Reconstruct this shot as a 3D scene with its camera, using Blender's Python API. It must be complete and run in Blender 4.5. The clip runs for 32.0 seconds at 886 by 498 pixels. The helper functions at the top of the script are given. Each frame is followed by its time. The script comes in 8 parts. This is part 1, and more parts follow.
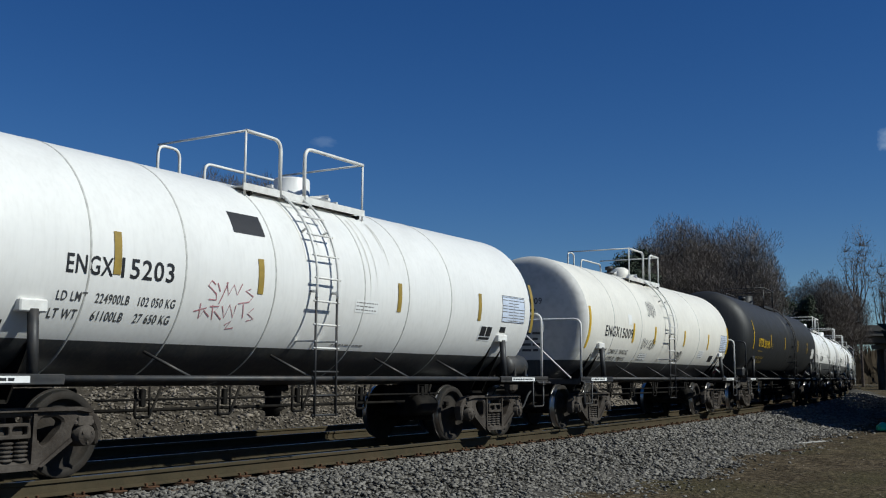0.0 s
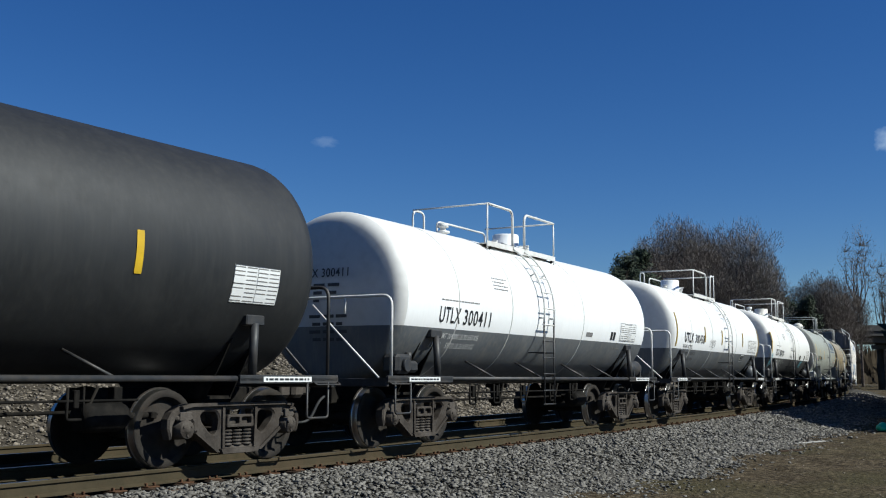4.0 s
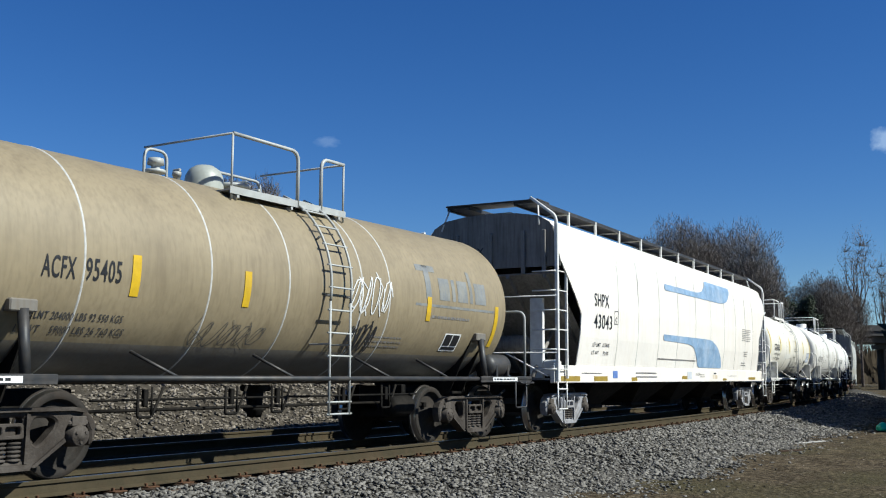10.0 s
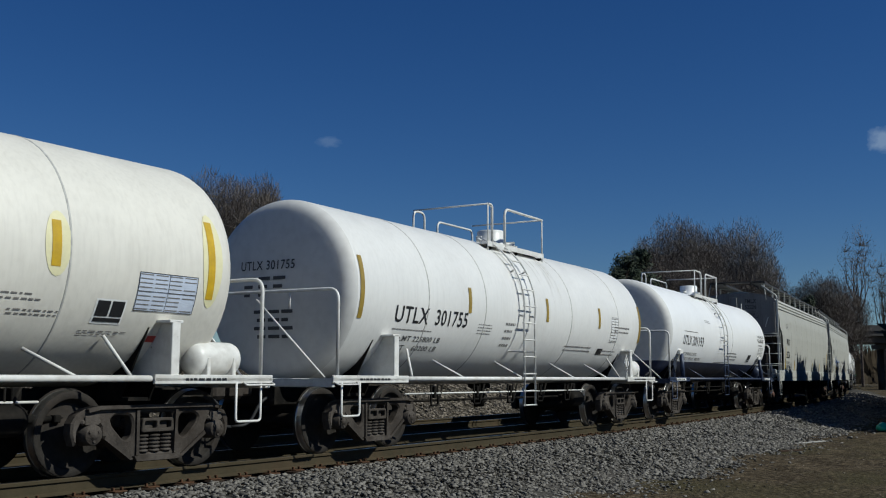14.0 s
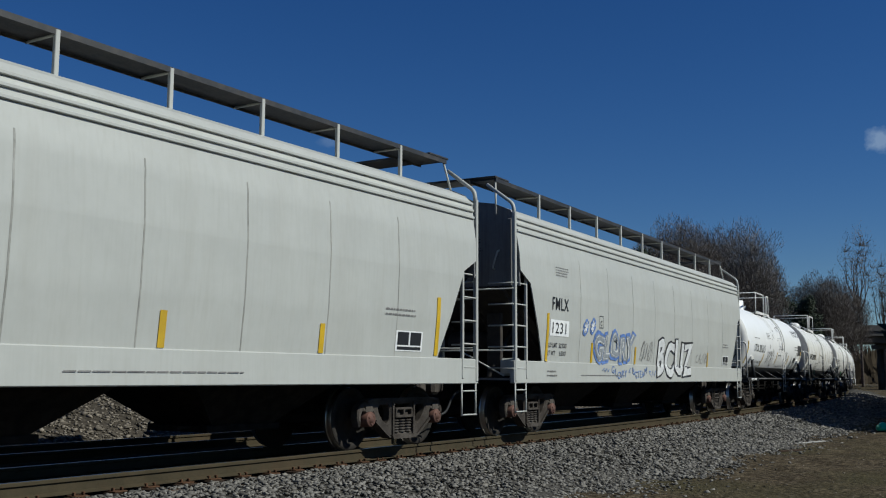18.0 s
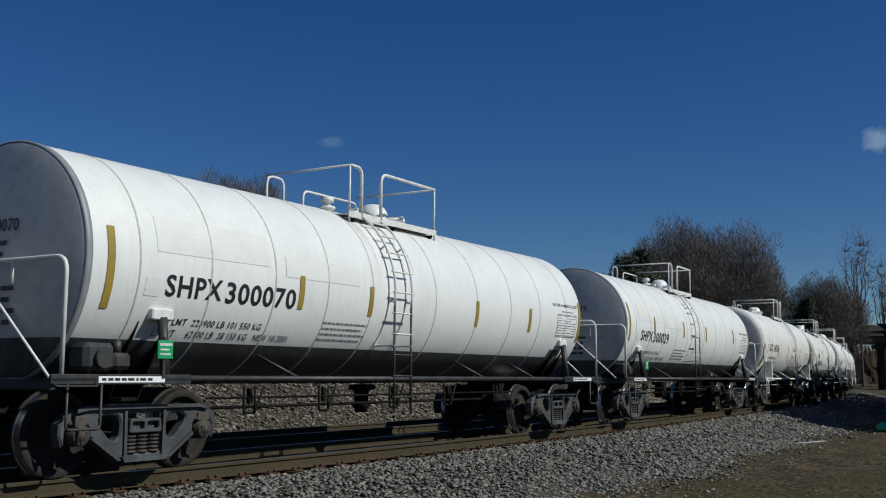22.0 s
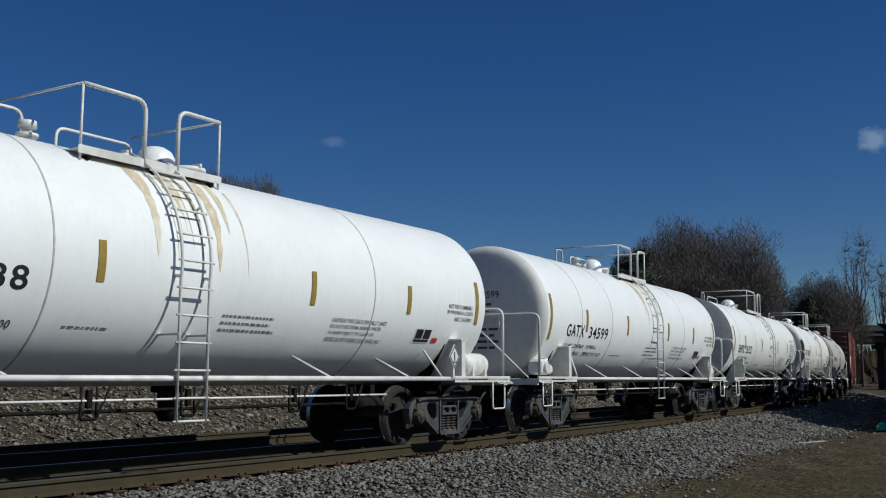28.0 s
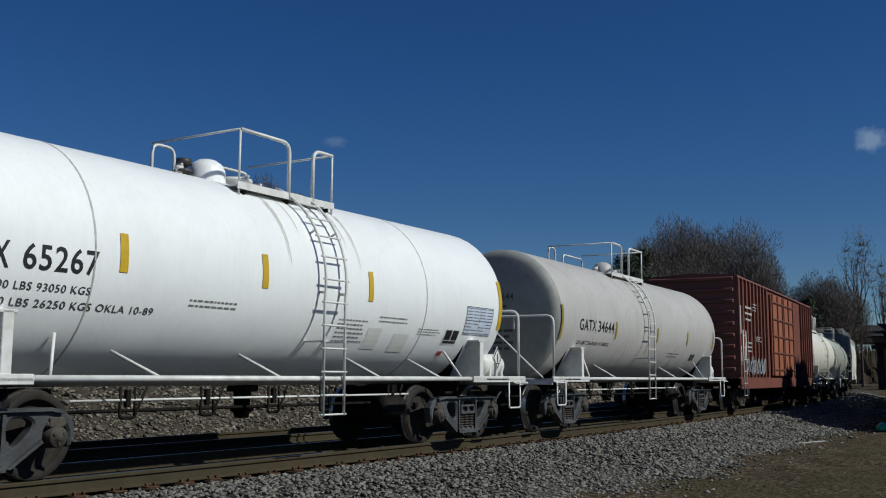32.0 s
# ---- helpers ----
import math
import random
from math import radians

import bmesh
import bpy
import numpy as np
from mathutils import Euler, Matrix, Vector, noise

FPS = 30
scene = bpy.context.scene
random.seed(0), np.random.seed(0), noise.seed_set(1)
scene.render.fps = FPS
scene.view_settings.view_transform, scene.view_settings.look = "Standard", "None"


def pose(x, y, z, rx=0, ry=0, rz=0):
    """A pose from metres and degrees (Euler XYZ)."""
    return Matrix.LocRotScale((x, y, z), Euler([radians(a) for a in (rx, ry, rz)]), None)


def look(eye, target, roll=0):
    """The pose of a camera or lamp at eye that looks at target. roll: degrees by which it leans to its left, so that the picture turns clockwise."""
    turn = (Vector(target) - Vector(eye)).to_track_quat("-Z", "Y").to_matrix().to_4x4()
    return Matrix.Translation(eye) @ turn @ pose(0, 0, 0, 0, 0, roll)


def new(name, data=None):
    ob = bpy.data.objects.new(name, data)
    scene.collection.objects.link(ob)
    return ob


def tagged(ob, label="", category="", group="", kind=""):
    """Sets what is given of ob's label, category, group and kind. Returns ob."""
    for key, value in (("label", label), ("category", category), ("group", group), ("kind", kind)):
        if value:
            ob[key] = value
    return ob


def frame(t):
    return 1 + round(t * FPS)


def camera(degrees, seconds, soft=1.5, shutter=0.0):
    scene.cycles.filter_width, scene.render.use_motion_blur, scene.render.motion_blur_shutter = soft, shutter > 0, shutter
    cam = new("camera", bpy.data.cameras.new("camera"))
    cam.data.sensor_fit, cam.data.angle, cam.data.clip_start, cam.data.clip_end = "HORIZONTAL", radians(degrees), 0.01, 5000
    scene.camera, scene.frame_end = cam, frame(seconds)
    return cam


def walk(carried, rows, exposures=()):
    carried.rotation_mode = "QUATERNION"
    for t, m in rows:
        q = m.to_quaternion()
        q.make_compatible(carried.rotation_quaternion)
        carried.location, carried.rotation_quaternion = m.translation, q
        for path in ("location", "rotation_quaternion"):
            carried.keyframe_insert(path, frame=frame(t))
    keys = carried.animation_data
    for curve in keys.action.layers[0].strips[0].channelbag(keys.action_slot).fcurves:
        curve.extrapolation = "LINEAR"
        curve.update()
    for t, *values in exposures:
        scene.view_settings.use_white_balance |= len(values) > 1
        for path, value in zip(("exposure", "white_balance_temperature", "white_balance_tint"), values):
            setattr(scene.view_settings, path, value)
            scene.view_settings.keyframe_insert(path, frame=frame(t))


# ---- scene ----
cam = camera(46.9, 32.0, soft=1.1)
EYE = Vector((0.0, 0.0, 1.081))
YAW, PITCH = 56.60, 7.116
AIM = Vector((math.sin(radians(YAW)) * math.cos(radians(PITCH)), math.cos(radians(YAW)) * math.cos(radians(PITCH)), math.sin(radians(PITCH))))
VIEW = look(EYE, EYE + AIM * 100, 0.24)
walk(cam, [(0.0, VIEW), (32.0, VIEW)],
     exposures=[(0, 0.16, 5780, 3), (1, 0.2, 5780, 3), (2, 0.2, 5780, 3), (2.5, 1.0, 5780, 3), (4.5, 0.36, 5780, 3), (6, 0.1, 5780, 3), (7.2, 0.15, 5780, 3), (7.8, 0.5, 5780, 3), (9, 0.68, 5780, 3), (9.6, 0.85, 5780, 3), (10.3, 0.8, 5780, 3), (11, 0.18, 5780, 3), (13, -0.05, 5780, 3), (16, -0.02, 5780, 3), (17, 0.06, 5780, 3), (18.8, 0.08, 5780, 3), (20, -0.05, 5780, 3), (22.5, 0.0, 5780, 3), (24.5, -0.06, 5780, 3), (28, -0.1, 5780, 3), (32, -0.13, 5780, 3)])

# ---- daylight ----
SUN = Vector((0.25, -1.0, 0.88)).normalized()
ELEV = math.asin(SUN.z)
world = bpy.data.worlds.new("world")
scene.world = world
world.use_nodes = True
wn, wl = world.node_tree.nodes, world.node_tree.links
wn.clear()
sky = wn.new("ShaderNodeTexSky")
sky.sky_type, sky.sun_disc = "NISHITA", False
sky.sun_elevation, sky.sun_rotation = ELEV, math.atan2(SUN.x, SUN.y)
sky.air_density, sky.dust_density, sky.ozone_density, sky.altitude = 1.0, 0.0, 6.0, 300
back = wn.new("ShaderNodeBackground")
back.inputs["Strength"].default_value = 0.049
deep = wn.new("ShaderNodeHueSaturation")
deep.inputs["Hue"].default_value, deep.inputs["Saturation"].default_value = 0.512, 1.2
wl.new(sky.outputs[0], deep.inputs["Color"])
wl.new(deep.outputs[0], back.inputs[0])
wl.new(back.outputs[0], wn.new("ShaderNodeOutputWorld").inputs[0])
sun_data = bpy.data.lights.new("sun", "SUN")
sun_data.energy, sun_data.angle, sun_data.color = 4.3, radians(0.53), (1.0, 0.925, 0.80)
sun = new("sun", sun_data)
sun.matrix_world = look(SUN * 60, (0, 0, 0))

# ---- the line of the track and the train's progress on it ----
K0, K1 = 0.003057, -2.199e-5
ST = 0.5
S_AX = np.arange(-460, 640 + ST, ST)
KAP = np.where(S_AX < -10, (K0 - 10 * K1) * np.clip(1 - (-10 - S_AX) / 40, 0, 1), K0 + K1 * np.minimum(S_AX, 80))
PSI = np.concatenate([[0], np.cumsum((KAP[1:] + KAP[:-1]) / 2 * ST)])
I0 = int(np.argmin(abs(S_AX)))
PSI = PSI - PSI[I0]
TX = np.concatenate([[0], np.cumsum((np.cos(PSI[1:]) + np.cos(PSI[:-1])) / 2 * ST)])
TY = np.concatenate([[0], np.cumsum((np.sin(PSI[1:]) + np.sin(PSI[:-1])) / 2 * ST)])
TX, TY = TX - TX[I0], TY - TY[I0] + 10.094


def on_line(s, w=0.0, z=0.0):
    """The place s metres along the track and w metres from its middle towards the camera."""
    p = float(np.interp(s, S_AX, PSI))
    return Vector((float(np.interp(s, S_AX, TX)) + w * math.sin(p), float(np.interp(s, S_AX, TY)) - w * math.cos(p), z))


def heading(s):
    return float(np.interp(s, S_AX, PSI))


def gone(t):
    """How far the train has run at t seconds."""
    k = (t - 16) / 16
    return 10.2928 * t + 5.598 * k ** 2 - 0.008 * k ** 3 - 1.7005 * k ** 4


def aside(px, py):
    """Distance from the track's middle towards the camera, and along it, for arrays of places."""
    out_w, out_s = np.empty(len(px)), np.empty(len(px))
    for a in range(0, len(px), 4000):
        x, y = px[a:a + 4000, None], py[a:a + 4000, None]
        i = np.argmin((TX[None] - x) ** 2 + (TY[None] - y) ** 2, axis=1)
        dx, dy = x[:, 0] - TX[i], y[:, 0] - TY[i]
        out_w[a:a + 4000] = dx * np.sin(PSI[i]) - dy * np.cos(PSI[i])
        out_s[a:a + 4000] = S_AX[i] + dx * np.cos(PSI[i]) + dy * np.sin(PSI[i])
    return out_w, out_s


# ---- materials ----
def material(name, colour, rough=0.6, metal=0.0, vary=0.12, scale=6.0, dirt=None, dirt_amount=0.0, streak=False, rust=0.0,
             bump=0.0, bump_scale=60.0, per="none", coat=0.0):
    """Principled surface with two scales of variation, stains in streaks or patches, rust spots and fine relief."""
    m = bpy.data.materials.new(name)
    m.use_nodes = True
    nt = m.node_tree
    n, l = nt.nodes, nt.links
    b = n["Principled BSDF"]
    b.inputs["Roughness"].default_value, b.inputs["Metallic"].default_value = rough, metal
    if coat:
        b.inputs["Coat Weight"].default_value = coat
    tc = n.new("ShaderNodeTexCoord")

    def noise_at(sc, detail=5.0, stretch=None):
        t = n.new("ShaderNodeTexNoise")
        t.inputs["Scale"].default_value, t.inputs["Detail"].default_value = sc, detail
        if stretch:
            mp = n.new("ShaderNodeMapping")
            mp.inputs["Scale"].default_value = stretch
            l.new(tc.outputs["Object"], mp.inputs[0])
            l.new(mp.outputs[0], t.inputs["Vector"])
        else:
            l.new(tc.outputs["Object"], t.inputs["Vector"])
        return t.outputs["Fac"]

    def ramp(fac, a, c):
        r = n.new("ShaderNodeMapRange")
        r.inputs["From Min"].default_value, r.inputs["From Max"].default_value = a, c
        l.new(fac, r.inputs["Value"])
        return r.outputs[0]

    def mix(fac, a, c, mode="MIX"):
        x = n.new("ShaderNodeMix")
        x.data_type, x.blend_type = "RGBA", mode
        for sock, v in ((x.inputs["Factor"], fac), (x.inputs["A"], a), (x.inputs["B"], c)):
            if isinstance(v, (int, float)):
                sock.default_value = v
            elif isinstance(v, tuple):
                sock.default_value = (*v, 1)
            else:
                l.new(v, sock)
        return x.outputs["Result"]

    dark = tuple(c * (1 - vary * 1.6) for c in colour)
    light = tuple(min(1, c * (1 + vary)) for c in colour)
    col = mix(ramp(noise_at(scale), 0.32, 0.68), dark, light)
    col = mix(0.35, col, mix(ramp(noise_at(scale * 9), 0.3, 0.7), dark, light))
    if per != "none":
        if per == "object":
            src = n.new("ShaderNodeObjectInfo").outputs["Random"]
        else:
            src = n.new("ShaderNodeNewGeometry").outputs["Random Per Island"]
        cr = n.new("ShaderNodeValToRGB")
        cr.color_ramp.elements[0].color = (*(c * 0.38 for c in colour), 1)
        cr.color_ramp.elements[1].color = (*(min(1, c * 1.95) for c in colour), 1)
        l.new(src, cr.inputs[0])
        col = mix(0.7, col, cr.outputs[0])
    if dirt_amount:
        d = ramp(noise_at(1.1, 6.0, (2.4, 2.4, 0.28) if streak else None), 0.5, 0.78)
        d2 = ramp(noise_at(7.0, 6.0, (3.0, 3.0, 0.22) if streak else None), 0.45, 0.8)
        k = n.new("ShaderNodeMath")
        k.operation = "MULTIPLY_ADD"
        k.inputs[1].default_value, k.inputs[2].default_value = dirt_amount, 0.0
        s2 = n.new("ShaderNodeMath")
        s2.operation, s2.use_clamp = "ADD", True
        l.new(d, s2.inputs[0])
        l.new(d2, s2.inputs[1])
        l.new(s2.outputs[0], k.inputs[0])
        col = mix(k.outputs[0], col, dirt)
    if rust:
        col = mix(ramp(noise_at(13.0, 8.0), 0.74 - rust * 0.1, 0.84 - rust * 0.1), col, (0.11, 0.045, 0.02))
    l.new(col, b.inputs["Base Color"])
    l.new(ramp_rough(n, l, noise_at(scale * 3), rough), b.inputs["Roughness"])
    if bump:
        bp = n.new("ShaderNodeBump")
        bp.inputs["Strength"].default_value, bp.inputs["Distance"].default_value = min(1.0, bump), 0.02
        l.new(noise_at(bump_scale, 6.0), bp.inputs["Height"])
        l.new(bp.outputs[0], b.inputs["Normal"])
    return m


def ramp_rough(n, l, fac, rough):
    r = n.new("ShaderNodeMapRange")
    r.inputs["To Min"].default_value, r.inputs["To Max"].default_value = max(0.05, rough - 0.12), min(1, rough + 0.12)
    l.new(fac, r.inputs["Value"])
    return r.outputs[0]


GRIME = (0.16, 0.13, 0.095)
MAT = {}


def mat(key):
    return MAT[key]


MAT["white"] = material("white_tank_paint", (0.696, 0.6873, 0.6612), 0.42, vary=0.04, scale=1.2, dirt=GRIME, dirt_amount=0.09, streak=True, bump=0.06, bump_scale=2.5)
MAT["clean_white"] = material("clean_white_paint", (0.8, 0.8, 0.79), 0.38, vary=0.03, scale=1.2, dirt=GRIME, dirt_amount=0.06, streak=True, bump=0.05, bump_scale=2.5)
MAT["dusty_white"] = material("dusty_grey_white_paint", (0.435, 0.4133, 0.3915), 0.55, vary=0.06, scale=1.3, dirt=(0.24, 0.21, 0.18), dirt_amount=0.3, streak=True, bump=0.06, bump_scale=2.5)
MAT["cream"] = material("yellowed_white_paint", (0.6786, 0.6525, 0.5829), 0.48, vary=0.05, scale=1.4, dirt=GRIME, dirt_amount=0.12, streak=True, bump=0.06, bump_scale=2.5)
MAT["stained_white"] = material("rust_stained_white_paint", (0.685, 0.69, 0.675), 0.5, vary=0.05, scale=1.4, dirt=(0.46, 0.37, 0.26), dirt_amount=0.16, bump=0.06, bump_scale=2.5)
MAT["pale_grey"] = material("pale_grey_tank_paint", (0.31, 0.325, 0.29), 0.5, vary=0.05, scale=1.3, dirt=GRIME, dirt_amount=0.16, streak=True, bump=0.06, bump_scale=2.5)
MAT["tan"] = material("tan_weathered_paint", (0.235, 0.19, 0.115), 0.55, vary=0.1, scale=1.3, dirt=(0.13, 0.10, 0.06), dirt_amount=0.5, streak=True, bump=0.08, bump_scale=2.5)
MAT["tan_low"] = material("grey_brown_weathered_paint", (0.1479, 0.1348, 0.1131), 0.6, vary=0.1, scale=1.5, dirt=(0.10, 0.07, 0.04), dirt_amount=0.4, streak=True)
MAT["black"] = material("black_tank_paint", (0.0096, 0.0104, 0.0113), 0.6, vary=0.1, scale=1.5, dirt=(0.04, 0.038, 0.034), dirt_amount=0.25, streak=True, bump=0.06, bump_scale=2.5)
MAT["charcoal"] = material("charcoal_belly_paint", (0.0348, 0.0374, 0.0409), 0.5, vary=0.12, scale=2.0, dirt=(0.15, 0.13, 0.10), dirt_amount=0.3, streak=True)
MAT["slate"] = material("slate_grey_belly_paint", (0.1001, 0.1087, 0.1175), 0.5, vary=0.12, scale=1.6, dirt=(0.22, 0.20, 0.17), dirt_amount=0.4, streak=True)
MAT["slate_blue"] = material("weathered_blue_grey_belly_paint", (0.23, 0.26, 0.295), 0.55, vary=0.12, scale=1.2, dirt=(0.30, 0.29, 0.27), dirt_amount=0.4, streak=True)
MAT["navy"] = material("navy_blue_belly_paint", (0.0191, 0.0278, 0.0653), 0.4, vary=0.1, scale=2.0, dirt=(0.08, 0.08, 0.08), dirt_amount=0.16, streak=True)
MAT["hopper_grey"] = material("light_grey_hopper_paint", (0.41, 0.412, 0.38), 0.5, vary=0.045, scale=0.9, dirt=(0.27, 0.25, 0.20), dirt_amount=0.18, streak=True, bump=0.05, bump_scale=2.0)
MAT["hopper_white"] = material("white_hopper_paint", (0.696, 0.6569, 0.596), 0.5, vary=0.05, scale=0.9, dirt=(0.42, 0.31, 0.2), dirt_amount=0.16, streak=True, rust=0.12, bump=0.05, bump_scale=2.0)
MAT["boxcar_red"] = material("oxide_red_boxcar_paint", (0.1653, 0.0522, 0.0348), 0.65, vary=0.15, scale=1.5, dirt=(0.07, 0.03, 0.02), dirt_amount=0.4, streak=True, rust=0.3)
MAT["boxcar_door"] = material("orange_red_door_paint", (0.3132, 0.1044, 0.0522), 0.65, vary=0.12, scale=1.5, dirt=(0.10, 0.04, 0.02), dirt_amount=0.35, streak=True, rust=0.2)
MAT["white_metal"] = material("white_painted_steel", (0.6786, 0.6699, 0.6351), 0.45, vary=0.08, scale=8.0, dirt=(0.2, 0.15, 0.1), dirt_amount=0.3, rust=0.25)
MAT["grey_metal"] = material("grey_painted_steel", (0.3654, 0.3741, 0.3567), 0.5, vary=0.1, scale=8.0, dirt=(0.15, 0.12, 0.09), dirt_amount=0.3, rust=0.2)
MAT["dark_metal"] = material("dark_painted_steel", (0.0209, 0.0218, 0.0235), 0.55, vary=0.2, scale=9.0, dirt=(0.10, 0.08, 0.06), dirt_amount=0.35)
MAT["navy_metal"] = material("navy_painted_steel", (0.0261, 0.0391, 0.0783), 0.45, vary=0.15, scale=9.0, dirt=(0.1, 0.1, 0.1), dirt_amount=0.2)
MAT["under"] = material("grimy_underframe_steel", (0.0104, 0.0096, 0.0087), 0.8, vary=0.3, scale=7.0, dirt=(0.03, 0.025, 0.02), dirt_amount=0.5, bump=0.2, bump_scale=30)
MAT["truck"] = material("cast_steel_brown_dust", (0.068, 0.059, 0.051), 0.8, vary=0.35, scale=3.0, dirt=(0.03, 0.023, 0.018), dirt_amount=0.6, rust=0.4, bump=0.3, bump_scale=50)
MAT["truck_cool"] = material("cast_steel_black_dust", (0.058, 0.06, 0.064), 0.75, vary=0.35, scale=3.0, dirt=(0.02, 0.018, 0.016), dirt_amount=0.5, rust=0.2, bump=0.3, bump_scale=50)
MAT["truck_pale"] = material("cast_steel_pale_dust", (0.261, 0.261, 0.2697), 0.75, vary=0.18, scale=6.0, dirt=(0.12, 0.1, 0.09), dirt_amount=0.5, bump=0.3, bump_scale=50)
MAT["wheel"] = material("rolled_steel_wheel_brown", (0.03, 0.027, 0.024), 0.75, vary=0.2, scale=9.0, dirt=(0.045, 0.035, 0.028), dirt_amount=0.5, bump=0.2, bump_scale=40)
MAT["tread"] = material("polished_wheel_tread", (0.435, 0.4176, 0.3915), 0.32, metal=1.0, vary=0.1, scale=20)
MAT["bearing_rust"] = material("rusty_bearing_cap", (0.1044, 0.0478, 0.0331), 0.8, vary=0.3, scale=12, rust=0.5)
MAT["seam"] = material("grey_weld_seam", (0.435, 0.4263, 0.4002), 0.6, vary=0.2, scale=12)
MAT["seam_dark"] = material("dark_weld_seam", (0.0174, 0.0174, 0.0191), 0.5, vary=0.2, scale=12)
# white and grey head paints: soot stains, and base darkened for the head's shade
MAT["sooty_shade_white"] = material("sooty_shaded_white_paint", (0.5, 0.49, 0.465), 0.6, vary=0.04, scale=1.2, dirt=(0.09, 0.075, 0.06), dirt_amount=0.26, streak=False, bump=0.06, bump_scale=2.5)
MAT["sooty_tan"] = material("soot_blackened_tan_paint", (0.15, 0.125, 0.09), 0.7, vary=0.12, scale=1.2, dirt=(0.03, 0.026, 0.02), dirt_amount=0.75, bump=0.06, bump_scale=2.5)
MAT["sooty_shade_grey"] = material("sooty_shaded_grey_paint", (0.25, 0.25, 0.23), 0.6, vary=0.08, scale=1.2, dirt=(0.07, 0.062, 0.05), dirt_amount=0.25, bump=0.06, bump_scale=2.5)
# white hopper's ends: grime, with the end's shade in the dark base
MAT["grimy_shaded_end"] = material("grimy_shaded_grey_end_paint", (0.21, 0.195, 0.175), 0.65, vary=0.15, scale=1.5, dirt=(0.045, 0.038, 0.03), dirt_amount=0.6, streak=True)
# default head paint: thin dust, base darkened to stand for shade
MAT["dusty_shade_head"] = material("dusted_shaded_white_paint", (0.58, 0.57, 0.545), 0.6, vary=0.04, scale=1.2, dirt=(0.16, 0.14, 0.115), dirt_amount=0.16, bump=0.06, bump_scale=2.5)
MAT["rim_dark"] = material("sooty_head_rim", (0.0609, 0.0522, 0.0435), 0.6, vary=0.2, scale=6)
MAT["rim_grey"] = material("grey_head_rim", (0.2349, 0.2436, 0.2523), 0.5, vary=0.1, scale=6)
MAT["ink"] = material("black_lettering_paint", (0.0139, 0.0139, 0.0157), 0.5, vary=0.2, scale=20)
MAT["ink_faded"] = material("faded_black_lettering", (0.05, 0.05, 0.052), 0.6, vary=0.15, scale=14)
# FM hopper ends: grey darkened for shade, with dirt streaks
MAT["end_grey"] = material("dirty_shaded_grey_end_paint", (0.165, 0.163, 0.16), 0.65, vary=0.12, scale=1.3, dirt=(0.05, 0.043, 0.036), dirt_amount=0.4, streak=True)
# FM slope sheets: brake dust and shade merged in one near-black colour
MAT["slope_shade_grime"] = material("brake_dust_and_shade_brown_black", (0.030, 0.025, 0.021), 0.85, vary=0.3, scale=2.5, dirt=(0.075, 0.06, 0.045), dirt_amount=0.4)
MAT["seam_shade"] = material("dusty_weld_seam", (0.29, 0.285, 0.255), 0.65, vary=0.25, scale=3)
MAT["tan_blot"] = material("tan_weathered_blotch", (0.63, 0.585, 0.505), 0.6, vary=0.1, scale=5.0, dirt=(0.685, 0.69, 0.675), dirt_amount=1.0)
MAT["ghost_tag"] = material("scrubbed_blue_spray_ghost", (0.58, 0.62, 0.66), 0.55, vary=0.06, scale=3, dirt=(0.685, 0.69, 0.675), dirt_amount=0.8)
MAT["ink_grey"] = material("small_grey_lettering", (0.1827, 0.174, 0.1653), 0.6, vary=0.3, scale=20)
MAT["ink_white"] = material("white_lettering_paint", (0.5394, 0.5394, 0.522), 0.5, vary=0.2, scale=20)
MAT["yellow"] = material("yellow_reflective_strip", (0.5394, 0.348, 0.013), 0.35, vary=0.1, scale=8, dirt=(0.3, 0.2, 0.05), dirt_amount=0.3)
MAT["yellow_old"] = material("ochre_reflective_strip", (0.2958, 0.2044, 0.0348), 0.4, vary=0.15, scale=8, dirt=(0.2, 0.15, 0.05), dirt_amount=0.4)
MAT["pale_patch"] = material("pale_paint_patch", (0.696, 0.6525, 0.4002), 0.5, vary=0.06, scale=4)
MAT["beige_patch"] = material("beige_overpaint_patch", (0.6525, 0.6438, 0.6003), 0.5, vary=0.05, scale=3)
MAT["blue_grey"] = material("blue_grey_emblem_paint", (0.087, 0.1131, 0.161), 0.5, vary=0.1, scale=6)
MAT["faded_emblem"] = material("worn_grey_emblem_paint", (0.174, 0.1827, 0.1827), 0.55, vary=0.2, scale=4, dirt=(0.27, 0.235, 0.155), dirt_amount=0.5, streak=True)
MAT["sky_blue"] = material("faded_blue_emblem_paint", (0.2, 0.305, 0.44), 0.5, vary=0.18, scale=2.5, dirt=(0.7, 0.7, 0.7), dirt_amount=0.22)
MAT["paper"] = material("white_decal_sheet", (0.7134, 0.7134, 0.696), 0.45, vary=0.04, scale=10)
MAT["paper_grey"] = material("greyed_stencil_panel", (0.47, 0.49, 0.51), 0.55, vary=0.12, scale=8)
MAT["paper_blue"] = material("pale_blue_decal_sheet", (0.522, 0.5742, 0.6786), 0.45, vary=0.08, scale=10)
MAT["red"] = material("red_decal", (0.435, 0.0435, 0.0348), 0.45, vary=0.1, scale=10)
MAT["red_dark"] = material("dark_red_placard", (0.0957, 0.0157, 0.0139), 0.5, vary=0.2, scale=10)
MAT["green"] = material("green_placard", (0.0261, 0.2871, 0.087), 0.4, vary=0.1, scale=10)
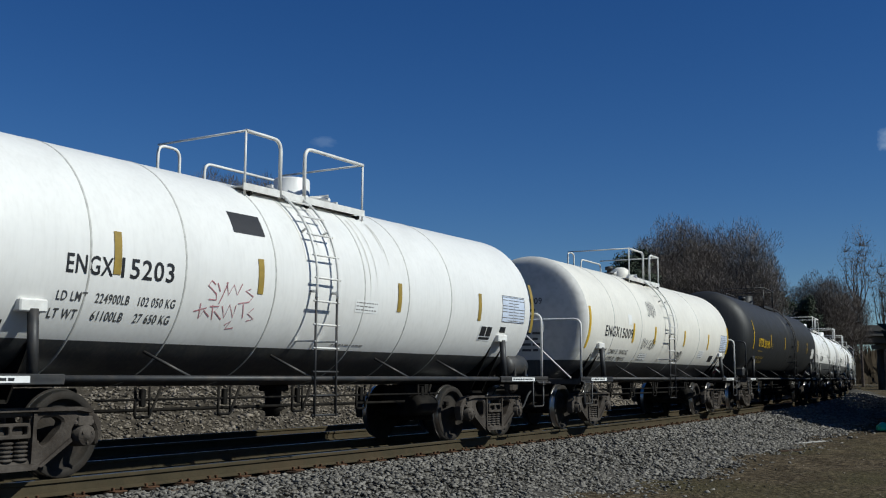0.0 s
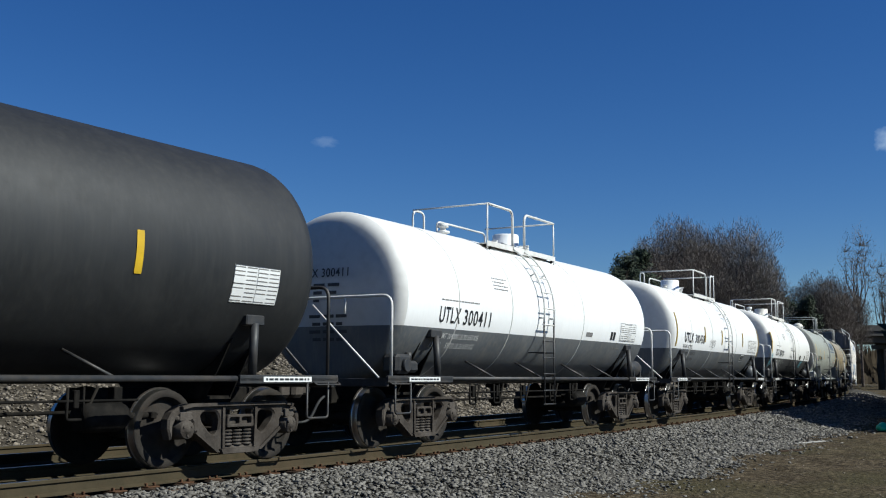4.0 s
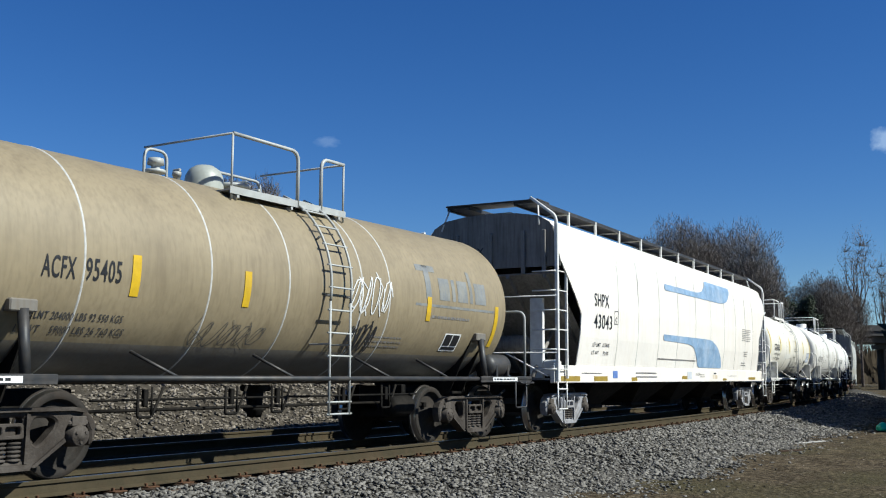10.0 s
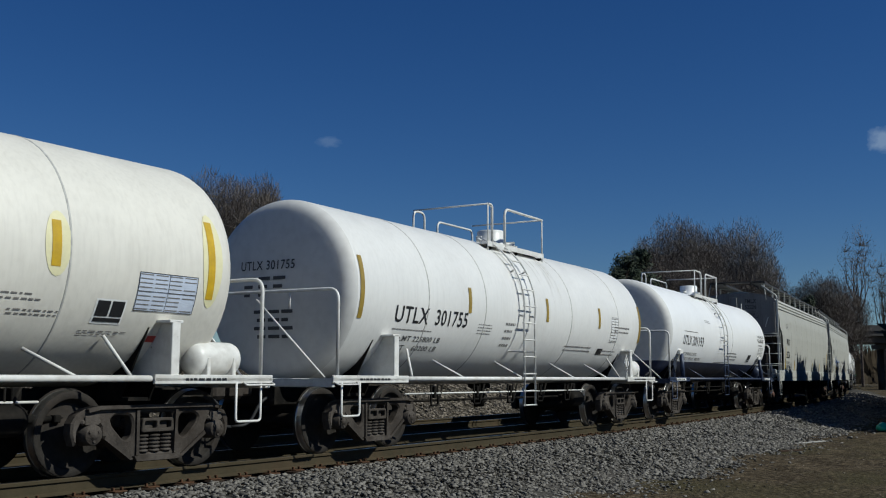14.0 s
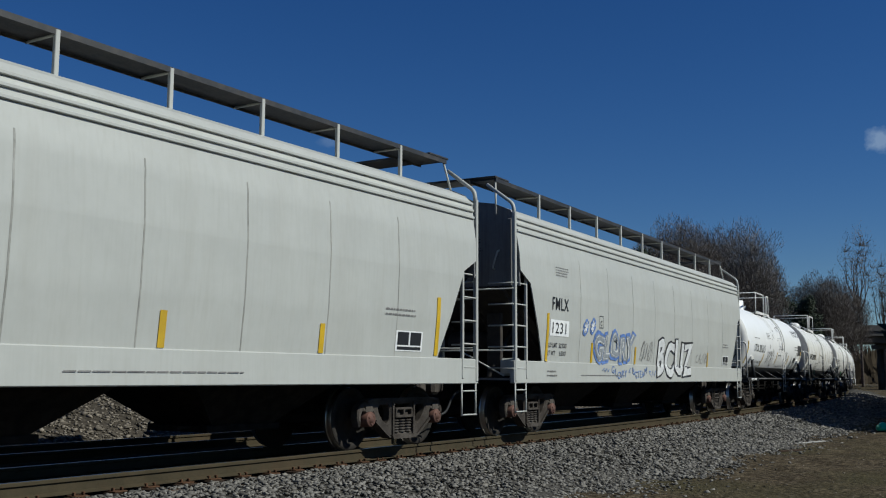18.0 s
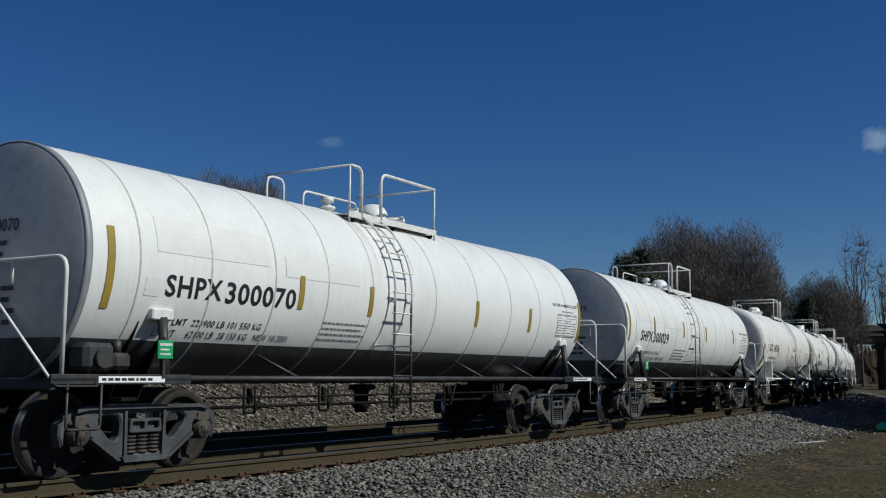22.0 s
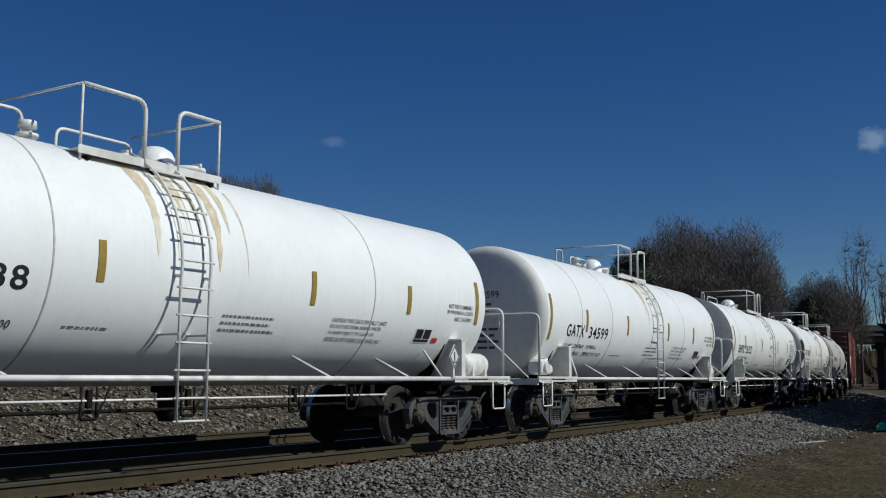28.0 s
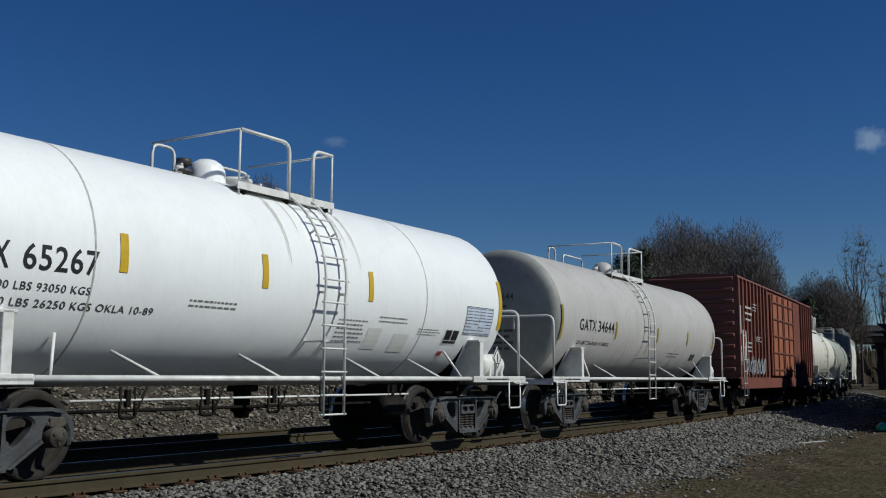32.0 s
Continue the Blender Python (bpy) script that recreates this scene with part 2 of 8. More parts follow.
MAT["spray_pink"] = material("dull_pink_spray_paint", (0.3915, 0.1914, 0.2088), 0.6, vary=0.2, scale=10)
MAT["spray_black"] = material("black_spray_paint", (0.0261, 0.0261, 0.0287), 0.5, vary=0.25, scale=10)
MAT["spray_white"] = material("white_spray_paint", (0.5916, 0.5916, 0.5742), 0.5, vary=0.15, scale=10)
MAT["spray_grey"] = material("mauve_grey_spray_paint", (0.1914, 0.174, 0.2088), 0.5, vary=0.2, scale=10)
MAT["spray_cyan"] = material("cyan_spray_paint", (0.1392, 0.3654, 0.4524), 0.5, vary=0.2, scale=10)
MAT["spray_blue"] = material("blue_spray_paint", (0.1131, 0.1914, 0.435), 0.5, vary=0.2, scale=10)
MAT["spray_silver"] = material("silver_grey_spray_paint", (0.261, 0.2784, 0.2958), 0.5, vary=0.2, scale=6)
MAT["rust_stain"] = material("tan_rust_run_off", (0.56, 0.45, 0.30), 0.6, vary=0.14, scale=3.5, dirt=(0.74, 0.70, 0.62), dirt_amount=0.75, streak=True)
MAT["rust_run"] = material("faint_rust_run", (0.4524, 0.3567, 0.2175), 0.6, vary=0.12, scale=6.0, dirt=(0.76, 0.73, 0.66), dirt_amount=0.8, streak=True)
MAT["soot_run"] = material("faint_soot_run", (0.522, 0.509, 0.4698), 0.6, vary=0.12, scale=6.0, dirt=(0.72, 0.70, 0.65), dirt_amount=0.8, streak=True)
MAT["panel_seam"] = material("faint_panel_seam", (0.4524, 0.4437, 0.4002), 0.6, vary=0.2, scale=6)
MAT["hose"] = material("black_rubber_hose", (0.0174, 0.0174, 0.0174), 0.7, vary=0.1)
MAT["rail_side"] = material("rust_tan_rail_side", (0.0539, 0.0444, 0.027), 0.85, vary=0.15, scale=3.0, dirt=(0.075, 0.05, 0.03), dirt_amount=0.4, bump=0.2, bump_scale=40)
MAT["rail_top"] = material("polished_rail_head", (0.3654, 0.348, 0.3219), 0.3, metal=1.0, vary=0.1, scale=8)
MAT["tie"] = material("weathered_oak_tie", (0.0435, 0.0296, 0.0209), 0.9, vary=0.3, scale=6.0, dirt=(0.05, 0.035, 0.025), dirt_amount=0.5, bump=0.5, bump_scale=25, per="object")
MAT["spike"] = material("rusty_spike", (0.0957, 0.0522, 0.0305), 0.9, vary=0.3, scale=12)
MAT["stone"] = material("grey_crushed_granite", (0.135, 0.126, 0.112), 0.9, vary=0.2, scale=9, per="island", bump=0.4, bump_scale=30)
MAT["bank_stone"] = material("dusty_rubble_stone", (0.15, 0.13, 0.105), 0.9, vary=0.25, scale=6, per="island", bump=0.4, bump_scale=25)
MAT["wood_grey"] = material("weathered_board", (0.3654, 0.348, 0.3132), 0.85, vary=0.2, scale=6)
MAT["bark"] = material("grey_brown_bark", (0.0957, 0.0783, 0.0653), 0.9, vary=0.25, scale=2.0, bump=0.5, bump_scale=14)
MAT["twig"] = material("brown_twigs", (0.148, 0.126, 0.11), 0.9, vary=0.3, scale=0.6)
MAT["twig_grey"] = material("grey_twigs", (0.17, 0.15, 0.135), 0.9, vary=0.3, scale=0.6)
MAT["needle"] = material("dark_pine_needles", (0.0226, 0.0331, 0.0148), 0.8, vary=0.4, scale=0.7, per="island")
MAT["brush"] = material("dry_winter_scrub", (0.074, 0.0574, 0.0374), 0.9, vary=0.35, scale=0.5, per="island")
MAT["concrete"] = material("dark_weathered_concrete", (0.0783, 0.0757, 0.0722), 0.9, vary=0.2, scale=0.6, dirt=(0.05, 0.05, 0.048), dirt_amount=0.6, streak=True)
MAT["wall_white"] = material("white_metal_siding", (0.696, 0.696, 0.6786), 0.5, vary=0.05, scale=0.8)
MAT["wall_cream"] = material("cream_rendered_wall", (0.6438, 0.5742, 0.4002), 0.85, vary=0.06, scale=0.8, dirt=(0.4, 0.34, 0.24), dirt_amount=0.2, streak=True)
MAT["pane"] = material("dark_reflecting_pane", (0.0435, 0.0609, 0.0783), 0.08, vary=0.05)
MAT["roof_grey"] = material("grey_metal_roofing", (0.3045, 0.3045, 0.3045), 0.5, vary=0.1, scale=0.8)
MAT["bag"] = material("green_plastic", (0.04, 0.40, 0.22), 0.35, vary=0.1)


def ground_material():
    """Dirt, dry grass and trodden gravel; patches by their own noise."""
    m = bpy.data.materials.new("dirt_ground")
    m.use_nodes = True
    n, l = m.node_tree.nodes, m.node_tree.links
    b = n["Principled BSDF"]
    b.inputs["Roughness"].default_value = 0.95
    tc = n.new("ShaderNodeTexCoord")

    def nz(sc, detail=8):
        t = n.new("ShaderNodeTexNoise")
        t.inputs["Scale"].default_value, t.inputs["Detail"].default_value = sc, detail
        l.new(tc.outputs["Object"], t.inputs["Vector"])
        return t.outputs["Fac"]

    def rp(f, stops):
        r = n.new("ShaderNodeValToRGB")
        e = r.color_ramp.elements
        e[0].position, e[0].color = stops[0][0], (*stops[0][1], 1)
        e[1].position, e[1].color = stops[-1][0], (*stops[-1][1], 1)
        for p, c in stops[1:-1]:
            k = e.new(p)
            k.color = (*c, 1)
        l.new(f, r.inputs[0])
        return r.outputs[0]

    def mx(f, a, c, mode="MIX"):
        x = n.new("ShaderNodeMix")
        x.data_type, x.blend_type = "RGBA", mode
        for sock, v in ((x.inputs["Factor"], f), (x.inputs["A"], a), (x.inputs["B"], c)):
            if isinstance(v, float):
                sock.default_value = v
            else:
                l.new(v, sock)
        return x.outputs["Result"]

    base = rp(nz(1.5, 10), [(0.36, (0.026, 0.019, 0.010)), (0.5, (0.055, 0.041, 0.023)), (0.64, (0.11, 0.084, 0.050))])
    fine = rp(nz(11.0, 12), [(0.34, (0.012, 0.009, 0.005)), (0.5, (0.052, 0.039, 0.022)), (0.68, (0.18, 0.145, 0.098))])
    grass = rp(nz(30.0), [(0.3, (0.02, 0.02, 0.008)), (0.7, (0.085, 0.072, 0.036))])
    patch = rp(nz(0.22), [(0.5, (0, 0, 0)), (0.66, (1, 1, 1))])
    col = mx(0.55, base, fine)
    col = mx(patch, col, grass)
    l.new(col, b.inputs["Base Color"])
    bp = n.new("ShaderNodeBump")
    bp.inputs["Strength"].default_value, bp.inputs["Distance"].default_value = 1.0, 0.08
    l.new(nz(10.0, 12), bp.inputs["Height"])
    l.new(bp.outputs[0], b.inputs["Normal"])
    return m


MAT["dirt"] = ground_material()
MAT["ballast_bed"] = material("packed_gravel_bed", (0.075, 0.069, 0.06), 0.95, vary=0.5, scale=16, bump=1.0, bump_scale=22)
# gravel under the train: oil and the train's shade in one near-black colour
MAT["oily_shade_bed"] = material("oil_and_shade_black_gravel_bed", (0.016, 0.0145, 0.013), 0.9, vary=0.4, scale=14, bump=1.0, bump_scale=22)
MAT["oily_shade_stone"] = material("oil_and_shade_black_stone", (0.028, 0.026, 0.023), 0.85, vary=0.3, scale=9, per="island")
MAT["bank_dirt"] = material("grey_dirt_bank", (0.062, 0.053, 0.041), 0.95, vary=0.5, scale=9.0, dirt=(0.035, 0.029, 0.021), dirt_amount=0.5, bump=1.0, bump_scale=16)


# earth, stone and grimed iron have no sheen
for key in ("dirt", "ballast_bed", "oily_shade_bed", "oily_shade_stone", "bank_dirt", "bank_stone", "stone", "tie", "spike", "rail_side", "under", "truck", "wheel", "bark", "twig", "twig_grey", "brush", "concrete"):
    mat(key).node_tree.nodes["Principled BSDF"].inputs["Specular IOR Level"].default_value = 0.08


# ---- mesh building ----
class M:
    """Collects faces of one part."""

    def __init__(self):
        self.v, self.f, self.mi, self.sm = [], [], [], []

    def add(self, verts, faces, mi=0, smooth=False):
        o = len(self.v)
        self.v.extend(tuple(p) for p in verts)
        for q in faces:
            self.f.append(tuple(i + o for i in q))
            self.mi.append(mi)
            self.sm.append(smooth)
        return self

    def box(self, x0, x1, y0, y1, z0, z1, mi=0, c=0.0):
        if c <= 0:
            vs = [(x, y, z) for z in (z0, z1) for y in (y0, y1) for x in (x0, x1)]
            return self.add(vs, [(0, 2, 3, 1), (4, 5, 7, 6), (0, 1, 5, 4), (2, 6, 7, 3), (0, 4, 6, 2), (1, 3, 7, 5)], mi)
        c = min(c, (x1 - x0) * 0.45, (y1 - y0) * 0.45, (z1 - z0) * 0.45)
        bm = bmesh.new()
        vs = []
        for x, sx in ((x0, 1), (x1, -1)):
            for y, sy in ((y0, 1), (y1, -1)):
                for z, sz in ((z0, 1), (z1, -1)):
                    vs += [(x, y + sy * c, z + sz * c), (x + sx * c, y, z + sz * c), (x + sx * c, y + sy * c, z)]
        for p in vs:
            bm.verts.new(p)
        bmesh.ops.convex_hull(bm, input=bm.verts[:])
        bmesh.ops.dissolve_limit(bm, angle_limit=0.02, verts=bm.verts[:], edges=bm.edges[:])
        return self.take(bm, mi)

    def take(self, bm, mi=0, smooth=False):
        bm.verts.index_update()
        self.add([p.co[:] for p in bm.verts], [[q.index for q in g.verts] for g in bm.faces], mi, smooth)
        bm.free()
        return self

    def tube(self, pts, r, n=8, mi=0, caps=True):
        pts = [Vector(p) for p in pts]
        k = len(pts)
        ring_list, ref = [], None
        for i, p in enumerate(pts):
            a = (pts[i] - pts[i - 1]).normalized() if i else (pts[1] - pts[0]).normalized()
            c = (pts[i + 1] - pts[i]).normalized() if i < k - 1 else a
            d = (a + c)
            d = d.normalized() if d.length > 1e-6 else a
            if ref is None:
                ref = Vector((0, 0, 1)) if abs(d.z) < 0.9 else Vector((1, 0, 0))
            u = (ref - d * ref.dot(d)).normalized()
            w = d.cross(u)
            ref = u
            g = 1 / max(0.5, d.dot(a))
            ring_list.append([p + (u * math.cos(q) + w * math.sin(q)) * r * (g if 0 < i < k - 1 else 1) for q in (2 * math.pi * j / n for j in range(n))])
        o = len(self.v)
        fs = []
        for i in range(k - 1):
            for j in range(n):
                j2 = (j + 1) % n
                fs.append((i * n + j, i * n + j2, (i + 1) * n + j2, (i + 1) * n + j))
        self.add([p for g in ring_list for p in g], fs, mi, True)
        if caps:
            self.f += [tuple(o + j for j in reversed(range(n))), tuple(o + (k - 1) * n + j for j in range(n))]
            self.mi += [mi, mi]
            self.sm += [False, False]
        return self

    def cone(self, p0, p1, r0, r1, n=12, mi=0):
        p0, p1 = Vector(p0), Vector(p1)
        d = (p1 - p0).normalized()
        u = d.orthogonal().normalized()
        w = d.cross(u)
        vs = [p + (u * math.cos(q) + w * math.sin(q)) * r for p, r in ((p0, r0), (p1, r1)) for q in (2 * math.pi * j / n for j in range(n))]
        self.add(vs, [(j, (j + 1) % n, n + (j + 1) % n, n + j) for j in range(n)], mi, True)
        o = len(self.v) - 2 * n
        self.f += [tuple(o + j for j in reversed(range(n))), tuple(o + n + j for j in range(n))]
        self.mi += [mi, mi]
        self.sm += [False, False]
        return self

    def lathe(self, profile, centre, axis="x", n=24, mi=0, smooth=True, pick=None, angles=None):
        """Turns (along, radius) pairs round an axis through centre; pick gives a material per profile step."""
        angles = angles or [2 * math.pi * j / n for j in range(n)]
        n = len(angles)
        c = Vector(centre)
        vs = []
        for a, r in profile:
            for q in angles:
                u, w = r * math.cos(q), r * math.sin(q)
                vs.append(c + (Vector((a, u, w)) if axis == "x" else Vector((u, a, w)) if axis == "y" else Vector((u, w, a))))
        o = len(self.v)
        self.v.extend(tuple(p) for p in vs)
        for i in range(len(profile) - 1):
            for j in range(n):
                j2 = (j + 1) % n
                q = (o + i * n + j, o + i * n + j2, o + (i + 1) * n + j2, o + (i + 1) * n + j)
                self.f.append(q if axis == "x" else q[::-1] if axis == "y" else q)
                zm = (vs[i * n + j].z + vs[i * n + j2].z + vs[(i + 1) * n + j].z + vs[(i + 1) * n + j2].z) / 4
                self.mi.append(pick(i, zm) if pick else mi)
                self.sm.append(smooth)
        return self

    def prism(self, poly, y0, y1, mi=0, plane="xz"):
        """A flat outline with thickness; the outline's points lie in the named plane."""
        n = len(poly)
        if plane == "xz":
            vs = [(a, y, c) for y in (y0, y1) for a, c in poly]
        elif plane == "yz":
            vs = [(x, a, c) for x in (y0, y1) for a, c in poly]
        else:
            vs = [(a, c, z) for z in (y0, y1) for a, c in poly]
        fs = [tuple(range(n)), tuple(reversed(range(n, 2 * n)))]
        fs += [(j, n + j, n + (j + 1) % n, (j + 1) % n) for j in range(n)]
        return self.add(vs, fs, mi)

    def plate(self, outline, holes, y0, y1, bevel=0.0, mi=0):
        """A flat casting in the xz plane with openings and eased edges."""
        bm = bmesh.new()
        edges = []
        for ring in [outline] + list(holes):
            vs = [bm.verts.new((x, y0, z)) for x, z in ring]
            edges += [bm.edges.new((a, b)) for a, b in zip(vs, vs[1:] + vs[:1])]
        bmesh.ops.triangle_fill(bm, use_beauty=True, use_dissolve=False, edges=edges)
        ex = bmesh.ops.extrude_face_region(bm, geom=bm.faces[:])
        for q in ex["geom"]:
            if isinstance(q, bmesh.types.BMVert):
                q.co.y = y1
        bmesh.ops.recalc_face_normals(bm, faces=bm.faces[:])
        if bevel:
            sharp = [e for e in bm.edges if len(e.link_faces) == 2 and abs(e.verts[0].co.y - e.verts[1].co.y) < 1e-6 and e.calc_face_angle() > 1.2]
            bmesh.ops.bevel(bm, geom=sharp, offset=bevel, segments=1, affect="EDGES")
        return self.take(bm, mi)

    def mesh(self, name, mats):
        me = bpy.data.meshes.new(name)
        me.from_pydata(self.v, [], self.f)
        for m in (mats if isinstance(mats, (list, tuple)) else [mats]):
            me.materials.append(m)
        me.polygons.foreach_set("material_index", self.mi)
        me.polygons.foreach_set("use_smooth", self.sm)
        me.update()
        bm = bmesh.new()
        bm.from_mesh(me)
        bmesh.ops.recalc_face_normals(bm, faces=bm.faces[:])
        bm.to_mesh(me)
        bm.free()
        return me


def part(name, shape, material_, parent, label="", at=None):
    me = shape if isinstance(shape, bpy.types.Mesh) else shape.mesh(name, material_)
    ob = new(name, me)
    ob.parent = parent
    if at is not None:
        ob.matrix_basis = at
    if label:
        tagged(ob, label)
    return ob


def thing(name, label, category, group="", m=None):
    ob = new(name)
    ob.empty_display_size = 0.3
    if m is not None:
        ob.matrix_world = m
    return tagged(ob, label, category, group)


def rounded(pts, r, n=5):
    """Fillets a polyline's corners."""
    pts = [Vector(p) for p in pts]
    out = [pts[0]]
    for a, b, c in zip(pts, pts[1:], pts[2:]):
        d0, d1 = (a - b), (c - b)
        k = min(r, d0.length * 0.45, d1.length * 0.45)
        p, q = b + d0.normalized() * k, b + d1.normalized() * k
        for i in range(n + 1):
            t = i / n
            out.append(p * (1 - t) ** 2 + b * 2 * t * (1 - t) + q * t * t)
    return out + [pts[-1]]


def soft_ring(pts, r=0.06, n=3):
    """A closed outline with rounded corners."""
    out = []
    k = len(pts)
    for i in range(k):
        a, b, c = (Vector((*pts[(i + d) % k], 0)) for d in (-1, 0, 1))
        d0, d1 = a - b, c - b
        q = min(r, d0.length * 0.4, d1.length * 0.4)
        p0, p1 = b + d0.normalized() * q, b + d1.normalized() * q
        for j in range(n + 1):
            t = j / n
            v = p0 * (1 - t) ** 2 + b * 2 * t * (1 - t) + p1 * t * t
            out.append((v.x, v.y))
    return out


CACHE = {}


def cached(key, make):
    if key not in CACHE:
        CACHE[key] = make()
    return CACHE[key]


# ---- lettering and marks laid on a surface ----
def on_surface(bm, skin, step=0.07):
    """Cuts a flat drawing (x along, y up) into strips and lays it on skin(x, z) -> y."""
    zs = [p.co.y for p in bm.verts]
    k = math.ceil(min(zs) / step) * step
    while k < max(zs):
        bmesh.ops.bisect_plane(bm, geom=bm.verts[:] + bm.edges[:] + bm.faces[:], plane_co=(0, k, 0), plane_no=(0, 1, 0))
        k += step
    for p in bm.verts:
        x, z = p.co.x, p.co.y
        p.co = (x, skin(x, z), z)
    return bm


def text_flat(words, x0, x1, z0, z1, weight=0.0, lean=0.0):
    """Built-in font, fitted to a box."""
    cu = bpy.data.curves.new("lettering", "FONT")
    cu.body, cu.size, cu.offset, cu.shear, cu.resolution_u = words, 1.0, weight, lean, 3
    cu.space_character = 1.1
    ob = bpy.data.objects.new("lettering", cu)
    me = bpy.data.meshes.new_from_object(ob)
    bpy.data.objects.remove(ob)
    bpy.data.curves.remove(cu)
    bm = bmesh.new()
    bm.from_mesh(me)
    bpy.data.meshes.remove(me)
    xs, ys = [p.co.x for p in bm.verts], [p.co.y for p in bm.verts]
    fx, fy = (x1 - x0) / (max(xs) - min(xs)), (z1 - z0) / (max(ys) - min(ys))
    mx_, my_ = min(xs), min(ys)
    for p in bm.verts:
        p.co = (x0 + (p.co.x - mx_) * fx, z0 + (p.co.y - my_) * fy, 0)
    return bm


def rects_flat(rects):
    bm = bmesh.new()
    for x0, x1, z0, z1 in rects:
        bm.faces.new([bm.verts.new(p) for p in ((x0, z0, 0), (x1, z0, 0), (x1, z1, 0), (x0, z1, 0))])
    return bm


def oval_flat(x, z, a, b, n=20):
    """A filled oval."""
    bm = bmesh.new()
    bm.faces.new([bm.verts.new((x + a * math.cos(q), z + b * math.sin(q), 0)) for q in (2 * math.pi * k / n for k in range(n))])
    return bm


def runs_flat(x0, x1, z_top, n, rng):
    """Thin streaks that narrow as they run down."""
    bm = bmesh.new()
    for i in range(n):
        x, w, ln = rng.uniform(x0, x1), rng.uniform(0.008, 0.035), rng.uniform(0.25, 1.25)
        zt = z_top - rng.uniform(0.0, 0.25)
        bend = rng.uniform(-0.02, 0.02)
        bm.faces.new([bm.verts.new(p) for p in ((x - w, zt, 0), (x + bend - w * 0.5, zt - ln * 0.6, 0), (x + bend, zt - ln, 0), (x + bend + w * 0.4, zt - ln * 0.6, 0), (x + w, zt, 0))])
    return bm


def band_flat(x, width, z_top, z_low, rng):
    """A broad ragged stain that thins out as it runs down."""
    n = 14
    left, right = [], []
    for i in range(n + 1):
        k = i / n
        w = width * (1 - k) ** 0.7 * rng.uniform(0.6, 1.15) / 2 + 0.004
        z, drift = z_top + (z_low - z_top) * k, 0.02 * math.sin(5 * k + x)
        left.append((x - w + drift, z, 0))
        right.append((x + w + drift, z, 0))
    bm = bmesh.new()
    a = [bm.verts.new(p) for p in left]
    b = [bm.verts.new(p) for p in right]
    for i in range(n):
        bm.faces.new((a[i], b[i], b[i + 1], a[i + 1]))
    return bm


def tag_letters(words, x0, x1, z0, z1, weight, sway=0.05, lean=0.1):
    """Swelled letters of a spray tag, set a little unevenly."""
    bm = text_flat(words, x0, x1, z0, z1, weight, lean)
    for p in bm.verts:
        x, z = p.co.x, p.co.y
        p.co.y = z + sway * math.sin(x * 5.3 + 0.7) + sway * 0.5 * math.sin(x * 11.0)
        p.co.x = x + sway * 0.6 * math.sin(z * 7.0 + x * 3.0)
    return bm


def stroke_flat(lines, width):
    """Sprayed lines as ribbons."""
    bm = bmesh.new()
    for pts in lines:
        pts = [Vector((x, z, 0)) for x, z in pts]
        prev = None
        for i, p in enumerate(pts):
            d = (pts[min(i + 1, len(pts) - 1)] - pts[max(i - 1, 0)])
            d = d.normalized() if d.length > 1e-9 else Vector((1, 0, 0))
            o = Vector((-d.y, d.x, 0)) * width / 2
            cur = (bm.verts.new(p - o), bm.verts.new(p + o))
            if prev:
                bm.faces.new((prev[0], cur[0], cur[1], prev[1]))
            prev = cur
    return bm


def lay(name, bm, key, parent, skin, label=""):
    """Lays a flat drawing on the skin; big lettering is split into its letters, fine lettering stays one piece."""
    if name == "lettering" and label:
        return letters(on_surface(bm, skin), key, parent, label)
    m_ = M().take(on_surface(bm, skin))
    me = bpy.data.meshes.new(name)
    me.from_pydata(m_.v, [], m_.f)
    me.materials.append(mat(key))
    me.update()
    ob = new(name, me)
    ob.parent = parent
    if name in ("stain_run", "small_print", "lettering"):
        tagged(ob, label, kind="stuff")
    elif label:
        tagged(ob, label)
    return ob


def letters(bm, key, parent, label):
    """Each letter of a laid word as a part of its own."""
    left = set(bm.faces)
    while left:
        todo = [left.pop()]
        isle = list(todo)
        while todo:
            for e in todo.pop().edges:
                for f in e.link_faces:
                    if f in left:
                        left.discard(f)
                        todo.append(f)
                        isle.append(f)
        number, vs, fs = {}, [], []
        for f in isle:
            for p in f.verts:
                if p not in number:
                    number[p] = len(vs)
                    vs.append(p.co[:])
            fs.append([number[p] for p in f.verts])
        me = bpy.data.meshes.new("letter")
        me.from_pydata(vs, [], fs)
        me.materials.append(mat(key))
        me.update()
        part("letter", me, None, parent, label)
    bm.free()


def text_lines(x0, x1, z0, z1, rows, rng, fill=0.34):
    """Bars in place of small print."""
    out, h = [], (z1 - z0) / rows
    for i in range(rows):
        z = z1 - (i + 1) * h + h * 0.2
        x = x0
        end = x1 - rng.random() * (x1 - x0) * 0.25
        while x < end:
            w = min(end - x, rng.uniform(0.03, 0.09) * max(1, (x1 - x0)))
            out.append((x, x + w, z, z + h * fill))
            x += w + 0.018 + 0.01 * rng.random()
    return out


